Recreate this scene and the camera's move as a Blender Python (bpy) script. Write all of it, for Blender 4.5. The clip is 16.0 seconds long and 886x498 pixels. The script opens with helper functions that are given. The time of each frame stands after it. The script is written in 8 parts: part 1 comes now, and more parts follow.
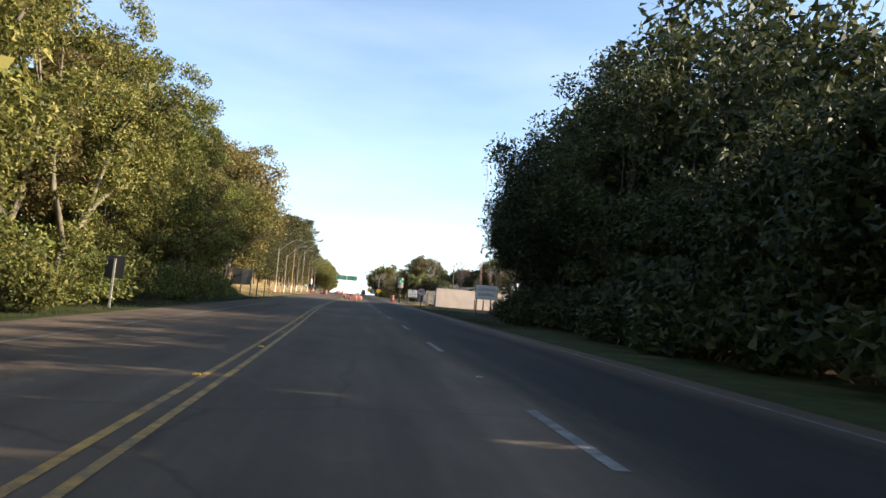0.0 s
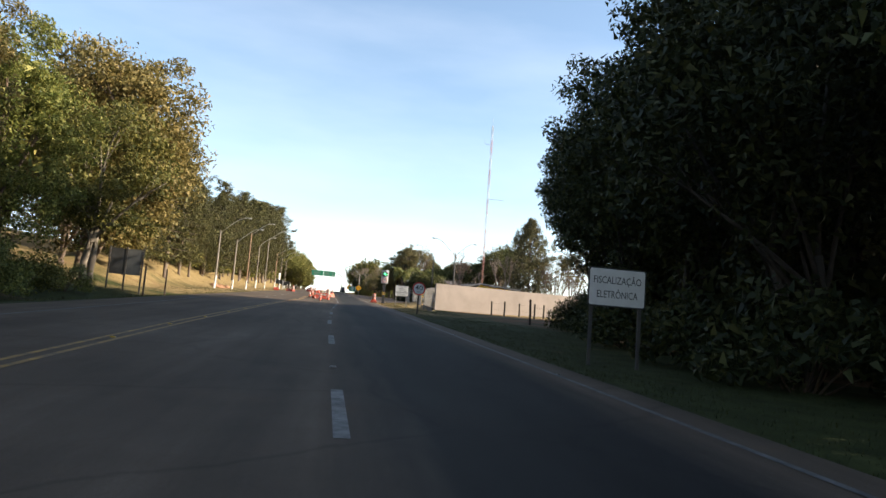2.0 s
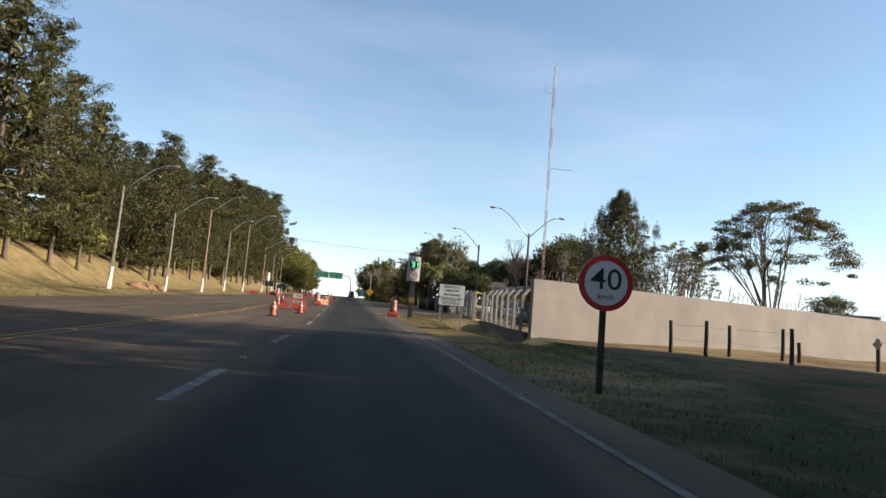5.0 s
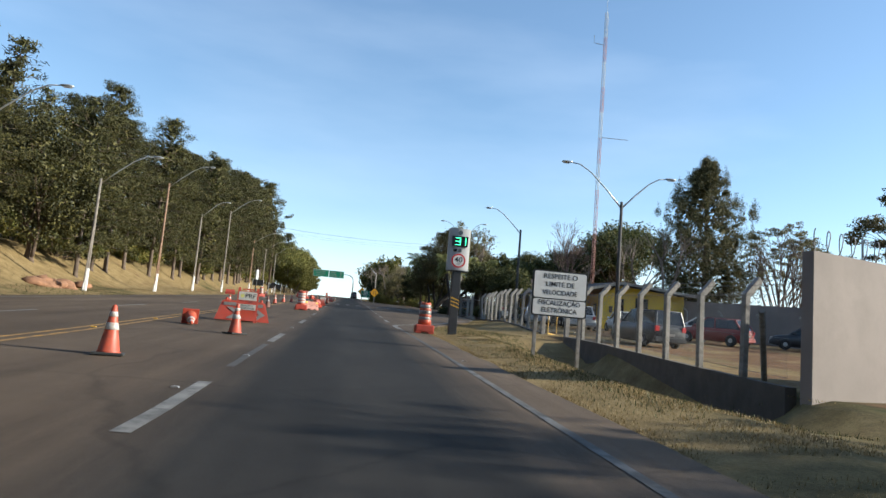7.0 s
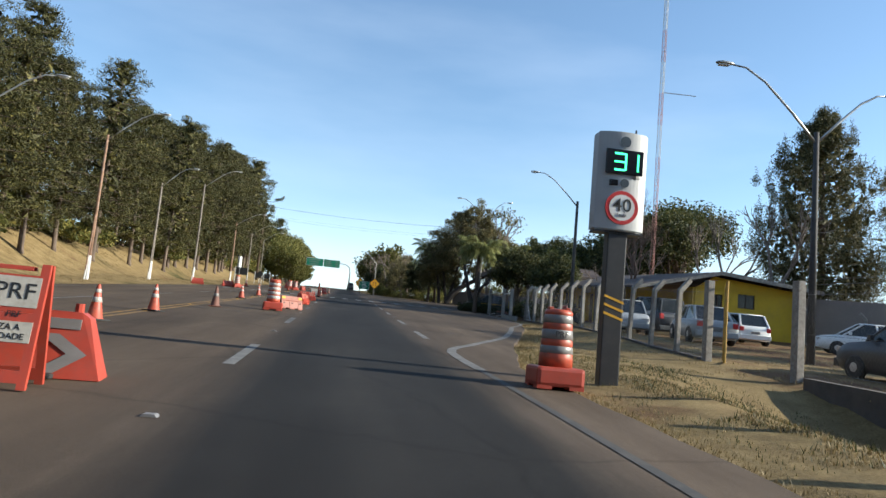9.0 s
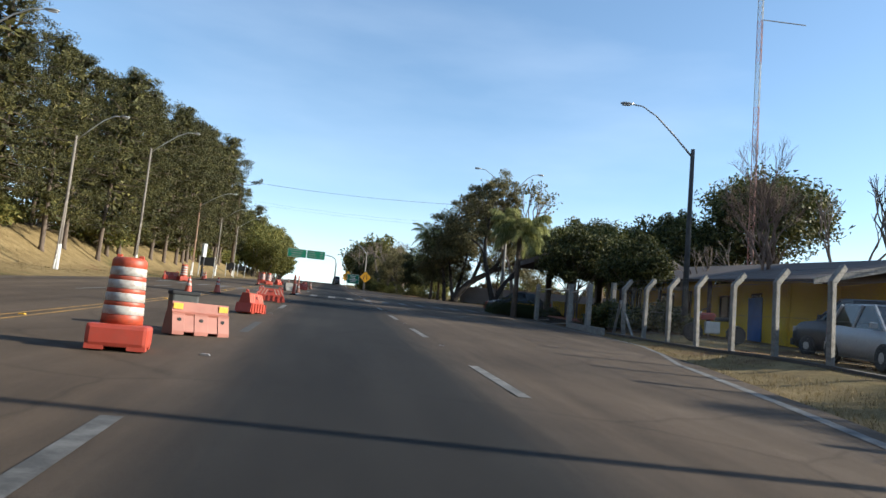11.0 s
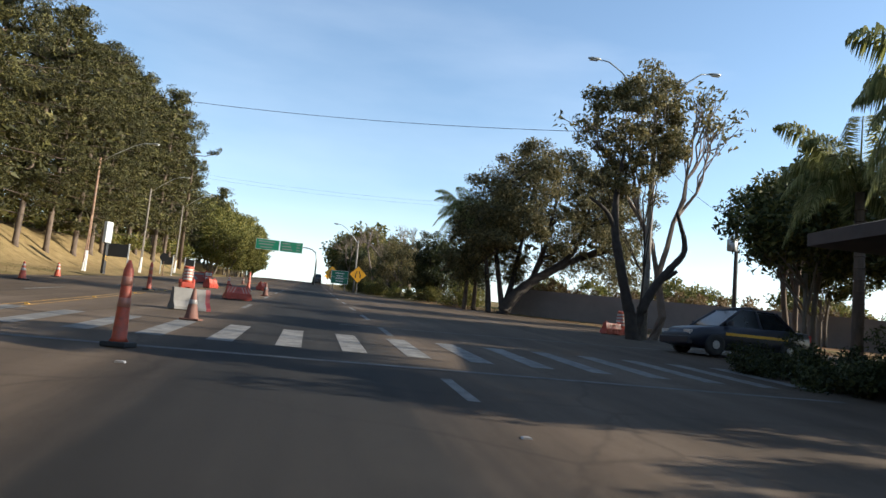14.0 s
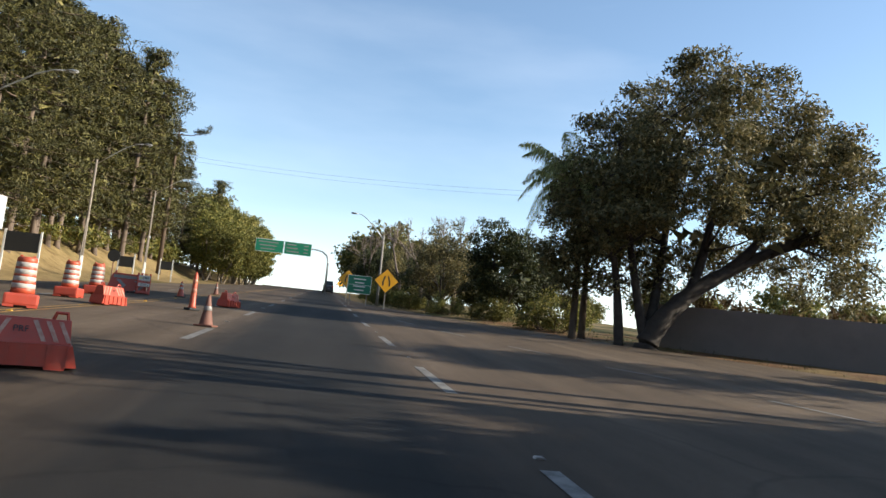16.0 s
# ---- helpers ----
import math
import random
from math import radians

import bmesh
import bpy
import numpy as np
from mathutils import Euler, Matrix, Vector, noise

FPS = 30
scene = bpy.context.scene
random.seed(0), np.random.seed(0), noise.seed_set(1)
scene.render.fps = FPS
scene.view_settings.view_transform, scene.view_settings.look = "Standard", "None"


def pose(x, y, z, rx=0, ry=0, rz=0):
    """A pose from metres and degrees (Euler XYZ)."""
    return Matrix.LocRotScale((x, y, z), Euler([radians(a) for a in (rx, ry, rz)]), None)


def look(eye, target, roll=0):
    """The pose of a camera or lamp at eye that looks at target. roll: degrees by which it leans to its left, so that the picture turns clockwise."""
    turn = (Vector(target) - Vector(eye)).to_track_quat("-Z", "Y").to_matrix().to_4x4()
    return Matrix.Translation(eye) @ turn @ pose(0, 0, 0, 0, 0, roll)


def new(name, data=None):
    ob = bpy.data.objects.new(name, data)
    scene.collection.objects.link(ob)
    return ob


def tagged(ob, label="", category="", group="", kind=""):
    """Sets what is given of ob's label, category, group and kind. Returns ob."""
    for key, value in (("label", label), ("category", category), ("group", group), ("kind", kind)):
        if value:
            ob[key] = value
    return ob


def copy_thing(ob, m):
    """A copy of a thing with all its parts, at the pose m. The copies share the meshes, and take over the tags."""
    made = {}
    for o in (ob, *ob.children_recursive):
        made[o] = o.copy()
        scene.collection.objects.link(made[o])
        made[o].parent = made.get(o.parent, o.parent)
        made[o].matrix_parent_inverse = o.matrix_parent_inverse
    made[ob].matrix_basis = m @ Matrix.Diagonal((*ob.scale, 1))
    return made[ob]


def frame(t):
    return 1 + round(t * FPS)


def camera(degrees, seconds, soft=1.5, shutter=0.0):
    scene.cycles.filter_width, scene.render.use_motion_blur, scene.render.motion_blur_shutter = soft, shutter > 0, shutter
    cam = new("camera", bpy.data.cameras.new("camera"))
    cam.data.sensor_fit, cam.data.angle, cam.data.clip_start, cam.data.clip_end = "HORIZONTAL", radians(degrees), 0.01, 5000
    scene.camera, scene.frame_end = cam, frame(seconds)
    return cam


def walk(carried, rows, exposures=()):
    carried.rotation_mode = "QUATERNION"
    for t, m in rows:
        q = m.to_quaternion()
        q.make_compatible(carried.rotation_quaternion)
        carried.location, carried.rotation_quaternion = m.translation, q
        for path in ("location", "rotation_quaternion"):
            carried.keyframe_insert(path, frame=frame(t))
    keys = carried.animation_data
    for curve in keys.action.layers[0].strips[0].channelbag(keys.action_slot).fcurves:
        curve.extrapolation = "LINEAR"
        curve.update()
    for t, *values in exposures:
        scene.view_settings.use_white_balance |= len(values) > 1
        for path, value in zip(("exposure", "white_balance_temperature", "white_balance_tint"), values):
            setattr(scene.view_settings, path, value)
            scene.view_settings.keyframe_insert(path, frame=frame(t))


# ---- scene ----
cam = camera(62.8, 16.0)
METRES, EYE, TILT, LEAN, TURN = 175.0, 1.26, 0.0, 0.0, -7.0
ROWS = [
    (0.0, 0.0, 0.0, 0.0, -0.54, 7.42, -4.18),
    (0.5, -0.0035, 0.0457, 0.0026, -1.1, 7.27, -4.19),
    (1.0, -0.0059, 0.0902, 0.0055, -1.63, 7.35, -4.2),
    (1.5, -0.0079, 0.1327, 0.0082, -1.93, 7.45, -4.3),
    (2.0, -0.01, 0.1746, 0.0109, -1.87, 7.37, -4.39),
    (2.5, -0.0124, 0.2155, 0.0137, -1.9, 7.24, -4.6),
    (3.0, -0.0149, 0.256, 0.0161, -1.71, 7.32, -4.88),
    (3.5, -0.0182, 0.2949, 0.0185, -1.39, 7.29, -5.0),
    (4.0, -0.0215, 0.3316, 0.0208, -1.08, 7.39, -5.0),
    (6.5, -0.0367, 0.4852, 0.0292, -0.83, 8.05, -4.61),
    (7.0, -0.0399, 0.5112, 0.031, -0.67, 7.82, -4.78),
    (7.5, -0.0433, 0.5346, 0.0324, -0.84, 7.82, -4.86),
    (8.0, -0.0464, 0.5578, 0.0338, -0.95, 7.61, -5.0),
    (8.5, -0.0493, 0.5786, 0.0352, -0.82, 7.39, -5.07),
    (9.0, -0.0523, 0.6009, 0.0366, -1.08, 7.21, -5.23),
    (11.5, -0.0678, 0.724, 0.0441, -2.49, 6.6, -5.24),
    (12.0, -0.0708, 0.7528, 0.046, -2.79, 6.32, -5.25),
    (12.5, -0.0737, 0.7812, 0.0477, -3.25, 6.36, -5.28),
    (13.0, -0.077, 0.812, 0.0498, -3.59, 6.49, -5.0),
    (13.5, -0.0802, 0.842, 0.0518, -3.71, 6.81, -5.09),
    (14.0, -0.0833, 0.8726, 0.0539, -3.65, 6.85, -5.23),
    (14.5, -0.0868, 0.9031, 0.0559, -3.34, 7.05, -5.3),
    (15.0, -0.0899, 0.934, 0.058, -3.42, 7.17, -5.5),
    (15.5, -0.0933, 0.9633, 0.0595, -2.82, 7.28, -5.37),
    (16.0, -0.097, 0.993, 0.0613, -2.78, 7.44, -5.51),
]
walk(cam, [(t, pose(0, 0, EYE, TILT, LEAN, TURN) @ pose(METRES * x, METRES * y, METRES * z, 90 + pitch, roll, yaw)) for t, x, y, z, yaw, pitch, roll in ROWS],
     exposures=[(0.0, 1.64, 6700, 10), (2.5, 1.44, 6900, 10), (4.0, 1.08, 6900, 10), (6.5, 1.04, 5900, 5), (12.5, 1.1, 5950, 6), (14.5, 1.16, 6350, 8), (16.0, 1.18, 6400, 8)])

# ---- world and sun ----
SUN = Vector((1.0, -0.15, 0.41)).normalized()
world = bpy.data.worlds.new("sky")
scene.world = world
world.use_nodes = True
wn, wl = world.node_tree.nodes, world.node_tree.links
wn.clear()
sky = wn.new("ShaderNodeTexSky")
sky.sky_type, sky.sun_disc = "NISHITA", False
sky.sun_elevation, sky.sun_rotation = math.asin(SUN.z), math.atan2(SUN.x, SUN.y)
sky.air_density, sky.dust_density, sky.ozone_density = 1.0, 0.25, 1.1
wtc, wmap = wn.new("ShaderNodeTexCoord"), wn.new("ShaderNodeMapping")
wmap.inputs["Scale"].default_value = (0.8, 1.0, 3.2)
wnoise, wramp = wn.new("ShaderNodeTexNoise"), wn.new("ShaderNodeValToRGB")
wnoise.inputs["Scale"].default_value, wnoise.inputs["Detail"].default_value = 2.2, 6.0
wramp.color_ramp.elements[0].position, wramp.color_ramp.elements[1].position = 0.46, 0.78
wmix, wbg, wout = wn.new("ShaderNodeMixRGB"), wn.new("ShaderNodeBackground"), wn.new("ShaderNodeOutputWorld")
wscale = wn.new("ShaderNodeMath")
wscale.operation = "MULTIPLY"
wscale.inputs[1].default_value = 0.13
wmix.inputs[2].default_value = (7.8, 7.9, 8.4, 1)
wl.new(wtc.outputs["Generated"], wmap.inputs["Vector"])
wl.new(wmap.outputs[0], wnoise.inputs["Vector"])
wl.new(wnoise.outputs[0], wramp.inputs[0])
wl.new(wramp.outputs[0], wscale.inputs[0])
wsep, whaze, wsum = wn.new("ShaderNodeSeparateXYZ"), wn.new("ShaderNodeMapRange"), wn.new("ShaderNodeMath")
whaze.interpolation_type = "SMOOTHSTEP"
whaze.inputs[1].default_value, whaze.inputs[2].default_value, whaze.inputs[3].default_value, whaze.inputs[4].default_value = 0.0, 0.2, 0.36, 0.0
wl.new(wtc.outputs["Generated"], wsep.inputs[0])
wl.new(wsep.outputs["Z"], whaze.inputs[0])
wl.new(wscale.outputs[0], wsum.inputs[0])
wl.new(whaze.outputs[0], wsum.inputs[1])
wl.new(wsum.outputs[0], wmix.inputs[0])
wl.new(sky.outputs[0], wmix.inputs[1])
wl.new(wmix.outputs[0], wbg.inputs[0])
wl.new(wbg.outputs[0], wout.inputs[0])
wbg.inputs[1].default_value = 0.105
sun_data = bpy.data.lights.new("sun", "SUN")
sun_data.energy, sun_data.angle, sun_data.color = 5.0, radians(0.55), (1.0, 0.89, 0.72)
sun = new("sun", sun_data)
sun.matrix_basis = look(SUN * 200, (0, 0, 0))


# ---- the lie of the land ----
SLOPE = 0.0622


def smooth(a, b, v):
    k = min(1.0, max(0.0, (v - a) / (b - a)))
    return k * k * (3 - 2 * k)


def along(table, y):
    """Piecewise linear: table of (y, value)."""
    if y <= table[0][0]:
        return table[0][1]
    for (y0, v0), (y1, v1) in zip(table, table[1:]):
        if y <= y1:
            return v0 + (v1 - v0) * (y - y0) / (y1 - y0)
    return table[-1][1]


def rise(y):
    """Height of the road: a steady climb, then a crest."""
    if y < 330:
        return SLOPE * y
    d = min(y, 520) - 330
    return SLOPE * 330 + SLOPE * d - SLOPE * d * d / (2 * 150) - max(0, y - 520) * 0.012


def bend(y):
    return -0.0004 * max(0, y - 340) ** 2 if y < 420 else -2.56 - 0.064 * (y - 420)


ROAD_L = [(-60, -7.2), (60, -7.4), (75, -7.6), (100, -7.9), (190, -8.2), (250, -8.0), (300, -7.5), (900, -7.5)]
ROAD_R = [(-60, 7.0), (118, 6.9), (124, 8.2), (130, 9.9), (137, 11.8), (143.6, 13.2), (147, 13.7), (158, 15.0), (163, 16.2), (166.4, 16.4), (166.6, 40), (184, 40),
          (184.6, 20.4), (190, 22.0), (196, 20.2), (201, 18.3), (206.5, 15.6), (216, 12.1), (230, 8.4), (245, 7.2), (900, 7.0)]


def road_l(y):
    return along(ROAD_L, y) + bend(y)


def road_r(y):
    return along(ROAD_R, y) + bend(y)


def ground_z(x, y):
    z = rise(y)
    u = x - bend(y)
    edge = max(11.0, along(ROAD_R, y) + 0.15)
    z += 0.30 * smooth(edge, edge + 2.5, u) * smooth(98, 150, y) * (1 - smooth(175, 200, y))
    left = smooth(-13.5, -21, u)
    z += left * 3.0 * smooth(76, 112, y) * (1 - 0.4 * smooth(260, 330, y))
    z += 1.6 * smooth(-21, -34, u) * smooth(70, 110, y)
    z -= 0.35 * smooth(-8, -9.6, u) * (1 - smooth(-10.5, -13, u)) * 0.6
    lip = 11.86 + 0.0647 * (y - 101.4)
    z -= 0.95 * smooth(8.4, lip - 1.2, u) * (1 - smooth(lip - 0.25, lip - 0.05, u)) * (1 - smooth(113, 121, y)) * (0.2 * smooth(84, 97, y) + 0.8 * smooth(98, 103, y))
    if u > 42:
        z -= min(16, (u - 42) * 0.09) * smooth(60, 140, y)
    hole = math.exp(-((x + 13.3) / 0.95) ** 2 - ((y - 137.4) / 1.9) ** 2)
    z -= 0.7 * hole
    wob = noise.noise((x * 0.07, y * 0.07, 3.0)) * 0.22 + noise.noise((x * 0.35, y * 0.35, 9.0)) * 0.03
    off = smooth(0.4, 2.5, max(road_l(y) - x, x - road_r(y)))
    z += wob * off
    return z - 0.05 * (1 - off)


def on(x, y, rz=0.0, dz=0.0, s=1.0):
    """The pose of a thing that stands at x, y."""
    return pose(x, y, ground_z(x, y) + dz, 0, 0, rz) @ Matrix.Diagonal((s, s, s, 1))


def parked(x, y, rz=0.0):
    """The pose of a car: it follows the slope of the ground."""
    return pose(x, y, ground_z(x, y), math.degrees(math.atan(SLOPE)), 0, 0) @ pose(0, 0, 0, 0, 0, rz)


def on_road(x, y, rz=0.0, dz=0.0):
    return pose(x, y, rise(y) + dz, 0, 0, rz) 


# ---- materials ----
def nodes_of(name):
    m = bpy.data.materials.new(name)
    m.use_nodes = True
    return m, m.node_tree.nodes, m.node_tree.links, m.node_tree.nodes["Principled BSDF"]


def ramp_node(n, stops):
    r = n.new("ShaderNodeValToRGB")
    e = r.color_ramp.elements
    e[0].position, e[0].color = stops[0][0], (*stops[0][1], 1)
    e[1].position, e[1].color = stops[-1][0], (*stops[-1][1], 1)
    for p, c in stops[1:-1]:
        k = e.new(p)
        k.color = (*c, 1)
    return r


def surface(name, base, rough=0.6, metal=0.0, vary=0.18, scale=3.0, bump=0.15, fine=60.0, dirt=None, dirt_amount=0.4, stretch=(1, 1, 1), dirt_from=0.48, dirt_to=0.72):
    """Paint, metal, concrete, plastic: two scales of variation, some dirt, a fine relief."""
    m, n, l, p = nodes_of(name)
    tc, mp = n.new("ShaderNodeTexCoord"), n.new("ShaderNodeMapping")
    mp.inputs["Scale"].default_value = stretch
    l.new(tc.outputs["Object"], mp.inputs[0])
    big, small = n.new("ShaderNodeTexNoise"), n.new("ShaderNodeTexNoise")
    big.inputs["Scale"].default_value, big.inputs["Detail"].default_value = scale, 5
    small.inputs["Scale"].default_value, small.inputs["Detail"].default_value = fine, 3
    l.new(mp.outputs[0], big.inputs["Vector"])
    l.new(mp.outputs[0], small.inputs["Vector"])
    dark = tuple(c * (1 - vary) for c in base)
    lite = tuple(min(1, c * (1 + vary)) for c in base)
    r = ramp_node(n, [(0.3, dark), (0.7, lite)])
    l.new(big.outputs[0], r.inputs[0])
    out = r.outputs[0]
    if dirt:
        d, dr, mx = n.new("ShaderNodeTexNoise"), ramp_node(n, [(dirt_from, (0, 0, 0)), (dirt_to, (dirt_amount,) * 3)]), n.new("ShaderNodeMixRGB")
        d.inputs["Scale"].default_value, d.inputs["Detail"].default_value, d.inputs["Roughness"].default_value = scale * 1.7, 8, 0.7
        l.new(mp.outputs[0], d.inputs["Vector"])
        l.new(d.outputs[0], dr.inputs[0])
        l.new(dr.outputs[0], mx.inputs[0])
        l.new(out, mx.inputs[1])
        mx.inputs[2].default_value = (*dirt, 1)
        out = mx.outputs[0]
    l.new(out, p.inputs["Base Color"])
    rr = n.new("ShaderNodeMapRange")
    rr.inputs[3].default_value, rr.inputs[4].default_value = max(0.03, rough - 0.12), min(1, rough + 0.12)
    l.new(small.outputs[0], rr.inputs[0])
    l.new(rr.outputs[0], p.inputs["Roughness"])
    p.inputs["Metallic"].default_value = metal
    if bump:
        b = n.new("ShaderNodeBump")
        b.inputs["Strength"].default_value, b.inputs["Distance"].default_value = bump, 0.01
        l.new(small.outputs[0], b.inputs["Height"])
        l.new(b.outputs[0], p.inputs["Normal"])
    return m


def foliage(name, dark, mid, lite, translucent=0.3):
    """Leaves: each leaf its own tone, each tree its own shade."""
    m, n, l, p = nodes_of(name)
    geo, info = n.new("ShaderNodeNewGeometry"), n.new("ShaderNodeObjectInfo")
    r = ramp_node(n, [(0.0, dark), (0.55, mid), (1.0, lite)])
    l.new(geo.outputs["Random Per Island"], r.inputs[0])
    hsv, mr = n.new("ShaderNodeHueSaturation"), n.new("ShaderNodeMapRange")
    mr.inputs[3].default_value, mr.inputs[4].default_value = 0.75, 1.25
    l.new(info.outputs["Random"], mr.inputs[0])
    l.new(mr.outputs[0], hsv.inputs["Value"])
    l.new(r.outputs[0], hsv.inputs["Color"])
    p.inputs["Roughness"].default_value = 0.62
    p.inputs["Specular IOR Level"].default_value = 0.25
    l.new(hsv.outputs[0], p.inputs["Base Color"])
    t, mx, o = n.new("ShaderNodeBsdfTranslucent"), n.new("ShaderNodeMixShader"), n["Material Output"]
    l.new(hsv.outputs[0], t.inputs["Color"])
    mx.inputs[0].default_value = translucent
    l.new(p.outputs[0], mx.inputs[1])
    l.new(t.outputs[0], mx.inputs[2])
    l.new(mx.outputs[0], o.inputs[0])
    return m


def glow(name, colour, strength):
    m, n, l, p = nodes_of(name)
    p.inputs["Base Color"].default_value = (*colour, 1)
    p.inputs["Emission Color"].default_value = (*colour, 1)
    p.inputs["Emission Strength"].default_value = strength
    return m


def asphalt_material():
    m, n, l, p = nodes_of("asphalt")
    tc = n.new("ShaderNodeTexCoord")

    def noise_at(scale, detail, stretch, rough=0.6):
        mp, t = n.new("ShaderNodeMapping"), n.new("ShaderNodeTexNoise")
        mp.inputs["Scale"].default_value = stretch
        t.inputs["Scale"].default_value, t.inputs["Detail"].default_value, t.inputs["Roughness"].default_value = scale, detail, rough
        l.new(tc.outputs["Object"], mp.inputs[0])
        l.new(mp.outputs[0], t.inputs["Vector"])
        return t

    streak = noise_at(1.0, 6, (1.1, 0.035, 1))
    blotch = noise_at(0.22, 8, (1, 0.6, 1), 0.7)
    grit = noise_at(55, 4, (1, 1, 1), 0.8)
    base = ramp_node(n, [(0.34, (0.05, 0.037, 0.027)), (0.53, (0.094, 0.069, 0.049)), (0.68, (0.145, 0.108, 0.079))])
    lane = ramp_node(n, [(0.34, (0.0136, 0.0124, 0.0116)), (0.53, (0.024, 0.022, 0.0204)), (0.68, (0.04, 0.036, 0.032))])
    add = n.new("ShaderNodeMath")
    add.operation = "ADD"
    half = n.new("ShaderNodeMath")
    half.operation = "MULTIPLY"
    half.inputs[1].default_value = 0.5
    l.new(streak.outputs[0], add.inputs[0])
    l.new(blotch.outputs[0], add.inputs[1])
    l.new(add.outputs[0], half.inputs[0])
    l.new(half.outputs[0], base.inputs[0])
    l.new(half.outputs[0], lane.inputs[0])
    sx, where, soft_ = n.new("ShaderNodeSeparateXYZ"), n.new("ShaderNodeMath"), n.new("ShaderNodeMapRange")
    l.new(tc.outputs["Object"], sx.inputs[0])
    where.operation = "SUBTRACT"
    where.inputs[1].default_value = 4.1
    l.new(sx.outputs["X"], where.inputs[0])
    size_ = n.new("ShaderNodeMath")
    size_.operation = "ABSOLUTE"
    l.new(where.outputs[0], size_.inputs[0])
    jit = n.new("ShaderNodeMath")
    jit.operation = "ADD"
    l.new(size_.outputs[0], jit.inputs[0])
    l.new(streak.outputs[0], jit.inputs[1])
    soft_.inputs[1].default_value, soft_.inputs[2].default_value, soft_.inputs[3].default_value, soft_.inputs[4].default_value = 1.6, 2.7, 1.0, 0.0
    l.new(jit.outputs[0], soft_.inputs[0])
    worn = n.new("ShaderNodeMixRGB")
    l.new(soft_.outputs[0], worn.inputs[0])
    l.new(base.outputs[0], worn.inputs[1])
    l.new(lane.outputs[0], worn.inputs[2])
    gr = ramp_node(n, [(0.25, (0.72, 0.72, 0.72)), (0.8, (1.3, 1.3, 1.3))])
    l.new(grit.outputs[0], gr.inputs[0])
    mul = n.new("ShaderNodeMixRGB")
    mul.blend_type, mul.inputs[0].default_value = "MULTIPLY", 0.8
    l.new(worn.outputs[0], mul.inputs[1])
    l.new(gr.outputs[0], mul.inputs[2])
    vor = n.new("ShaderNodeTexVoronoi")
    vor.feature, vor.inputs["Scale"].default_value = "DISTANCE_TO_EDGE", 0.33
    warp = noise_at(0.9, 5, (1, 1, 1))
    wm = n.new("ShaderNodeMixRGB")
    wm.inputs[0].default_value = 0.35
    l.new(tc.outputs["Object"], wm.inputs[1])
    l.new(warp.outputs["Color"], wm.inputs[2])
    l.new(wm.outputs[0], vor.inputs["Vector"])
    cr = ramp_node(n, [(0.0, (0.55, 0.55, 0.55)), (0.012, (1, 1, 1))])
    l.new(vor.outputs["Distance"], cr.inputs[0])
    mul2 = n.new("ShaderNodeMixRGB")
    mul2.blend_type, mul2.inputs[0].default_value = "MULTIPLY", 0.55
    l.new(mul.outputs[0], mul2.inputs[1])
    l.new(cr.outputs[0], mul2.inputs[2])
    l.new(mul2.outputs[0], p.inputs["Base Color"])
    p.inputs["Roughness"].default_value = 0.82
    p.inputs["Specular IOR Level"].default_value = 0.12
    b = n.new("ShaderNodeBump")
    b.inputs["Strength"].default_value, b.inputs["Distance"].default_value = 0.5, 0.012
    l.new(grit.outputs[0], b.inputs["Height"])
    l.new(b.outputs[0], p.inputs["Normal"])
    return m


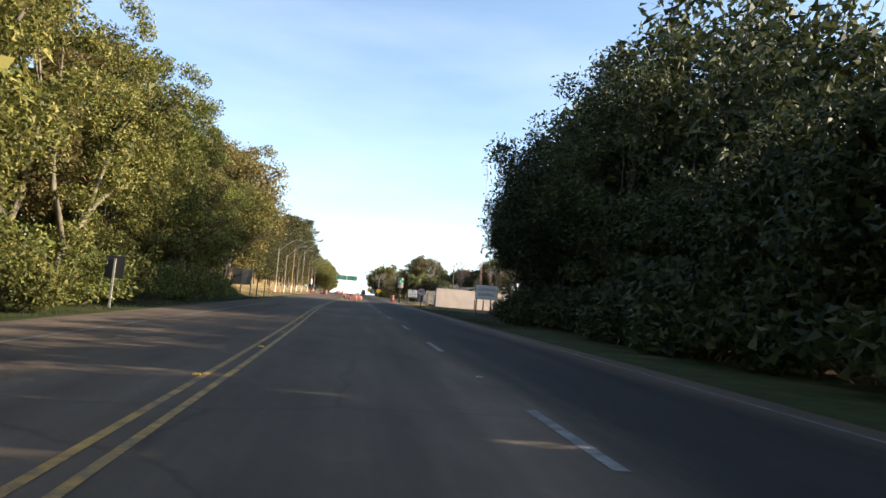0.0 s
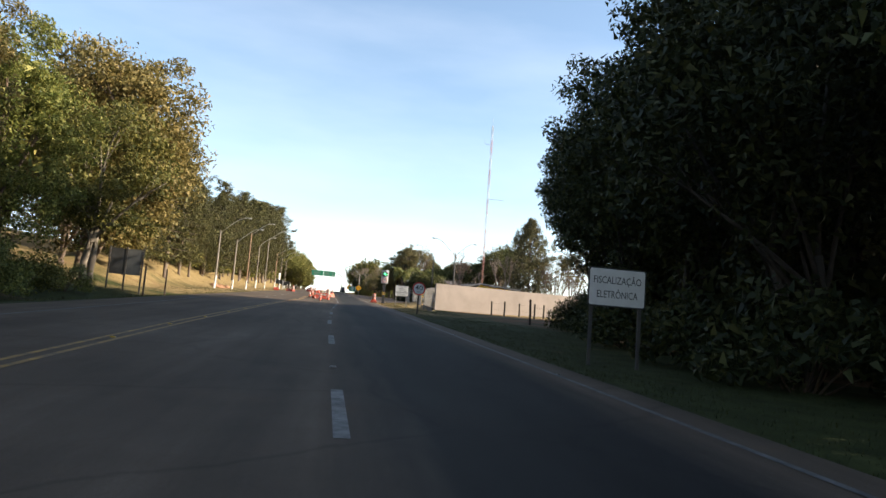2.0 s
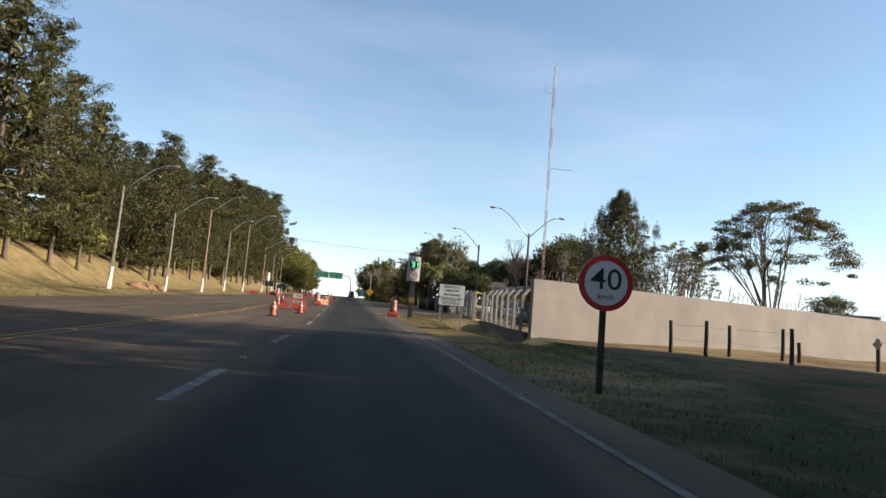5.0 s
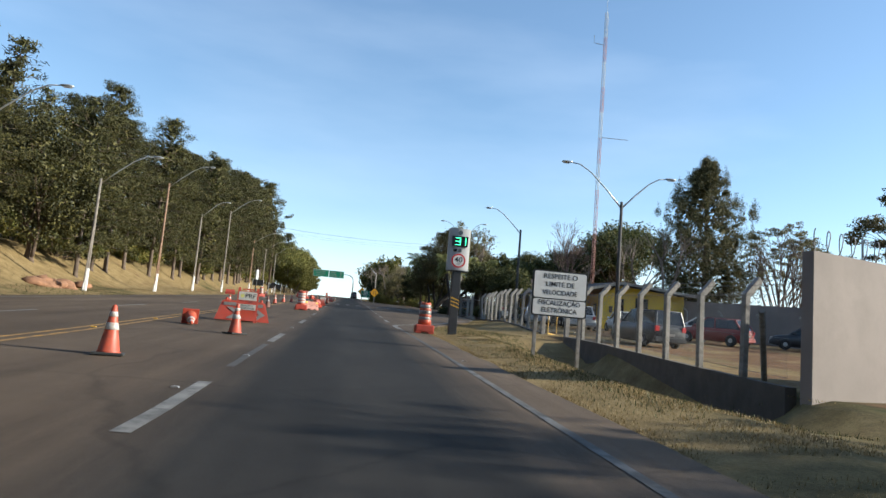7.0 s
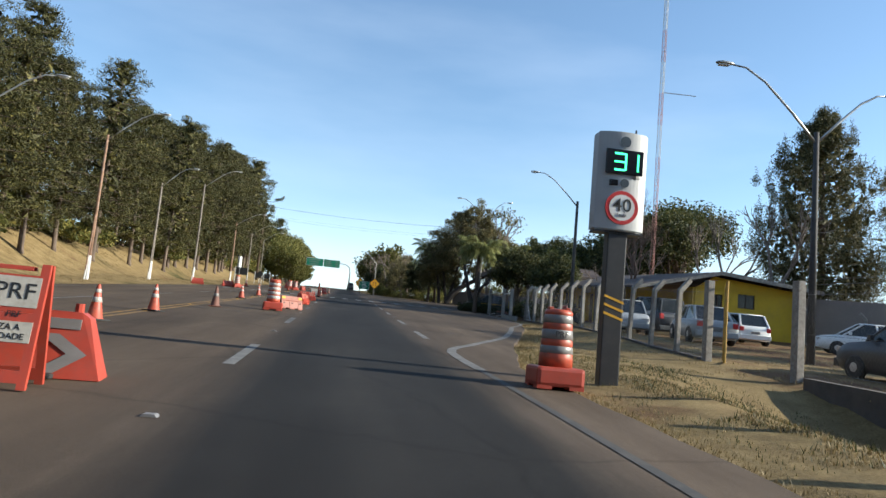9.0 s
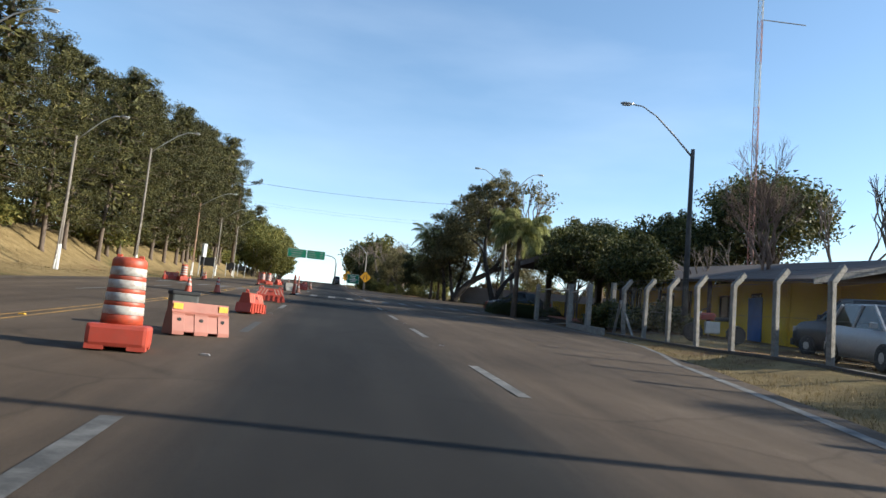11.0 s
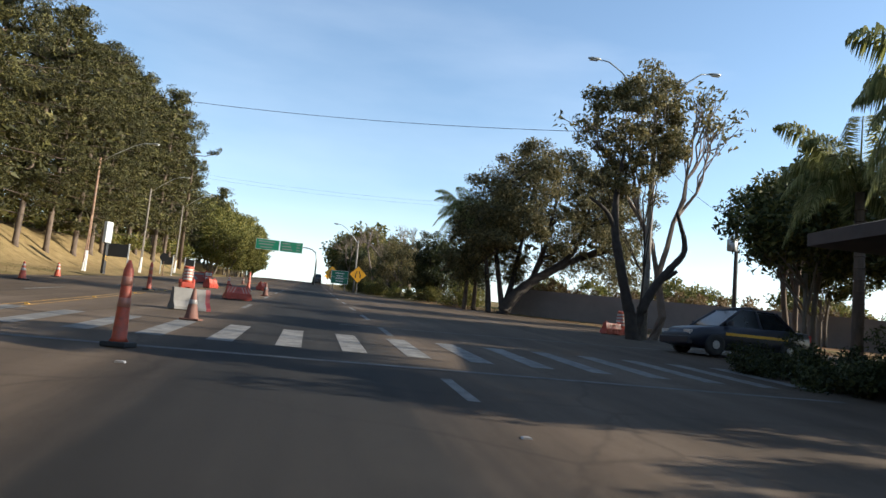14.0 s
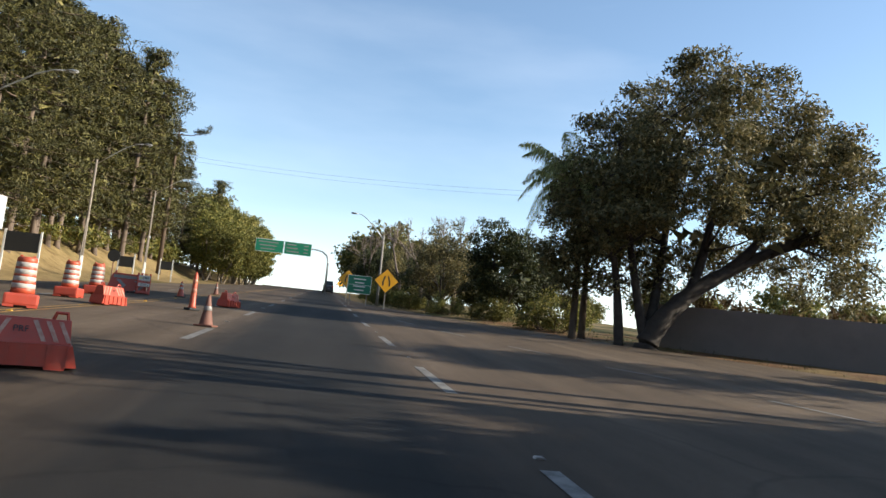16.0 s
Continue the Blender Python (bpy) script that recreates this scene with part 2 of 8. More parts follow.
def ground_material():
    """Verge: dry straw, green grass and red earth, mingled."""
    m, n, l, p = nodes_of("verge_soil_and_grass")
    tc = n.new("ShaderNodeTexCoord")

    def tex(scale, detail, rough=0.6):
        t = n.new("ShaderNodeTexNoise")
        t.inputs["Scale"].default_value, t.inputs["Detail"].default_value, t.inputs["Roughness"].default_value = scale, detail, rough
        l.new(tc.outputs["Object"], t.inputs["Vector"])
        return t

    big, mid, fine = tex(0.11, 6), tex(1.1, 7, 0.7), tex(24, 4, 0.7)
    straw = ramp_node(n, [(0.25, (0.113, 0.0773, 0.0344)), (0.55, (0.223, 0.16, 0.0748)), (0.8, (0.302, 0.227, 0.116))])
    grass = ramp_node(n, [(0.25, (0.014, 0.02, 0.006)), (0.55, (0.034, 0.041, 0.012)), (0.8, (0.066, 0.07, 0.024))])
    earth = ramp_node(n, [(0.3, (0.085, 0.04, 0.022)), (0.7, (0.17, 0.09, 0.05))])
    for r in (straw, grass, earth):
        l.new(mid.outputs[0], r.inputs[0])
    sep = n.new("ShaderNodeSeparateXYZ")
    l.new(tc.outputs["Object"], sep.inputs[0])
    yr = n.new("ShaderNodeMapRange")
    yr.inputs[1].default_value, yr.inputs[2].default_value, yr.inputs[3].default_value, yr.inputs[4].default_value = 70, 105, 0.25, -0.07
    l.new(sep.outputs["Y"], yr.inputs[0])
    xr, fr_, both, tot = n.new("ShaderNodeMapRange"), n.new("ShaderNodeMapRange"), n.new("ShaderNodeMath"), n.new("ShaderNodeMath")
    xr.inputs[1].default_value, xr.inputs[2].default_value, xr.inputs[3].default_value, xr.inputs[4].default_value = 8, 12, 0.0, 0.12
    fr_.inputs[1].default_value, fr_.inputs[2].default_value = 174, 184
    l.new(sep.outputs["X"], xr.inputs[0])
    l.new(sep.outputs["Y"], fr_.inputs[0])
    both.operation = "MULTIPLY"
    l.new(xr.outputs[0], both.inputs[0])
    l.new(fr_.outputs[0], both.inputs[1])
    l.new(both.outputs[0], tot.inputs[0])
    l.new(yr.outputs[0], tot.inputs[1])
    add = n.new("ShaderNodeMath")
    l.new(big.outputs[0], add.inputs[0])
    l.new(tot.outputs[0], add.inputs[1])
    gm = ramp_node(n, [(0.47, (0, 0, 0)), (0.66, (1, 1, 1))])
    l.new(add.outputs[0], gm.inputs[0])
    mx = n.new("ShaderNodeMixRGB")
    l.new(gm.outputs[0], mx.inputs[0])
    l.new(straw.outputs[0], mx.inputs[1])
    l.new(grass.outputs[0], mx.inputs[2])
    em = ramp_node(n, [(0.60, (0, 0, 0)), (0.72, (0.85, 0.85, 0.85))])
    t2 = tex(0.23, 7, 0.65)
    cx, cy, cm, ct = n.new("ShaderNodeMapRange"), n.new("ShaderNodeMapRange"), n.new("ShaderNodeMath"), n.new("ShaderNodeMath")
    cx.inputs[1].default_value, cx.inputs[2].default_value, cx.inputs[3].default_value, cx.inputs[4].default_value = 12.0, 14.5, 0.0, 0.17
    cy.inputs[1].default_value, cy.inputs[2].default_value, cy.inputs[3].default_value, cy.inputs[4].default_value = 216, 224, 1.0, 0.0
    l.new(sep.outputs["X"], cx.inputs[0])
    l.new(sep.outputs["Y"], cy.inputs[0])
    cm.operation = "MULTIPLY"
    l.new(cx.outputs[0], cm.inputs[0])
    l.new(cy.outputs[0], cm.inputs[1])
    l.new(cm.outputs[0], ct.inputs[0])
    l.new(t2.outputs[0], ct.inputs[1])
    l.new(ct.outputs[0], em.inputs[0])
    mx2 = n.new("ShaderNodeMixRGB")
    l.new(em.outputs[0], mx2.inputs[0])
    l.new(mx.outputs[0], mx2.inputs[1])
    l.new(earth.outputs[0], mx2.inputs[2])
    fr = ramp_node(n, [(0.25, (0.6, 0.6, 0.6)), (0.8, (1.35, 1.35, 1.35))])
    l.new(fine.outputs[0], fr.inputs[0])
    mul = n.new("ShaderNodeMixRGB")
    mul.blend_type, mul.inputs[0].default_value = "MULTIPLY", 1.0
    l.new(mx2.outputs[0], mul.inputs[1])
    l.new(fr.outputs[0], mul.inputs[2])
    l.new(mul.outputs[0], p.inputs["Base Color"])
    p.inputs["Roughness"].default_value = 0.95
    p.inputs["Specular IOR Level"].default_value = 0.1
    b = n.new("ShaderNodeBump")
    b.inputs["Strength"].default_value, b.inputs["Distance"].default_value = 0.6, 0.02
    l.new(fine.outputs[0], b.inputs["Height"])
    l.new(b.outputs[0], p.inputs["Normal"])
    return m


ASPHALT = asphalt_material()
GROUND = ground_material()
WHITE_LINE = surface("worn_white_road_paint", (0.16, 0.153, 0.143), 0.8, vary=0.25, scale=2.5, dirt=(0.045, 0.042, 0.04), dirt_amount=0.9, fine=90, dirt_from=0.40, dirt_to=0.66)
FADED_LINE = surface("faded_white_road_paint", (0.118, 0.113, 0.108), 0.8, vary=0.2, scale=1.6, dirt=(0.04, 0.038, 0.036), dirt_amount=0.95, fine=90, dirt_from=0.36, dirt_to=0.58)
GHOST_LINE = surface("nearly_gone_road_paint", (0.066, 0.058, 0.05), 0.8, vary=0.2, scale=1.6, dirt=(0.035, 0.033, 0.031), dirt_amount=0.95, fine=90, dirt_from=0.32, dirt_to=0.54)
YELLOW_LINE = surface("worn_yellow_road_paint", (0.36, 0.19, 0.03), 0.75, vary=0.2, scale=2.2, dirt=(0.05, 0.04, 0.032), dirt_amount=0.8, fine=90, dirt_from=0.38, dirt_to=0.62)
CONCRETE = surface("grey_concrete", (0.185, 0.176, 0.164), 0.85, vary=0.15, scale=2.0, dirt=(0.14, 0.12, 0.1), dirt_amount=0.5, fine=45, bump=0.3)
POST_CONCRETE = surface("pale_concrete_post", (0.244, 0.225, 0.202), 0.9, vary=0.22, scale=6.0, dirt=(0.12, 0.095, 0.07), dirt_amount=0.7, fine=38, bump=0.5, dirt_from=0.45, dirt_to=0.68)
LAMP_CONCRETE = surface("weathered_lamp_concrete", (0.176, 0.151, 0.126), 0.9, vary=0.2, scale=3.0, dirt=(0.12, 0.09, 0.07), dirt_amount=0.6, fine=40, bump=0.3)
NET = surface("dull_grey_wire", (0.134, 0.13, 0.126), 0.6, metal=0.3, vary=0.2)
PLASTER = surface("pinkish_grey_plaster", (0.21, 0.176, 0.158), 0.9, vary=0.12, scale=0.5, dirt=(0.15, 0.122, 0.107), dirt_amount=0.45, fine=35, bump=0.2)
WHITEWASH = surface("white_paint", (0.504, 0.496, 0.479), 0.6, vary=0.08, scale=4, dirt=(0.35, 0.3, 0.25), dirt_amount=0.3)
ORANGE = surface("orange_plastic", (0.41, 0.062, 0.024), 0.5, vary=0.16, scale=5, dirt=(0.15, 0.055, 0.035), dirt_amount=0.8, fine=70, bump=0.08, dirt_from=0.44, dirt_to=0.68)
ORANGE_RED = surface("red_orange_plastic", (0.36, 0.046, 0.024), 0.5, vary=0.12, scale=4, dirt=(0.22, 0.07, 0.05), dirt_amount=0.5, fine=70, bump=0.08)
PINK_PLASTIC = surface("sun_bleached_orange_plastic", (0.30, 0.102, 0.07), 0.6, vary=0.1, scale=3, dirt=(0.3, 0.13, 0.09), dirt_amount=0.5, fine=60, bump=0.1)
REFLECT = surface("white_reflective_band", (0.44, 0.42, 0.385), 0.4, vary=0.1, scale=7, dirt=(0.25, 0.16, 0.12), dirt_amount=0.75, dirt_from=0.42, dirt_to=0.66)
BAND_ORANGE = surface("dull_orange_sheet", (0.33, 0.13, 0.085), 0.4, vary=0.1, scale=7, dirt=(0.2, 0.1, 0.07), dirt_amount=0.6)
STRIPE = surface("worn_pale_stripe", (0.40, 0.25, 0.19), 0.5, vary=0.15, scale=9, dirt=(0.3, 0.1, 0.06), dirt_amount=0.8, dirt_from=0.42, dirt_to=0.62)
REFLECT_GREY = surface("grey_reflective_sheet", (0.185, 0.172, 0.164), 0.4, vary=0.1, scale=6)
YELLOW_PLATE = surface("yellow_reflector", (0.63, 0.353, 0.0252), 0.4, vary=0.1, scale=6)
RED_PAINT = surface("red_paint", (0.185, 0.0168, 0.0185), 0.5, vary=0.15, scale=5, dirt=(0.15, 0.05, 0.04))
RUBBER = surface("black_rubber", (0.02, 0.02, 0.02), 0.8, vary=0.2, scale=8)
BLACK_STEEL = surface("black_painted_steel", (0.022, 0.022, 0.024), 0.45, vary=0.2, scale=3, dirt=(0.06, 0.05, 0.045), dirt_amount=0.5)
GALV = surface("galvanised_steel", (0.403, 0.403, 0.395), 0.45, metal=0.7, vary=0.12, scale=5)
DARK_POLE = surface("dark_weathered_pole", (0.05, 0.045, 0.042), 0.8, vary=0.2, scale=4)
RUST_POLE = surface("rusty_brown_pole", (0.202, 0.113, 0.0672), 0.8, vary=0.25, scale=3, dirt=(0.4, 0.36, 0.32), dirt_amount=0.4)
CABINET_GREY = surface("light_grey_enamel", (0.336, 0.336, 0.336), 0.4, vary=0.05, scale=3)
BLACK_GLASS = surface("black_display_glass", (0.008, 0.008, 0.01), 0.15, vary=0.1, bump=0)
LED = glow("green_led", (0.10, 1.0, 0.35), 1.6)
SIGN_WHITE = surface("white_sign_sheet", (0.605, 0.588, 0.563), 0.4, vary=0.06, scale=2, dirt=(0.4, 0.36, 0.32), dirt_amount=0.3)
# White sheet with some dirt, greyed because its face is turned from the sun.
SHADED_PLATE = surface("greyed_white_sheet", (0.40, 0.37, 0.32), 0.5, vary=0.12, scale=6, dirt=(0.24, 0.2, 0.16), dirt_amount=0.6)
SIGN_BLACK = surface("black_sign_film", (0.015, 0.015, 0.015), 0.5, vary=0.1)
SIGN_GREEN = surface("green_sign_sheet", (0, 0.143, 0.0714), 0.4, vary=0.1, scale=2)
SIGN_YELLOW = surface("yellow_sign_sheet", (0.672, 0.319, 0), 0.4, vary=0.08, scale=2)
SIGN_RED = surface("red_sign_film", (0.462, 0.0168, 0.0168), 0.45, vary=0.1)
YELLOW_WALL = surface("yellow_painted_wall", (0.605, 0.386, 0.0252), 0.8, vary=0.1, scale=0.8, dirt=(0.4, 0.25, 0.06), dirt_amount=0.35, bump=0.15)
DARK_CONCRETE = surface("dark_stained_concrete", (0.085, 0.07, 0.058), 0.9, vary=0.2, scale=2.0, dirt=(0.05, 0.04, 0.035), dirt_amount=0.7, fine=45, bump=0.3)
ROOF = surface("brown_roof_sheet", (0.063, 0.042, 0.0336), 0.75, vary=0.25, scale=1.5, dirt=(0.06, 0.05, 0.045), dirt_amount=0.6)
DARK_WOOD = surface("dark_stained_wood", (0.06, 0.04, 0.03), 0.7, vary=0.25, scale=3, stretch=(1, 1, 6))
FENCE_WOOD = surface("dark_fence_wood", (0.035, 0.026, 0.02), 0.85, vary=0.3, scale=4)
BARK = surface("brown_bark", (0.0924, 0.063, 0.0437), 0.95, vary=0.35, scale=4, fine=25, bump=0.8, stretch=(2, 2, 0.5), dirt=(0.05, 0.04, 0.03))
PALE_BARK = surface("pale_bark", (0.143, 0.116, 0.0882), 0.95, vary=0.3, scale=4, fine=25, bump=0.6, stretch=(2, 2, 0.5), dirt=(0.1, 0.08, 0.06))
PINE_BARK = surface("sunlit_pine_bark", (0.113, 0.0823, 0.0605), 0.95, vary=0.35, scale=4, fine=25, bump=0.8, stretch=(2, 2, 0.5), dirt=(0.07, 0.05, 0.04), dirt_amount=0.6)
DARK_BARK = surface("dark_bark", (0.035, 0.027, 0.022), 0.95, vary=0.35, scale=4, fine=25, bump=0.6)
TWIG = surface("bare_twigs", (0.168, 0.13, 0.105), 0.95, vary=0.25, scale=2)
GLASS_DARK = surface("dark_window_glass", (0.015, 0.018, 0.02), 0.08, vary=0.1, bump=0)
LEAF_OLIVE = foliage("olive_green_leaves", (0.0451, 0.0541, 0.0131), (0.115, 0.115, 0.0262), (0.246, 0.205, 0.0574))
LEAF_GOLD = foliage("golden_brown_leaves", (0.0656, 0.0574, 0.0164), (0.143, 0.113, 0.0353), (0.246, 0.18, 0.0697))
# Dark leaf green; the shade of wood and thicket is put into these tones.
LEAF_DARK_SHADED = foliage("dark_green_leaves", (0.0129, 0.0198, 0.00684), (0.0312, 0.0395, 0.0122), (0.0821, 0.0821, 0.0258), 0.2)
LEAF_GREY = foliage("grey_green_fine_leaves", (0.041, 0.0426, 0.018), (0.115, 0.102, 0.041), (0.246, 0.193, 0.0861), 0.3)
SPRAYS = foliage("conifer_sprays", (0.028, 0.032, 0.012), (0.095, 0.088, 0.035), (0.23, 0.19, 0.082), 0.22)
LEAF_FRESH = foliage("fresh_green_leaves", (0.0451, 0.0574, 0.0131), (0.111, 0.123, 0.0279), (0.23, 0.213, 0.0574))
LEAF_GARDEN = foliage("garden_green_leaves", (0.0213, 0.0295, 0.00902), (0.0574, 0.0656, 0.018), (0.156, 0.139, 0.041), 0.2)
LEAF_DRY = foliage("dry_brownish_leaves", (0.0738, 0.0492, 0.0246), (0.139, 0.0943, 0.0451), (0.23, 0.156, 0.082))
NEEDLES = foliage("pine_needles", (0.0105, 0.012, 0.0037), (0.05, 0.049, 0.013), (0.13, 0.113, 0.033), 0.08)
FROND = foliage("palm_fronds", (0.09, 0.105, 0.034), (0.24, 0.25, 0.085), (0.45, 0.43, 0.19), 0.5)
STRAW = foliage("straw_and_grass_blades", (0.0984, 0.0738, 0.0295), (0.23, 0.164, 0.0738), (0.328, 0.246, 0.123), 0.25)
GREEN_BLADES = foliage("green_grass_blades", (0.0148, 0.0213, 0.00574), (0.0344, 0.0435, 0.0115), (0.0738, 0.0722, 0.0246), 0.25)


# ---- mesh helpers ----
def thing(name, m, label, category, group=""):
    e = new(name)
    e.empty_display_size = 0.2
    e.matrix_basis = m
    return tagged(e, label, category, group)


def part(name, bm, material, parent=None, label="", smooth_faces=False):
    me = bpy.data.meshes.new(name)
    bm.to_mesh(me)
    bm.free()
    me.materials.append(material)
    if smooth_faces:
        for f in me.polygons:
            f.use_smooth = True
    ob = new(name, me)
    if parent is not None:
        ob.parent = parent
    return tagged(ob, label)


def again(ob, parent, m):
    """The same mesh once more, as a part of its own."""
    c = new(ob.name.split(".")[0], ob.data)
    c.parent, c.matrix_basis = parent, m
    if "label" in ob:
        c["label"] = ob["label"]
    return c


def box(bm, x0, y0, z0, x1, y1, z1, bevel=0.0):
    vs = [bm.verts.new(p) for p in ((x0, y0, z0), (x1, y0, z0), (x1, y1, z0), (x0, y1, z0), (x0, y0, z1), (x1, y0, z1), (x1, y1, z1), (x0, y1, z1))]
    fs = [bm.faces.new([vs[i] for i in f]) for f in ((3, 2, 1, 0), (4, 5, 6, 7), (0, 1, 5, 4), (1, 2, 6, 5), (2, 3, 7, 6), (3, 0, 4, 7))]
    if bevel:
        es = list({e for f in fs for e in f.edges})
        bmesh.ops.bevel(bm, geom=es, offset=bevel, segments=2, affect="EDGES", profile=0.6)
    return bm


def boxed(*a, **k):
    return box(bmesh.new(), *a, **k)


def tube(bm, pts, radii, seg=8, cap=True):
    """A tapered tube along points."""
    pts = [Vector(p) for p in pts]
    rings = []
    for i, p in enumerate(pts):
        d = (pts[min(i + 1, len(pts) - 1)] - pts[max(i - 1, 0)]).normalized()
        a = d.orthogonal().normalized() if abs(d.z) > 0.95 else d.cross(Vector((0, 0, 1))).normalized()
        if abs(d.z) > 0.95:
            a = (Vector((1, 0, 0)) - d * d.x).normalized()
        b = d.cross(a)
        r = radii[i] if isinstance(radii, (list, tuple)) else radii
        rings.append([bm.verts.new(p + (a * math.cos(k * math.tau / seg) + b * math.sin(k * math.tau / seg)) * r) for k in range(seg)])
    for r0, r1 in zip(rings, rings[1:]):
        for k in range(seg):
            bm.faces.new((r0[k], r0[(k + 1) % seg], r1[(k + 1) % seg], r1[k]))
    if cap:
        bm.faces.new(rings[0][::-1])
        bm.faces.new(rings[-1])
    return bm


def curved(pts, radii, n=5):
    """A smooth line through the points, with radii to suit."""
    v = [Vector(q) for q in pts]
    out, rad = [], []
    for i in range(len(v) - 1):
        a, b, c, d = v[max(0, i - 1)], v[i], v[i + 1], v[min(len(v) - 1, i + 2)]
        for k in range(n):
            f = k / n
            out.append(0.5 * (2 * b + (c - a) * f + (2 * a - 5 * b + 4 * c - d) * f * f + (3 * b - a - 3 * c + d) * f ** 3))
            rad.append((radii[i] + (radii[i + 1] - radii[i]) * f) * (1 + 0.07 * math.sin(7 * i + 2.3 * k)))
    return out + [v[-1]], rad + [radii[-1]]


def tubed(pts, radii, seg=8):
    return tube(bmesh.new(), pts, radii, seg)


def lathe(bm, profile, seg=24, c=(0, 0, 0)):
    """profile: (radius, z) from below upwards."""
    rings = [[bm.verts.new((c[0] + r * math.cos(k * math.tau / seg), c[1] + r * math.sin(k * math.tau / seg), c[2] + z)) for k in range(seg)] for r, z in profile]
    for r0, r1 in zip(rings, rings[1:]):
        for k in range(seg):
            bm.faces.new((r0[k], r0[(k + 1) % seg], r1[(k + 1) % seg], r1[k]))
    bm.faces.new(rings[0][::-1])
    bm.faces.new(rings[-1])
    return bm


def prism(bm, poly, y0, y1):
    """A polygon of (x, z), drawn out along y."""
    a = [bm.verts.new((x, y0, z)) for x, z in poly]
    b = [bm.verts.new((x, y1, z)) for x, z in poly]
    bm.faces.new(a)
    bm.faces.new(b[::-1])
    for i in range(len(poly)):
        j = (i + 1) % len(poly)
        bm.faces.new((a[j], a[i], b[i], b[j]))
    bmesh.ops.recalc_face_normals(bm, faces=bm.faces)
    return bm


def mesh_of(name, verts, faces, material):
    me = bpy.data.meshes.new(name)
    me.from_pydata(verts, [], faces)
    me.materials.append(material)
    return me


def leaves_mesh(name, q, material):
    """q: an array of n leaves or blades, each of k corners."""
    q = np.asarray(q, dtype=np.float32)
    n, k = q.shape[:2]
    me = bpy.data.meshes.new(name)
    me.vertices.add(n * k)
    me.vertices.foreach_set("co", q.reshape(-1))
    me.loops.add(n * k)
    me.loops.foreach_set("vertex_index", np.arange(n * k, dtype=np.int32))
    me.polygons.add(n)
    me.polygons.foreach_set("loop_start", np.arange(0, n * k, k, dtype=np.int32))
    me.update(calc_edges=True)
    me.materials.append(material)
    return me


def lettering(text, size, material, parent, place, width=None, name="lettering"):
    """Raised letters that face -y, centred on place (x, y, z)."""
    cu = bpy.data.curves.new(name, "FONT")
    cu.body, cu.size, cu.align_x, cu.align_y, cu.extrude = text, size, "CENTER", "CENTER", 0.0015
    cu.offset = size * 0.002
    cu.resolution_u = 3
    tmp = new(name, cu)
    me = bpy.data.meshes.new_from_object(tmp.evaluated_get(bpy.context.evaluated_depsgraph_get()))
    bpy.data.objects.remove(tmp)
    xs = [v.co.x for v in me.vertices]
    k = width / (max(xs) - min(xs)) if width else 1.0
    me.transform(Matrix.Translation(place) @ pose(0, 0, 0, 90) @ Matrix.Diagonal((k, 1, 1, 1)))
    me.materials.clear()
    me.materials.append(material)
    ob = new(name, me)
    ob.parent = parent
    return ob


# ---- ground and road ----
def steps(*spans):
    out = []
    for a, b, d in spans:
        v = a
        while v < b - 1e-6:
            out.append(v)
            v += d
    return out + [spans[-1][1]]


def build_ground():
    xs = steps((-1500, -300, 150), (-300, -60, 24), (-60, -34, 4), (-34, 44, 0.75), (44, 80, 4), (80, 320, 24), (320, 1500, 150))
    ys = steps((-400, -60, 40), (-60, 10, 5), (10, 260, 1.25), (260, 420, 6), (420, 900, 40), (900, 2600, 170))
    vs = [(x + bend(y), y, ground_z(x + bend(y), y) - (0.07 if road_l(y) < x + bend(y) < road_r(y) else 0)) for y in ys for x in xs]
    w = len(xs)
    fs = [(j * w + i, j * w + i + 1, (j + 1) * w + i + 1, (j + 1) * w + i) for j in range(len(ys) - 1) for i in range(w - 1)]
    me = mesh_of("ground", vs, fs, GROUND)
    for f in me.polygons:
        f.use_smooth = True
    return tagged(new("ground", me), "dry and green grass verges with patches of red earth", "ground", kind="structure")


def build_road():
    ys = steps((-60, 100, 4), (100, 250, 0.5), (250, 900, 5))
    vs, fs = [], []
    cols = 9
    for y in ys:
        a, b = road_l(y), road_r(y)
        wob = 0.12 * noise.noise((0.0, y * 0.5, 2.0))
        a, b = a + wob, b + 0.12 * noise.noise((7.0, y * 0.6, 4.0))
        for i in range(cols):
            x = a + (b - a) * i / (cols - 1)
            vs.append((x, y, rise(y)))
        vs.append((b + 0.03, y, rise(y) - 0.12))
        vs.append((a - 0.03, y, rise(y) - 0.12))
    w = cols + 2
    for j in range(len(ys) - 1):
        for i in range(cols):
            fs.append((j * w + i, j * w + i + 1, (j + 1) * w + i + 1, (j + 1) * w + i))
        fs.append((j * w + cols + 1, j * w, (j + 1) * w, (j + 1) * w + cols + 1))
    me = mesh_of("road", vs, fs, ASPHALT)
    return tagged(new("road", me), "worn dark asphalt highway with faded road markings", "road", kind="structure")


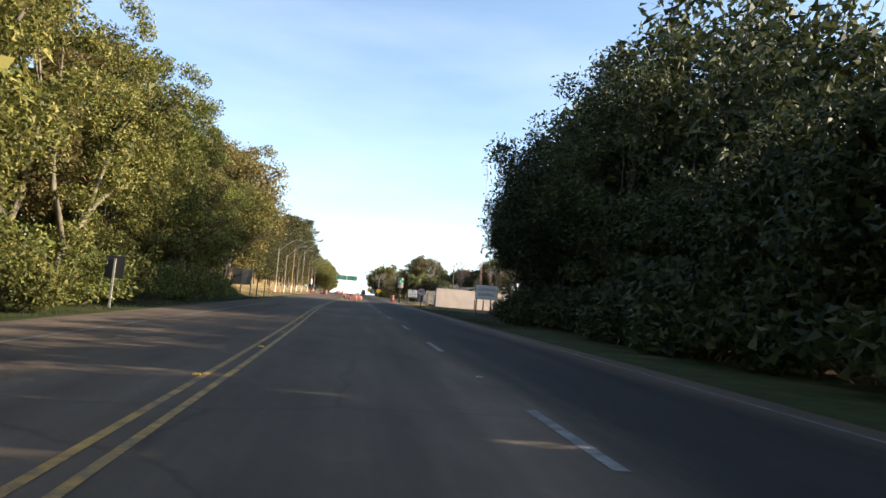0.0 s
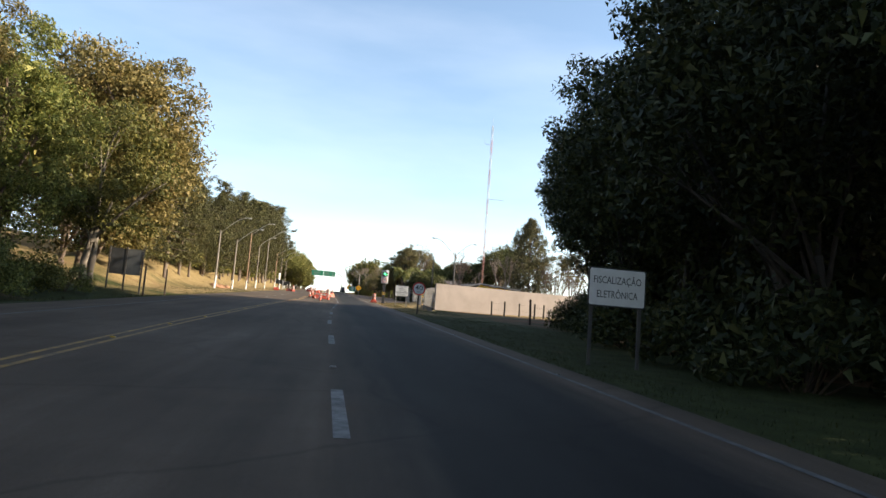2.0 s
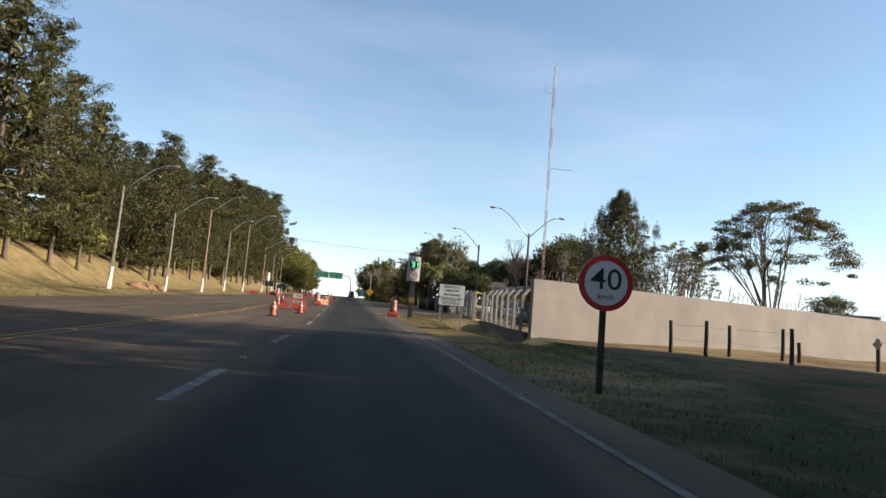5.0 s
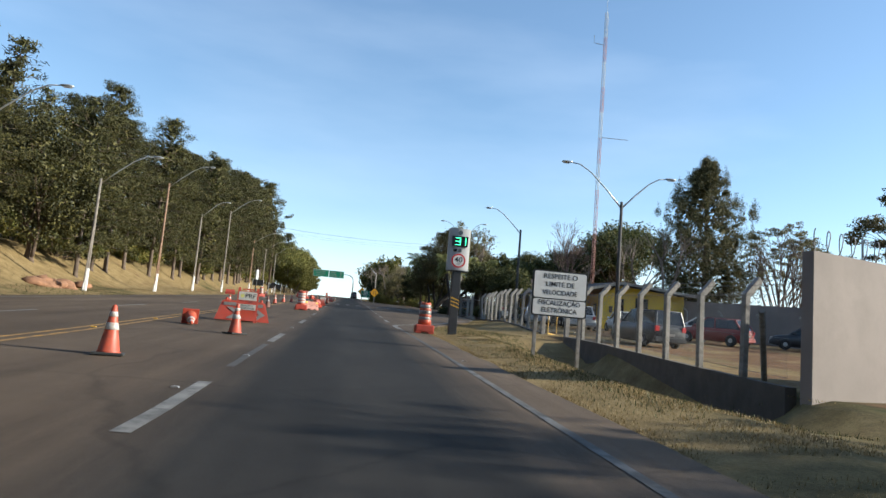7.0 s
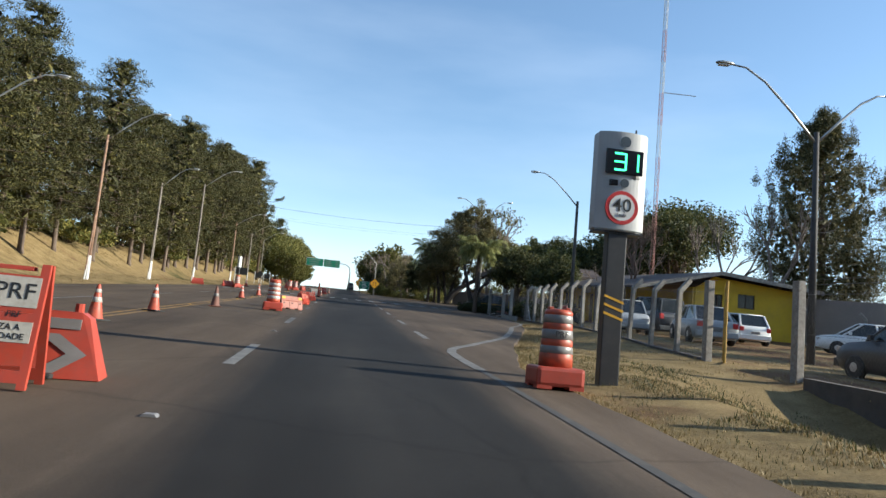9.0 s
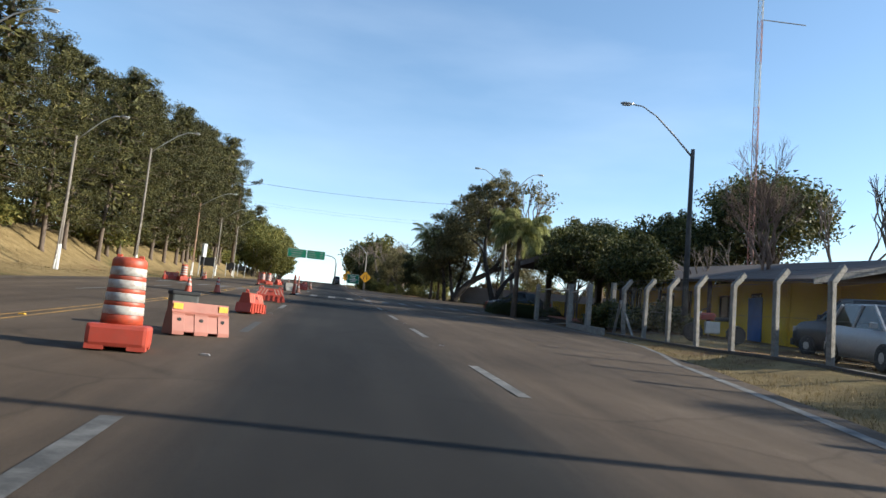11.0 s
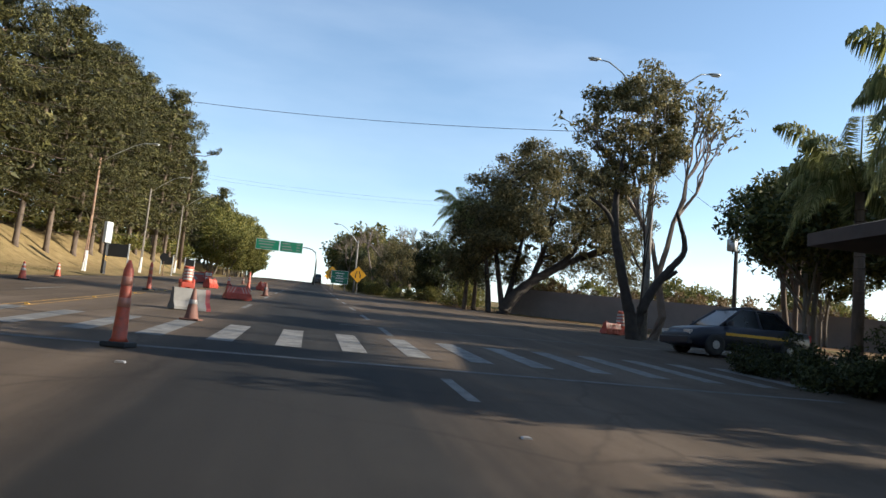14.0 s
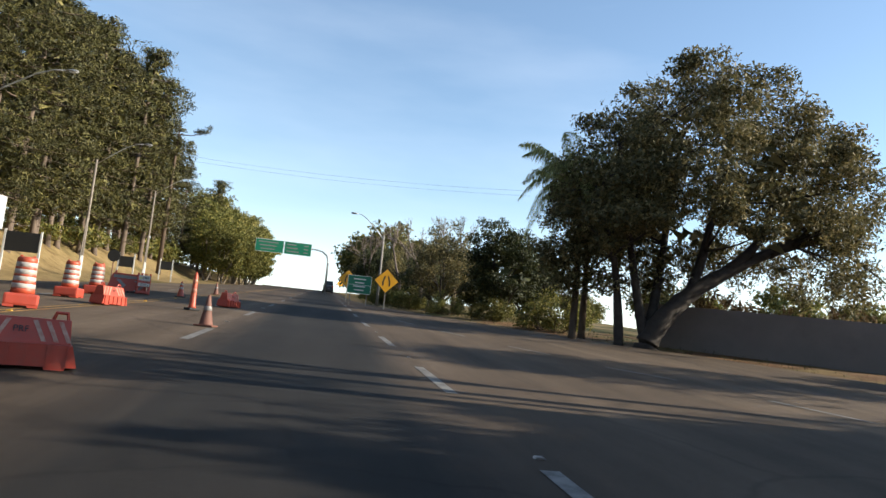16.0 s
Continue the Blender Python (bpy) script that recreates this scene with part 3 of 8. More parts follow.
def strip(name, pts, width, material, parent, label=""):
    """A painted line on the road along points (x, y)."""
    vs, fs = [], []
    dense = []
    for (x0, y0), (x1, y1) in zip(pts, pts[1:]):
        n = max(1, int(math.hypot(x1 - x0, y1 - y0) / 2.0))
        dense += [(x0 + (x1 - x0) * k / n, y0 + (y1 - y0) * k / n) for k in range(n)]
    dense.append(pts[-1])
    for i, (x, y) in enumerate(dense):
        xa, ya = dense[max(0, i - 1)]
        xb, yb = dense[min(len(dense) - 1, i + 1)]
        d = math.hypot(xb - xa, yb - ya)
        nx, ny = (yb - ya) / d, -(xb - xa) / d
        for s in (-0.5, 0.5):
            px, py = x + nx * width * s, y + ny * width * s
            vs.append((px, py, rise(py) + 0.006))
    for i in range(len(dense) - 1):
        fs.append((2 * i, 2 * i + 1, 2 * i + 3, 2 * i + 2))
    me = mesh_of(name, vs, fs, material)
    ob = new(name, me)
    ob.parent = parent
    return tagged(ob, label)


ground = build_ground()
road = build_road()
DASH_L = [(-60, 2.3), (30, 2.25), (58, 1.95), (75, 2.0), (96, 2.5), (115, 2.42), (150, 2.2), (190, 2.15), (260, 2.1)]
DASH_R = [(118, 5.85), (150, 5.92), (172, 6.1), (180, 6.04), (200, 5.85), (260, 5.9)]
YELLOW = [(-60, -1.6), (13, -1.66), (25, -1.75), (40, -1.95), (52, -2.05), (62, -1.95), (77, -1.8), (92, -1.3), (102, -0.95), (112, -1.12), (130, -1.15), (147, -1.05), (152, -1.12), (165, -1.6), (182, -1.8), (200, -1.4), (260, -1.5)]


def line_pts(table, y0, y1, dx=0.0, step=4.0):
    n = max(1, int((y1 - y0) / step))
    return [(along(table, y0 + (y1 - y0) * k / n) + bend(y0 + (y1 - y0) * k / n) + dx, y0 + (y1 - y0) * k / n) for k in range(n + 1)]


for dx in (-0.14, 0.14):
    strip("yellow_line", line_pts(YELLOW, -60, 420, dx), 0.095, YELLOW_LINE, road, "worn double yellow centre line")
strip("white_line", line_pts([(-60, -5.35), (21, -5.42), (44, -5.53), (66, -5.8), (80, -6.4), (100, -7.2), (190, -7.4), (300, -6.8)], -60, 420), 0.11, FADED_LINE, road, "faded white edge line")
strip("white_line", line_pts([(-60, 6.4), (60, 6.25), (104, 6.12)], -60, 104), 0.11, FADED_LINE, road, "faded white edge line")
strip("white_line", [(6.12, 104), (6.05, 112), (5.97, 116.8)], 0.11, GHOST_LINE, road, "almost worn-off white edge line")
strip("white_line", [(5.97, 116.8), (5.92, 118.6), (5.95, 119.8), (6.1, 120.7), (6.4, 121.55), (6.74, 122.3), (7.4, 124.0), (8.17, 125.9), (8.75, 127.5), (9.2, 129.1), (9.8, 131.3), (10.44, 133.8), (11.2, 137.0)], 0.19, WHITE_LINE, road, "white line turning off into the entrance")
strip("white_line", [(11.2, 137.05), (12.4, 140.4), (13.3, 143.6), (13.55, 146.5), (13.7, 150), (13.9, 154), (14.3, 160), (14.4, 162.5)], 0.14, WHITE_LINE, road, "worn white edge line by the garden")
strip("white_line", [(15.6, 206.0), (12.3, 215.2), (8.4, 229.2), (6.6, 245), (6.0 + bend(300), 300), (6.0 + bend(400), 400)], 0.11, FADED_LINE, road)
for y in (-34, -24, -14, -4.2, 5.7, 17.2, 27, 36.9, 47.4, 56.7, 66.2, 77.2, 85.8, 95.1, 105, 114.8, 124.6, 135.4, 145.7, 176.6, 187.3, 197.1, 207, 217, 227, 237, 247, 257, 268, 279, 290, 301, 312, 323):
    strip("dash", line_pts(DASH_L, y, y + 3.0, 0, 1.0), 0.15, {124.6: FADED_LINE, 135.4: GHOST_LINE, 85.8: FADED_LINE}.get(y, WHITE_LINE), road)
for y in (123.4, 130.1, 138.4, 145.6, 153.1, 161.1, 170.1, 176.7, 183.3, 190.2, 197.6, 205, 212.5, 220, 227.5, 235, 243, 251, 260, 270, 280, 290, 300):
    strip("dash", line_pts(DASH_R, y, y + (1.8 if y == 161.1 else 2.9), 0, 1.0), 0.15, WHITE_LINE, road)
for y in (99.8,):
    strip("old_dash", line_pts(DASH_L, y, y + 4.4, 0, 1.0), 0.11, GHOST_LINE, road, "remains of an older lane line")
for k in range(0, 26):
    y = 96 + 10 * k
    strip("dash", line_pts([(60, -3.9), (300, -3.9)], y, y + 3.5, 0, 1.0), 0.13, WHITE_LINE, road)

# ---- trees ----
def cards(rng, centres, each, spread, size, narrow=0.5, up=0.35, flat=0.75):
    """Pointed leaves scattered round centres; size: half length, with its spread."""
    c = np.repeat(np.asarray(centres, dtype=float), each, axis=0)
    n = len(c)
    sp = np.repeat(np.broadcast_to(np.asarray(spread, dtype=float), (len(centres),)), each)[:, None]
    off = rng.normal(size=(n, 3))
    off /= np.linalg.norm(off, axis=1)[:, None] + 1e-9
    off *= rng.random((n, 1)) ** 0.45 * sp
    off[:, 2] *= flat
    p = c + off
    nrm = rng.normal(size=(n, 3)) + off / (sp + 1e-9) * 0.8
    nrm[:, 2] += up
    nrm /= np.linalg.norm(nrm, axis=1)[:, None]
    u = np.cross(nrm, rng.normal(size=(n, 3)))
    u /= np.linalg.norm(u, axis=1)[:, None] + 1e-9
    v = np.cross(nrm, u)
    s = size * (0.6 + 0.8 * rng.random((n, 1)))
    return np.stack([p - u * s - v * s * narrow, p - u * s * 0.8 + v * s * narrow, p + u * s], axis=1)


def limb(bm, rng, a, b, r0, r1, sag=0.12, seg=6, n=4):
    a, b = Vector(a), Vector(b)
    d = (b - a).length
    pts, rad = [], []
    j = Vector(rng.normal(size=3)) * d * 0.05
    for k in range(n + 1):
        f = k / n
        q = a.lerp(b, f) + j * math.sin(math.pi * f) + Vector((0, 0, sag * d * math.sin(math.pi * f)))
        pts.append(q)
        rad.append(r0 + (r1 - r0) * f)
    tube(bm, pts, rad, seg)
    return pts


def broadleaf(name, m, label, h, radius, low, leaf, bark, leaves=8000, clumps=90, size=0.17, lean=(0, 0), stems=1, seed=1, group="", flat_top=1.0, gaps=0.0, spread=1.0, girth=1.0, flip=1, core=0):
    """A tree with a forked trunk, limbs and a crown of many leaves in clumps."""
    rng = np.random.default_rng(seed)
    root = thing(name, m, label, "tree", group)
    mid, half = (h + low) / 2, (h - low) / 2
    cs = []
    while len(cs) < clumps:
        d = rng.normal(size=3)
        d /= np.linalg.norm(d)
        bulge = 0.82 + 0.3 * noise.noise((d[0] * 1.7 + seed, d[1] * 1.7, d[2] * 1.7)) + 0.16 * noise.noise((d[0] * 4 + seed, d[1] * 4, d[2] * 4))
        k = bulge * (0.45 + 0.55 * rng.random() ** 0.6)
        x, y, z = d[0] * radius * k, d[1] * radius * k, d[2] * half * k
        if z > 0:
            z *= flat_top
        if rng.random() < gaps and noise.noise((x * 0.5, y * 0.5, z * 0.5 + seed)) > 0:
            continue
        cs.append((x * flip + lean[0], y + lean[1], mid + z))
    cs = np.array(cs)
    q = cards(rng, cs, max(3, leaves // clumps), radius * 0.24 * spread * (0.7 + 0.6 * rng.random(clumps)), size, 0.5)
    if core:
        inner = np.array([lean[0], lean[1], mid]) + (cs[rng.integers(0, clumps, core)] - np.array([lean[0], lean[1], mid])) * 0.62
        q = np.concatenate([q, cards(rng, inner, 1, radius * 0.16, 0.45, 0.5)])
    q = q[q[:, :, 2].min(axis=1) > 0.05]
    bm = bmesh.new()
    r = (0.022 * h + 0.05) * girth
    for s in range(stems):
        a = s * 2.4 + seed
        foot = Vector((0.35 * (stems > 1) * math.cos(a) * s, 0.35 * (stems > 1) * math.sin(a) * s, -0.25))
        fork = Vector((lean[0] * 0.55 + math.cos(a) * radius * 0.12, lean[1] * 0.55 + math.sin(a) * radius * 0.12, low + half * 0.25))
        pts = limb(bm, rng, foot, fork, r * (1.0 if s == 0 else 0.75), r * 0.62, 0.02, 9, 6)
        tube(bm, [foot - Vector((0, 0, 0.1)), foot + Vector((0, 0, 0.25))], [r * 1.55, r * 1.0], 9)
        for k in rng.choice(len(cs), 9 if stems == 1 else 6, replace=False):
            start = pts[int(rng.integers(3, 7))]
            lp = limb(bm, rng, start, cs[k], r * 0.42, r * 0.1, 0.08, 6, 4)
            for k2 in np.argsort(((cs - cs[k]) ** 2).sum(1))[1:4]:
                limb(bm, rng, lp[int(rng.integers(2, 4))], cs[k2], r * 0.18, r * 0.05, 0.05, 4, 3)
    part("trunk", bm, bark, root, smooth_faces=True)
    crown = new("crown", leaves_mesh("crown", q, leaf))
    crown.parent = root
    return root


def pine(name, m, label, h, radius, low, seed=1, group="", size=0.115, each=62, narrow=0.2, pads=1.0, core=800, leaf=None, taper=2.3, bark=None):
    """A pine: whorls of branches that carry rounded pads of needles round a dense, dark heart."""
    rng = np.random.default_rng(seed)
    root = thing(name, m, label, "tree", group)
    bm = bmesh.new()
    lean = rng.normal(size=2) * 0.45
    tube(bm, [(lean[0] * f * f, lean[1] * f * f, -0.3 + f * (h + 0.1)) for f in (0, 0.04, 0.3, 0.6, 0.85, 1)], [0.27, 0.19, 0.165, 0.13, 0.08, 0.02], 9)
    for k in range(7):
        a, z = rng.random() * math.tau, low * (0.45 + 0.6 * rng.random())
        l = 0.5 + 1.1 * rng.random()
        tube(bm, [(0, 0, z), (math.cos(a) * l * 0.6, math.sin(a) * l * 0.6, z - 0.05), (math.cos(a) * l, math.sin(a) * l, z - 0.22)], [0.035, 0.025, 0.01], 3, False)
    tufts, big, heart = [], [], []
    z = low
    while z < h - 0.15:
        f = (z - low) / (h - low)
        reach = radius * (0.62 + 0.38 * min(1, f * 4)) * (1 - f ** taper) + 0.6
        turn = rng.random() * math.tau
        count = int(rng.integers(4, 7))
        for b in range(count):
            a = turn + math.tau * (b + 0.6 * rng.random()) / count
            l = reach * (0.62 + 0.42 * rng.random()) * (0.88 + 0.55 * noise.noise((math.cos(a) * 1.3 + seed, math.sin(a) * 1.3, z * 0.35)))
            zz = z + rng.normal() * 0.2
            o = Vector((lean[0] * (z / h) ** 2, lean[1] * (z / h) ** 2, zz))
            tip = l * (-0.12 + 0.45 * f)
            pts = [o, o + Vector((math.cos(a) * l * 0.5, math.sin(a) * l * 0.5, -0.02 * l + 0.4 * tip)), o + Vector((math.cos(a) * l, math.sin(a) * l, tip))]
            tube(bm, pts, [0.05, 0.035, 0.012], 3, False)
            for k in range(max(2, int(l * 0.95 * pads + rng.random()))):
                q = 1.06 - 0.55 * rng.random() ** 1.4
                p = pts[1].lerp(pts[2], (q - 0.5) * 2) if q > 0.5 else pts[0].lerp(pts[1], q * 2)
                tufts.append(p + Vector((rng.normal() * 0.3, rng.normal() * 0.3, rng.normal() * 0.14 + 0.12)))
                big.append((0.4 + 0.3 * rng.random()) * (0.75 + 0.45 * q))
            heart.append(pts[0].lerp(pts[1], 0.1 + 0.75 * rng.random()))
        z += 0.72 + 0.4 * rng.random()
    q = cards(rng, np.array(tufts), each, np.array(big), size, narrow, 0.7, 0.55)
    hc = np.array(heart)[rng.integers(0, len(heart), core)]
    q = np.concatenate([q, cards(rng, hc, 1, 0.8, 0.32, 0.42, 0.3, 0.6)])
    part("trunk", bm, bark or PINE_BARK, root, smooth_faces=True)
    crown = new("crown", leaves_mesh("crown", q, leaf or NEEDLES))
    crown.parent = root
    return root


def bare_tree(name, m, label, h, seed=1, bark=None, leaf=None, depth=5, width=0.9, group=""):
    """A leafless tree: limbs fork again and again."""
    rng = np.random.default_rng(seed)
    root = thing(name, m, label, "tree", group)
    bm, limbs = bmesh.new(), []
    tips = []

    def grow(p, d, l, r, k, into):
        q = p + d * l
        mid = p.lerp(q, 0.5) + Vector(rng.normal(size=3)) * l * 0.07
        tube(into, [p, mid, q], [r, r * 0.85, r * 0.68], 6 if k > 2 else 4, False)
        if k == 0:
            tips.append(q)
            return
        for _ in range(int(rng.integers(2, 4))):
            side = Vector(rng.normal(size=3))
            nd = (d + side * 0.36 * width + Vector((0, 0, 0.14))).normalized()
            if k == depth:
                limbs.append(bmesh.new())
            grow(q, nd, l * (0.66 + 0.2 * rng.random()), r * 0.62, k - 1, limbs[-1] if k == depth else into)

    grow(Vector((0, 0, -0.2)), Vector((0.05, 0, 1)).normalized(), h * 0.26, h * 0.018 + 0.03, depth, bm)
    part("trunk", bm, bark or TWIG, root)
    for lb in limbs:
        part("limb", lb, bark or TWIG, root)
    if leaf is not None:
        crown = new("crown", leaves_mesh("crown", cards(rng, np.array(tips), 9, h * 0.05, 0.13, 0.5), leaf))
        crown.parent = root
    return root


def bush(name, m, label, radius, h, leaf, leaves=2600, size=0.13, seed=1, group="", category="bush"):
    rng = np.random.default_rng(seed)
    root = thing(name, m, label, category, group)
    cs = []
    for _ in range(46):
        a, k = rng.random() * math.tau, math.sqrt(rng.random())
        top = h * (1 - 0.55 * k * k) * (0.7 + 0.45 * rng.random())
        cs.append((math.cos(a) * k * radius, math.sin(a) * k * radius, top * (0.15 + 0.8 * rng.random())))
    q = cards(rng, np.array(cs), leaves // 46, radius * 0.3, size, 0.5)
    q = q[q[:, :, 2].min(axis=1) > 0.0]
    bm = bmesh.new()
    for c in cs[::4]:
        limb(bm, rng, (c[0] * 0.25, c[1] * 0.25, -0.1), c, 0.035, 0.01, 0.05, 4, 3)
    part("stem", bm, BARK, root)
    crown = new("foliage", leaves_mesh("foliage", q, leaf))
    crown.parent = root
    return root


def palm(name, m, label, h, reach, seed=1):
    rng = np.random.default_rng(seed)
    root = thing(name, m, label, "palm tree", "palm trees by the entrance")
    bm = bmesh.new()
    tube(bm, [(0, 0, -0.2), (0.02, 0, 0.3), (0.05, 0, h * 0.5), (0.02, 0, h)], [0.24, 0.17, 0.14, 0.12], 10)
    for k in range(14):
        z = 0.4 + k * (h - 0.6) / 14
        tube(bm, [(0.05, 0, z), (0.05, 0, z + 0.05)], [0.158, 0.15], 10)
    part("trunk", bm, BARK, root, smooth_faces=True)
    q, rb = [], bmesh.new()
    for k in range(23):
        a = k * 2.39996 + rng.random() * 0.3
        lift = 0.35 + 0.95 * (k / 23)
        pts = []
        for i in range(9):
            f = i / 8
            out = reach * (f - 0.18 * f * f * (1.3 - lift))
            zz = h + reach * (lift * 1.25 * f - (0.62 + 0.3 * (1 - lift)) * f ** 2.4 * 1.45)
            pts.append(Vector((math.cos(a) * out, math.sin(a) * out, zz)))
        tube(rb, pts, [0.03 - 0.0028 * i for i in range(9)], 4, False)
        for i in range(104):
            f = 0.1 + 0.9 * i / 103
            t = f * 8
            i0 = min(7, int(t))
            p = pts[i0].lerp(pts[i0 + 1], t - i0)
            d = (pts[i0 + 1] - pts[i0]).normalized()
            s = d.cross(Vector((0, 0, 1))).normalized()
            for sg in (-1, 1):
                l = 0.78 * math.sin(math.pi * (0.14 + 0.78 * f)) * (0.85 + 0.3 * rng.random())
                way = (s * sg * (0.5 + 0.4 * rng.random()) + d * 0.4 + Vector((0, 0, 0.1 - 0.5 * rng.random()))).normalized()
                mid = p + way * l * 0.5
                tip = mid + (way * 0.35 + Vector((0, 0, -0.8))).normalized() * l * 0.55
                w = d * 0.021
                q.append([p, mid - w, tip, mid + w])
    part("frond_rib", rb, FROND, root)
    fr = new("crown", leaves_mesh("fronds", np.array([[tuple(c) for c in x] for x in q]), FROND))
    fr.parent = root
    return root


def feathery(name, m, label, h, radius, leaf, bark, seed, group):
    """A broad conifer: dense and dark low down, drawn out above into upright feathery shoots."""
    rng = np.random.default_rng(seed)
    root = thing(name, m, label, "tree", group)

    def reach(f, a):
        w = radius * (0.72 + 0.28 * min(1.0, f / 0.25)) if f < 0.42 else radius * max(0.05, 1 - ((f - 0.42) / 0.6) ** 1.7)
        return w * (0.84 + 0.34 * noise.noise((math.cos(a) * 1.6 + seed, math.sin(a) * 1.6, f * 5)) + 0.2 * noise.noise((math.cos(a) * 4, math.sin(a) * 4 + seed, f * 11)))

    cs, big = [], []
    for k in range(460):
        f = 0.06 + 0.93 * rng.random() ** 1.15
        a = rng.random() * math.tau
        r = reach(f, a) * (0.35 + 0.65 * rng.random() ** 0.55)
        cs.append((r * math.cos(a), r * math.sin(a), h * f))
        big.append((0.62 if f < 0.5 else 0.42) * (0.7 + 0.6 * rng.random()))
    cs, big = np.array(cs), np.array(big)
    q = [cards(rng, cs, 175, big * 1.08, 0.08, 0.32, 0.3, 1.15)]
    outer = cs[np.hypot(cs[:, 0], cs[:, 1]) > radius * 0.3]
    shoots = np.concatenate([outer + np.array([0, 0, 0.22 * k]) for k in range(1, 5)])
    q.append(cards(rng, shoots, 12, 0.16, 0.075, 0.25, 0.2, 1.4))
    q.append(cards(rng, cs * np.array([0.62, 0.62, 0.95]), 5, 0.9, 0.3, 0.5))
    bm = bmesh.new()
    tube(bm, [(0, 0, -0.4), (0.05, 0, h * 0.3), (0, 0.05, h * 0.7), (0, 0, h * 0.97)], [0.3, 0.24, 0.12, 0.02], 9)
    for k in range(0, 460, 4):
        c = cs[k]
        limb(bm, rng, (0, 0, max(0.6, c[2] - 0.8 - 0.35 * math.hypot(c[0], c[1]))), c, 0.05, 0.012, -0.05, 5, 3)
    part("trunk", bm, bark, root, smooth_faces=True)
    crown = new("crown", leaves_mesh("crown", np.concatenate(q), leaf))
    crown.parent = root
    return root


def umbrella(name, m, label, h, radius, low, leaf, leaves=16000, size=0.12, seed=1, group=""):
    """Fanning limbs under a thin domed canopy."""
    rng = np.random.default_rng(seed)
    root = thing(name, m, label, "tree", group)
    bm = bmesh.new()
    cs = []
    for k in range(150):
        a, r = rng.random() * math.tau, math.sqrt(rng.random())
        top = low + (h - low) * math.sqrt(max(0.0, 1 - (0.96 * r) ** 2)) * (0.93 + 0.14 * noise.noise((math.cos(a) * r * 2, math.sin(a) * r * 2, seed)))
        cs.append((math.cos(a) * r * radius, math.sin(a) * r * radius, top - 0.5 * rng.random()))
    cs = np.array(cs)
    fork = [Vector((0.3 * math.cos(s * 2.1), 0.3 * math.sin(s * 2.1), 0.8)) for s in range(3)]
    for s in range(3):
        tube(bm, [(fork[s].x * 0.6, fork[s].y * 0.6, -0.3), fork[s]], [0.2, 0.15], 8)
    for k in range(0, 150, 11):
        f0 = fork[k % 3]
        lp = limb(bm, rng, f0, cs[k], 0.085, 0.022, 0.12, 6, 5)
        for k2 in np.argsort(((cs - cs[k]) ** 2).sum(1))[1:12]:
            limb(bm, rng, lp[int(rng.integers(2, 5))], cs[k2], 0.03, 0.008, 0.08, 4, 3)
    part("trunk", bm, BARK, root, smooth_faces=True)
    q = cards(rng, cs, leaves // 150, radius * 0.12 * (0.6 + 0.7 * rng.random(150)), size, 0.5, 0.5, 0.4)
    crown = new("crown", leaves_mesh("crown", q, leaf))
    crown.parent = root
    return root


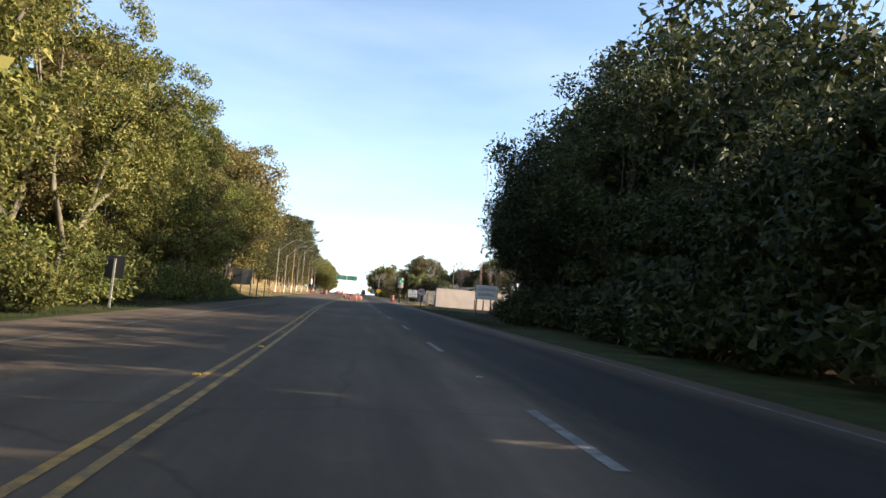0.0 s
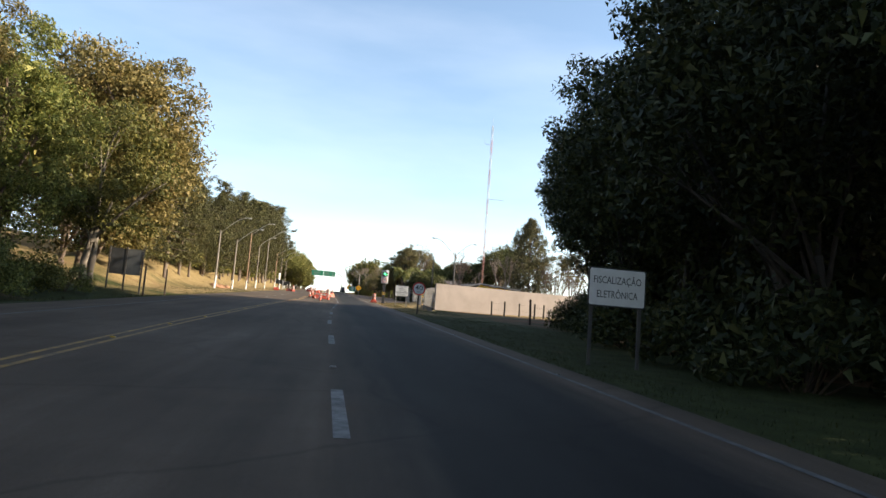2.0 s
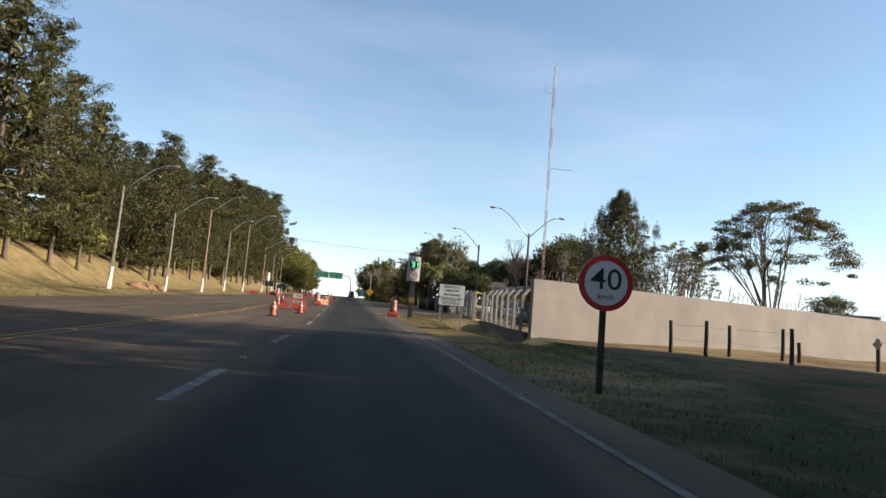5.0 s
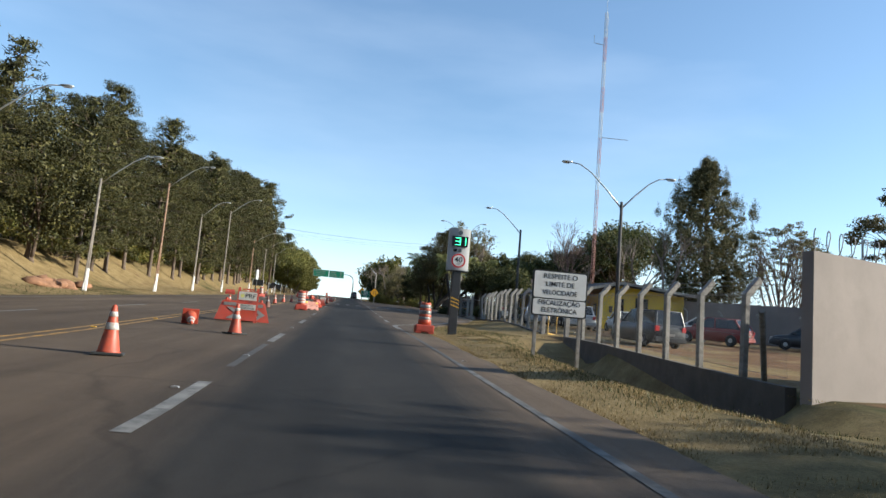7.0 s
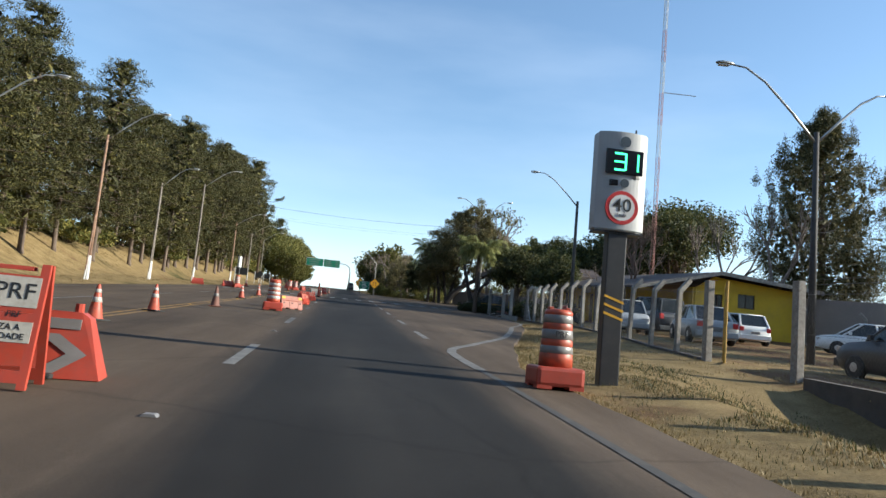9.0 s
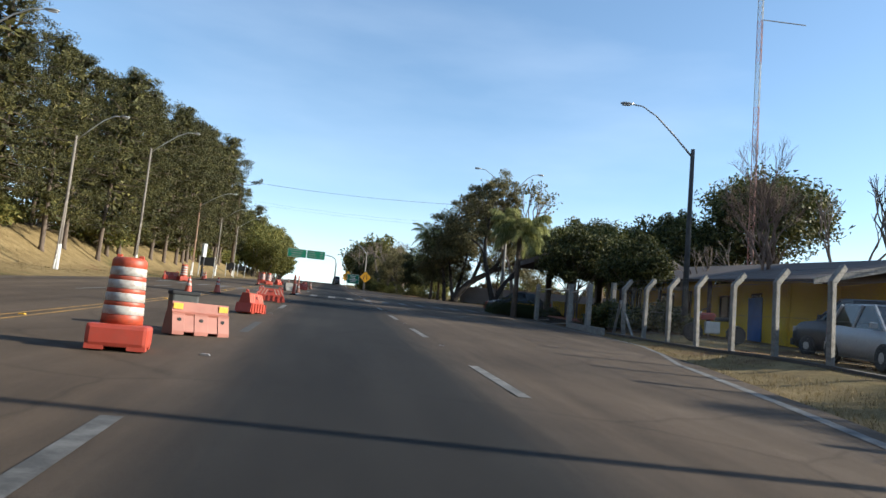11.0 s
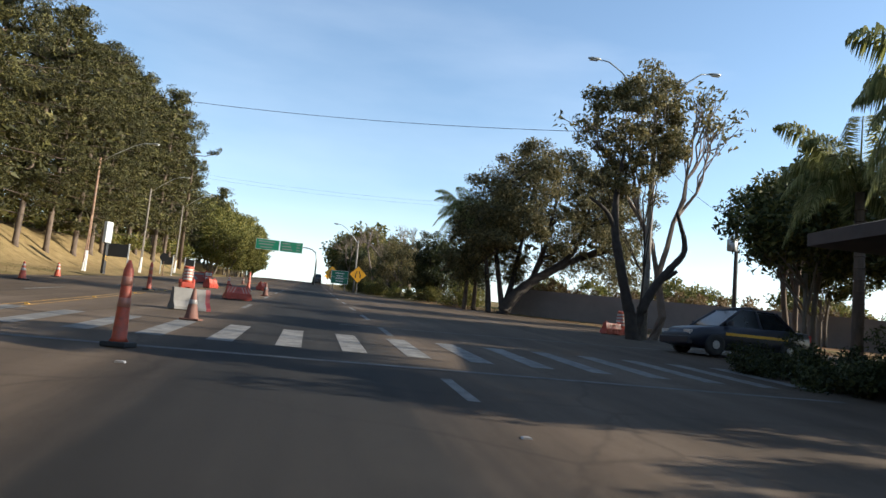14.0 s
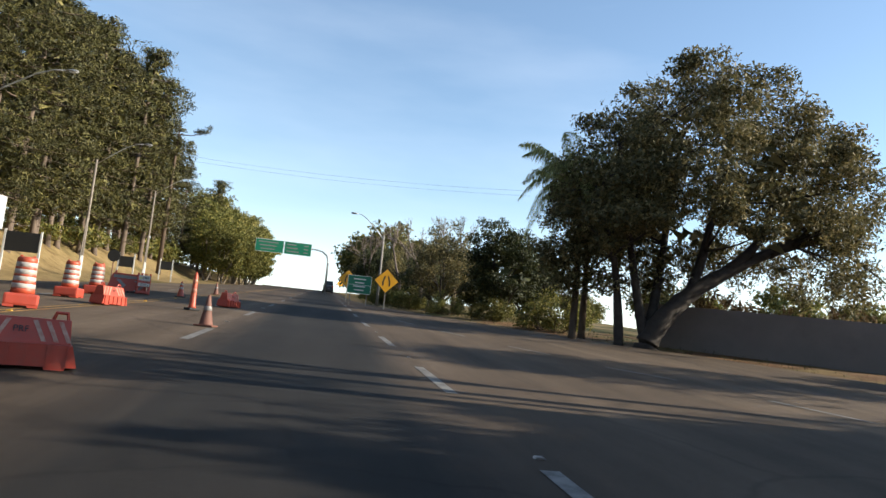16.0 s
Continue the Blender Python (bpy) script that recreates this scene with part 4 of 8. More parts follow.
def spreading(name, m, label, leaf, seed):
    """An old tree: a group of dark stems and one long leaning limb under a wide lumpy dome whose edges hang down."""
    rng = np.random.default_rng(seed)
    root = thing(name, m, label, "tree")
    cs, big = [], []
    centre, reach = np.array([2.2, 1.2, 6.6]), np.array([6.6, 6.6, 7.0])
    while len(cs) < 330:
        d = rng.normal(size=3)
        d /= np.linalg.norm(d)
        if d[2] < -0.42:
            continue
        bulge = 0.86 + 0.2 * noise.noise((d[0] * 1.9 + 3, d[1] * 1.9, d[2] * 1.9)) + 0.14 * noise.noise((d[0] * 5 + 1, d[1] * 5, d[2] * 5))
        k = bulge * (0.5 + 0.5 * rng.random() ** 0.5)
        p = centre + d * reach * k * np.array([1.62 if d[0] > 0 else 1.0, 1.0, 1.0])
        p[2] -= 0.085 * max(0.0, p[0] - 2.6) ** 1.55 + (0.06 * (2.0 - p[0]) if p[0] < 2 else 0)
        if p[2] < 2.6 or (p[2] < 4.6 and 0.5 < p[0] < 7 and abs(p[1]) < 2.5):
            continue
        cs.append(p)
        big.append((0.75 + 0.6 * rng.random()) * (0.8 if k > 0.8 else 1.1))
    for k in range(46):
        cs.append(np.array([-3.6 + 5.4 * rng.random(), 0.6 + 2.6 * rng.random(), 2.5 + 3.6 * rng.random()]))
        big.append(0.7 + 0.4 * rng.random())
    cs, big = np.array(cs), np.array(big)
    q = [cards(rng, cs, 250, big, 0.1, 0.42, 0.45, 0.6)]
    edge = cs[np.argsort(-np.linalg.norm((cs - centre) / reach, axis=1))[:110]]
    hang = np.concatenate([edge + np.array([0.12 * k * rng.normal(), 0.12 * k * rng.normal(), -0.34 * k]) for k in range(1, 4)])
    q.append(cards(rng, hang, 26, 0.3, 0.1, 0.36, 0.1, 1.2))
    inner = centre + (cs[rng.integers(0, len(cs), 420)] - centre) * 0.72
    q.append(cards(rng, inner, 1, 0.8, 0.42, 0.5))
    q = np.concatenate(q)
    bm = bmesh.new()
    tube(bm, *curved([(0, 0, -0.4), (0.1, 0, 0.3), (0.75, 0, 1.35), (2.1, 0.2, 2.6), (4.2, 0.4, 3.9), (6.9, 0.5, 5.4), (8.8, 0.5, 7.0)], [0.62, 0.46, 0.4, 0.34, 0.26, 0.15, 0.03]), 10)
    stems = [[(0, 0, 0.2), (-0.2, 0.3, 1.6), (-0.5, 0.6, 3.6), (-0.8, 0.9, 6.0), (-1.2, 1.0, 8.6)], [(0.1, 0.2, 0.4), (0.7, 0.8, 2.2), (1.3, 1.5, 4.6), (1.8, 2.0, 7.2), (2.3, 2.4, 9.8)],
             [(-0.9, 0.5, -0.3), (-1.0, 0.6, 1.5), (-1.4, 0.5, 3.8), (-2.2, 0.6, 6.4)], [(1.9, 0.2, 2.4), (2.7, 0.6, 4.4), (3.3, 1.0, 6.6), (3.9, 1.2, 9.6)], [(3.6, 0.4, 3.6), (4.9, 0.3, 4.9), (5.6, 0.2, 6.8), (6.0, 0.2, 8.6)], [(5.6, 0.5, 4.6), (6.8, 0.6, 5.1), (7.9, 0.7, 5.4), (8.8, 0.8, 5.5)]]
    for st in stems:
        tube(bm, *curved(st, [0.24 - 0.2 * k / len(st) for k in range(len(st))]), 8)
    ends = [Vector(p) for st in stems for p in st[1:]]
    for k in range(0, len(cs), 4):
        a = min(ends, key=lambda e: (e - Vector(cs[k])).length + max(0.0, e.z - cs[k][2]))
        limb(bm, rng, a, cs[k], 0.07, 0.014, 0.06, 5, 4)
    part("trunk", bm, DARK_BARK, root, smooth_faces=True)
    crown = new("crown", leaves_mesh("crown", q, leaf))
    crown.parent = root
    return root


R = random.Random(4)

# the wood beside the road before the wall: broadleaved trees, crowns over the verge
G_LEFT, G_RIGHT, G_PINE = "trees of the roadside wood", "trees of the shaded wood", "pine trees on the bank"
proto = [
    broadleaf("broadleaf_tree", on(-13.2, 22, 40), "tall broadleaved tree with sunlit olive-green leaves", 16, 4.8, 1.2, LEAF_OLIVE, PALE_BARK, 34000, 130, 0.092, (1.0, 0), 1, 11, G_LEFT, gaps=0.45, spread=0.78, core=260, girth=0.7),
    broadleaf("broadleaf_tree", on(-14.5, 31, 100), "tall broadleaved tree with golden-green leaves", 17, 4.6, 1.2, LEAF_GOLD, PALE_BARK, 34000, 130, 0.092, (0.5, 0.3), 2, 23, G_LEFT, gaps=0.45, spread=0.78, core=260, girth=0.6),
    broadleaf("broadleaf_tree", on(-12.8, 46, 200), "tall broadleaved tree with fresh green leaves", 15.5, 4.6, 1.0, LEAF_FRESH, BARK, 34000, 130, 0.092, (-0.4, 0.5), 1, 37, G_LEFT, gaps=0.45, spread=0.78, core=260, girth=0.7),
    broadleaf("broadleaf_tree", on(-18, 27, 0), "olive-green tree deep in the wood", 18.5, 5.4, 0.6, LEAF_OLIVE, BARK, 5200, 100, 0.25, (0, 0), 1, 41, G_LEFT, girth=0.7),
    broadleaf("broadleaf_tree", on(-18, 39, 0), "golden-green tree deep in the wood", 18.5, 5.4, 0.6, LEAF_GOLD, BARK, 5200, 100, 0.25, (0, 0), 1, 43, G_LEFT, girth=0.7),
]
spots = [(-13.5, -6, 0, 0.85), (-14.5, 5, 2, 0.9), (-13.6, 14, 1, 0.9), (-18, 17, 0, 1.05), (-13.2, 38, 0, 0.95), (-17.5, 50, 3, 1.05),
         (-13.4, 56, 1, 0.85), (-13.8, 65, 2, 0.88), (-18.5, 61, 4, 1.0), (-19, 71, 3, 0.95), (-23, 20, 4, 1.05), (-24, 45, 3, 1.05), (-24, 60, 4, 1.05), (-24, 5, 3, 1.1), (-20, -8, 3, 1.1), (-27, 78, 3, 1.0), (-23, 33, 3, 1.1), (-30, 50, 4, 1.1), (-30, 25, 3, 1.1), (-25, 88, 4, 1.0), (-31, 96, 3, 0.95), (-31, 70, 4, 1.0)]
for x, y, k, s in spots:
    copy_thing(proto[k], on(x, y, R.uniform(0, 360), 0, s))
broadleaf("broadleaf_tree", on(-15.3, 85.5, 20), "broad tree with dense golden-brown autumn leaves", 19.5, 6.8, 1.3, LEAF_GOLD, BARK, 66000, 290, 0.155, (0.4, 0), 2, 51, G_LEFT, girth=0.7)
copy_thing(proto[4], on(-20.0, 93, 140, 0, 0.9))
olive = broadleaf("broadleaf_tree", on(-12.9, 77.4, 60), "roadside tree with dark olive leaves and pale trunks", 12.5, 4.4, 2.4, LEAF_OLIVE, PALE_BARK, 16000, 110, 0.125, (0.2, 0), 2, 61, G_LEFT, girth=0.8)
lt = thing("broadleaf_tree", on(-11.2, 28.4), "leaning tree with a pale forked trunk over the undergrowth", "tree", G_LEFT)
lb = bmesh.new()
tube(lb, *curved([(0, 0, -0.3), (0.1, 1.0, 1.9), (0.2, 2.4, 3.5), (0.3, 3.5, 4.5), (0.4, 5.0, 5.3), (0.6, 8.2, 6.2), (0.9, 10.6, 6.6)], [0.17, 0.13, 0.11, 0.09, 0.07, 0.05, 0.02]), 9)
tube(lb, *curved([(0.2, 2.6, 3.7), (0.1, 4.2, 6.0), (0.0, 5.6, 7.9), (0.2, 7.0, 9.8), (0.4, 7.4, 12.4)], [0.09, 0.075, 0.06, 0.045, 0.02]), 8)
tube(lb, *curved([(0.1, 1.2, 2.2), (-0.3, 0.4, 4.4), (-0.5, 0.2, 6.8), (-0.4, -0.3, 9.6)], [0.11, 0.09, 0.07, 0.03]), 8)
for v in lb.verts:
    v.co.x += 0.12 * noise.noise(v.co * 0.8)
part("trunk", lb, surface("mossy_pale_bark", (0.12, 0.098, 0.066), 0.95, vary=0.35, scale=3, fine=25, bump=0.7, dirt=(0.05, 0.055, 0.025), dirt_amount=0.8), lt, "pale forked trunk", True)
lr = np.random.default_rng(65)
lcs = [(0.4 + 0.5 * lr.normal(), 5 + 1.6 * lr.normal(), 9.5 + 2.0 * lr.normal()) for k in range(34)] + [(0.8 + 0.4 * lr.normal(), 9.5 + 1.2 * lr.normal(), 7.2 + 0.8 * lr.normal()) for k in range(16)] + [(-0.4 + 0.5 * lr.normal(), 0.2 * k / 5, 8 + 1.6 * lr.normal()) for k in range(14)] + [(0.5 + 0.3 * lr.normal(), 1 + 7 * lr.random(), 2.0 + 4.5 * lr.random()) for k in range(26)]
lcr = new("crown", leaves_mesh("crown", cards(lr, np.array(lcs), 190, 0.62, 0.085, 0.45), LEAF_OLIVE))
lcr.parent = lt
b1 = bush("bush", on(-10.8, 24, 0), "dense green undergrowth bush at the wood's edge", 2.0, 2.8, LEAF_OLIVE, 6500, 0.08, 71, "undergrowth")
b2 = bush("bush", on(-11.0, 30, 0), "yellowish green undergrowth bush", 2.2, 3.4, LEAF_FRESH, 6500, 0.08, 73, "undergrowth")
for x, y, k, s in [(-10.8, 14, 1, 1), (-10.9, 19, 0, 1.1), (-11.4, 36, 0, 1.1), (-11.6, 42, 1, 1.0), (-11.6, 48, 0, 0.9), (-11.8, 54, 0, 1.0), (-11.7, 60, 1, 0.9), (-12.2, 66, 0, 0.9), (-12.0, 71, 1, 0.6), (-14, 25, 1, 1.5), (-15, 38, 0, 1.5), (-16, 55, 1, 1.5), (-17, 68, 0, 1.3), (-11.5, 8, 1, 1.2), (-12, 0, 0, 1.3), (-19, 45, 1, 1.7), (-19, 30, 0, 1.7), (-20, 62, 0, 1.6), (-22, 75, 1, 1.4)]:
    copy_thing((b1, b2)[k], on(x, y, R.uniform(0, 360), 0, s))

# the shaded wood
# Leaf colour here is darkened to stand in for the wood's shade.
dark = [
    broadleaf("broadleaf_tree", on(14.8, 39.5, 0), "tall broadleaved tree with green leaves darkened for shade", 17.5, 5.0, 1.8, LEAF_DARK_SHADED, DARK_BARK, 18000, 140, 0.13, (-0.5, 0), 1, 83, G_RIGHT, gaps=0.2, girth=0.55),
    broadleaf("broadleaf_tree", on(13.5, 47, 0), "leafy tree at the wood's edge, green darkened for shade", 15.0, 4.7, 1.4, LEAF_DARK_SHADED, DARK_BARK, 18000, 140, 0.13, (-0.4, 0), 2, 97, G_RIGHT, gaps=0.2, girth=0.5),
    broadleaf("broadleaf_tree", on(20, 31, 0), "dark tree deep in the shaded wood", 19.5, 6.0, 1.2, LEAF_DARK_SHADED, DARK_BARK, 5200, 100, 0.26, (0, 0), 1, 89, G_RIGHT, girth=0.6),
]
# Those at x 37-56, y 77-80.5 are unseen, added to shade the road.
for x, y, k, s in [(14.0, 54.0, 1, 1.05), (15.2, 62.5, 0, 0.9), (19.5, 41.0, 2, 1.1), (20.5, 53.0, 2, 1.1), (23.0, 69.0, 2, 0.78), (21.5, 62.0, 2, 0.9), (27.0, 55.0, 2, 1.49), (24.0, 46.0, 2, 1.49), (29.0, 71.0, 2, 0.75), (34.0, 62.0, 2, 1.17), (36.0, 70.0, 2, 0.7), (33.0, 45.0, 2, 1.3), (43.0, 70.0, 2, 0.75), (42.0, 52.0, 2, 1.23), (52.0, 62.0, 2, 1.17), (52.0, 42.0, 2, 1.3), (62.0, 68.0, 2, 0.9), (63.0, 50.0, 2, 1.17), (37.0, 80.0, 2, 1.0), (42.0, 80.5, 2, 1.2), (56.0, 79.0, 2, 1.2), (48.0, 77.0, 2, 1.3), (21.0, 74.5, 1, 0.75), (33.0, 34.0, 2, 1.2)]:
    copy_thing(dark[k], on(x, y, R.uniform(0, 360), 0, s))
for x, y, k, s in [(20, 27, 2, 0.66), (20.5, 34, 2, 0.72), (26, 31, 2, 0.8), (24, 40, 2, 0.9), (28, 44, 2, 1.0), (25, 64, 2, 1.33), (27, 71.5, 2, 1.3), (22, 57, 2, 1.22)]:
    copy_thing(dark[k], on(x, y, R.uniform(0, 360), 0, s))
low_tree = broadleaf("broadleaf_tree", on(14.6, 23.5, 0), "low dense dark tree at the wood's edge", 8.6, 3.7, 0.2, LEAF_DARK_SHADED, DARK_BARK, 9000, 100, 0.13, (0, 0), 2, 93, G_RIGHT, girth=0.6, core=500)
# Trees below y=22 are unseen; their height sets how far the shade reaches.
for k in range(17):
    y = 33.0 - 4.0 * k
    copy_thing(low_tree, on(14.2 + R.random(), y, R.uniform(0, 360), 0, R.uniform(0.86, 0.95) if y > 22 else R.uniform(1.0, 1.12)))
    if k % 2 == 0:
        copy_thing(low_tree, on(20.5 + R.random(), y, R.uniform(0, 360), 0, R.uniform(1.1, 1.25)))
db = bush("bush", on(11.2, 28, 0), "bush by the wood, green darkened for shade", 2.0, 2.6, LEAF_DARK_SHADED, 2500, 0.135, 101, "shaded undergrowth")
for x, y, s in [(12.8, 20, 1.4), (13.0, 16.5, 1.5), (12.8, 13, 1.4), (13, 9.5, 1.5), (12.8, 6, 1.4), (13, 2.5, 1.5), (12.8, -1, 1.4), (13, -4.5, 1.5), (12.6, -8, 1.4), (11.6, 22.5, 1.2), (12.6, 25, 1.4), (13.5, 29.5, 1.5), (14.5, 33, 1.5), (11.6, 34, 1.1), (12.2, 39, 1.0), (12.0, 45, 1.0), (12.6, 50, 0.9), (13.0, 56, 0.9),   (21.5, 75, 1.1), (25, 76, 1.2), (29, 77, 1.2), (33, 77, 1.3), (38, 76, 1.3), (15.5, 30, 1.8), (16, 40, 1.8), (16.5, 50, 1.8), (17.5, 60, 1.8), (22, 25, 2.2), (22, 45, 2.2), (44, 75, 1.5), (50, 74, 1.6), (20.5, 71, 1.7), (24, 72, 1.9), (28, 73, 1.9), (32, 73, 1.9), (21, 66, 2.2), (25, 66, 2.2)]:
    copy_thing(db, on(x, y, R.uniform(0, 360), 0, s))

edge = broadleaf("broadleaf_tree", on(17.5, 72.0, 0), "dark tree with fine lacy leaves at the end of the wood", 13.8, 4.5, 3.0, LEAF_DARK_SHADED, DARK_BARK, 62000, 210, 0.088, (0.0, 0), 2, 87, G_RIGHT, gaps=0.35, spread=0.8, girth=0.5)
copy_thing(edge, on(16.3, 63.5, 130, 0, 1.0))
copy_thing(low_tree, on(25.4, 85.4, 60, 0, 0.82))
# Two unseen trees, added to cast shade over the road near y=92.
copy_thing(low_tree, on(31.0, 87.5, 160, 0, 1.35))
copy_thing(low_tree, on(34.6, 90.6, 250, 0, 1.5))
fb = bush("bush", on(17.4, 71.6, 0), "dark fine-leaved bush at the end of the wood", 2.0, 2.4, LEAF_DARK_SHADED, 11000, 0.06, 103, "shaded undergrowth")
for x, y, s in [(15.0, 63, 1.0), (15.6, 67.5, 1.0), (19.2, 74.5, 0.8), (19.2, 78.6, 0.75), (20.4, 77.6, 1.3), (19.6, 74.0, 1.3), (22.5, 76.5, 1.4), (22.0, 79.5, 1.2)]:
    copy_thing(fb, on(x, y, R.uniform(0, 360), 0, s))

# pines on the bank
pines = [pine("pine_tree", on(-16.2, 112.5), "tall pine with dense sunlit needles on the grassy bank", 16.0, 4.8, 2.4, 5, G_PINE, pads=1.25, each=112),
         pine("pine_tree", on(-16.8, 154.5), "tall pine with dense sunlit needles on the grassy bank", 16.0, 4.2, 2.9, 8, G_PINE, pads=1.25, each=104),
         pine("pine_tree", on(-16.4, 166.5), "very tall pine with an uneven open crown", 16.0, 4.0, 3.3, 13, G_PINE, pads=1.2, each=104, taper=3.0),
         pine("pine_tree", on(-25.0, 150.5, 0), "pine deeper in the plantation", 16.0, 4.4, 1.2, 17, G_PINE, 0.3, 12, 0.2, core=300),
         pine("pine_tree", on(-18.2, 250.0, 0), "tall pine far along the bank", 16.0, 3.4, 3.0, 19, G_PINE, 0.17, 44, 0.2, pads=1.2, core=500)]
# the tops of the plantation over the road
TALL = [(98, 17.0), (108, 17.0), (116, 16.4), (124, 14.6), (132, 13.0), (140, 13.4), (148, 14.6), (156, 15.6), (164, 15.8), (172, 16.2), (180, 16.8), (188, 18.2), (196, 19.2), (204, 19.8), (212, 20.2), (220, 20.6), (228, 21.3), (236, 22.3), (244, 23.2), (252, 24.2), (260, 25.2), (268, 25.8), (276, 22), (286, 17.0), (300, 16)]


def sow(k, x, y, low=1.0):
    """One more pine of kind k, as tall as the plantation is there."""
    x -= 0.00033 * max(0, y - 200) ** 2
    h = (along(TALL, y) + rise(y) - ground_z(x, y)) * low
    copy_thing(pines[k], on(x, y, R.uniform(0, 360), 0, h / 16))


y = 99.0
while y < 290:
    if abs(y - 112.5) > 3.0 and abs(y - 141) > 4.0 and abs(y - 154.5) > 2.6 and abs(y - 166.5) > 2.6:
        sow(R.choice((0, 1, 1, 2)) if y < 222 else 4, -15.6 - 2.4 * R.random(), y, R.uniform(0.92, 1.03))
    sow(4 if 150 < y < 270 else 3, -20.0 - 2 * R.random(), y + 2.2, R.uniform(0.98, 1.1))
    if int(y) % 2 == 0 or y < 140:
        sow(3, -28 - 3 * R.random(), y + 1, R.uniform(0.9, 1.0))
    y += 4.4 + R.random() * 2.0
for y, x in [(264, -18.6), (258, -18.2), (240, -17.6), (232, -16.8)]:
    sow(4, x, y, 0.97)
copy_thing(pines[4], on(-14.8, 303.3, 40, 0, 17.4 / 16))
copy_thing(pines[4], on(-19.0, 296.0, 140, 0, 16.5 / 16))
bank_tree = broadleaf("broadleaf_tree", on(-17.6, 141, 0), "rounded dense olive-green tree on the grassy bank", 11.0, 4.7, 0.8, NEEDLES, BARK, 26000, 130, 0.11, (0, 0), 2, 211, G_LEFT, girth=0.6)
copy_thing(bank_tree, on(-18.6, 148.0, 110, 0, 0.92))
lone = thing("pine_tree", on(-15.2, 265.5, 0), "slim pine with one long lone branch", "tree", G_PINE)
part("trunk", tubed([(0, 0, -0.3), (0, 0, 12), (0.1, 0, 18.5)], [0.3, 0.2, 0.06], 8), BARK, lone, smooth_faces=True)
part("limb", tubed([(0, 0, 17.2), (1.6, 0, 17.3), (3.4, 0, 17.9)], [0.08, 0.06, 0.02], 5), BARK, lone, "long lone branch")
rl = np.random.default_rng(9)
lc = new("crown", leaves_mesh("crown", cards(rl, np.array([(2.2 + 0.28 * k, 0.3 * rl.normal(), 17.7 + 0.1 * k + 0.15 * rl.normal()) for k in range(6)] + [(0.8 * rl.normal(), 0.8 * rl.normal(), 12 + 6.5 * rl.random()) for k in range(40)]), 46, 0.5, 0.22, 0.2, 0.5, 0.6), NEEDLES))
lc.parent = lone
under = bush("bush", on(-20.0, 140, 0), "low green shrub under the pines", 2.4, 2.2, LEAF_OLIVE, 1800, 0.155, 75, "shrubs under the pines")
y = 118.0
while y < 300:
    copy_thing(under, on(-18.2 - 3.5 * R.random() + bend(y), y, R.uniform(0, 360), 0, R.uniform(0.7, 1.5)))
    y += 3.6 + 4 * R.random()

# trees round the post and beyond
leafy = broadleaf("broadleaf_tree", on(16.9, 160.6, 0, 0, 0.82), "bushy dark green tree with a pale forked trunk", 6.6, 2.9, 2.2, LEAF_GARDEN, PALE_BARK, 12000, 90, 0.11, (0, 0), 2, 111, "trees in the garden", girth=0.55)
copy_thing(leafy, on(20.1, 161.3, 80, 0, 0.98))
copy_thing(leafy, on(18.5, 156.2, 200, 0, 0.86))
for x, y, s in [(33.0, 190.0, 1.2), (24.6, 171.6, 1.15), (27.2, 171.0, 1.5), (31.5, 178, 1.8), (26.0, 176, 1.4), (30, 170.5, 1.45),  (22.6, 177.4, 1.45), (23.2, 171.8, 1.3)]:
    copy_thing(leafy, on(x, y, R.uniform(0, 360), 0, s))
spreading("broadleaf_tree", on(17.4, 202.4, 0), "old spreading tree with several trunks and fine drooping foliage", LEAF_GREY, 126)
fork = broadleaf("broadleaf_tree", on(17.1, 181.0, 0), "slender forked tree with sparse olive foliage and lopped limbs", 12.0, 3.0, 4.9, LEAF_GREY, DARK_BARK, 19000, 120, 0.078, (-0.45, 0), 1, 131, "", gaps=0.7, girth=0.17, spread=0.62)
part("limb", tubed(*curved([(0.05, 0, -0.1), (-0.1, 0, 0.8), (-0.36, 0, 1.7), (-0.7, 0, 3.0), (-1.02, 0, 4.4), (-1.05, 0, 6.0), (-0.8, 0, 8.0)], [0.36, 0.25, 0.22, 0.2, 0.17, 0.12, 0.05]), 10), DARK_BARK, fork, "thick dark limb", True)
part("limb", tubed(*curved([(0.05, 0, 0.15), (0.33, 0, 1.25), (0.9, 0.05, 2.3), (1.55, 0.1, 3.1), (2.08, 0.1, 3.75), (2.12, 0.1, 4.3), (1.95, 0.1, 4.85), (1.72, 0.1, 5.5)], [0.26, 0.21, 0.18, 0.15, 0.13, 0.11, 0.09, 0.07]), 10), DARK_BARK, fork, "lopped bare limb", True)
part("limb", tubed(*curved([(-1.0, 0, 4.3), (-1.35, -0.1, 4.95), (-1.8, -0.15, 5.35), (-2.3, -0.2, 5.6)], [0.11, 0.09, 0.08, 0.05]), 8), DARK_BARK, fork, "lopped bare limb", True)
part("stub", tubed(*curved([(1.1, 0.05, 2.55), (1.45, 0.0, 2.75), (1.78, 0.0, 3.0)], [0.1, 0.09, 0.08]), 8), DARK_BARK, fork)
conifer = feathery("conifer_tree", on(34.0, 148.4, 0), "bushy grey-green conifer with feathery upright shoots behind the cars", 15.4, 5.5, SPRAYS, BARK, 141, "trees in the garden")
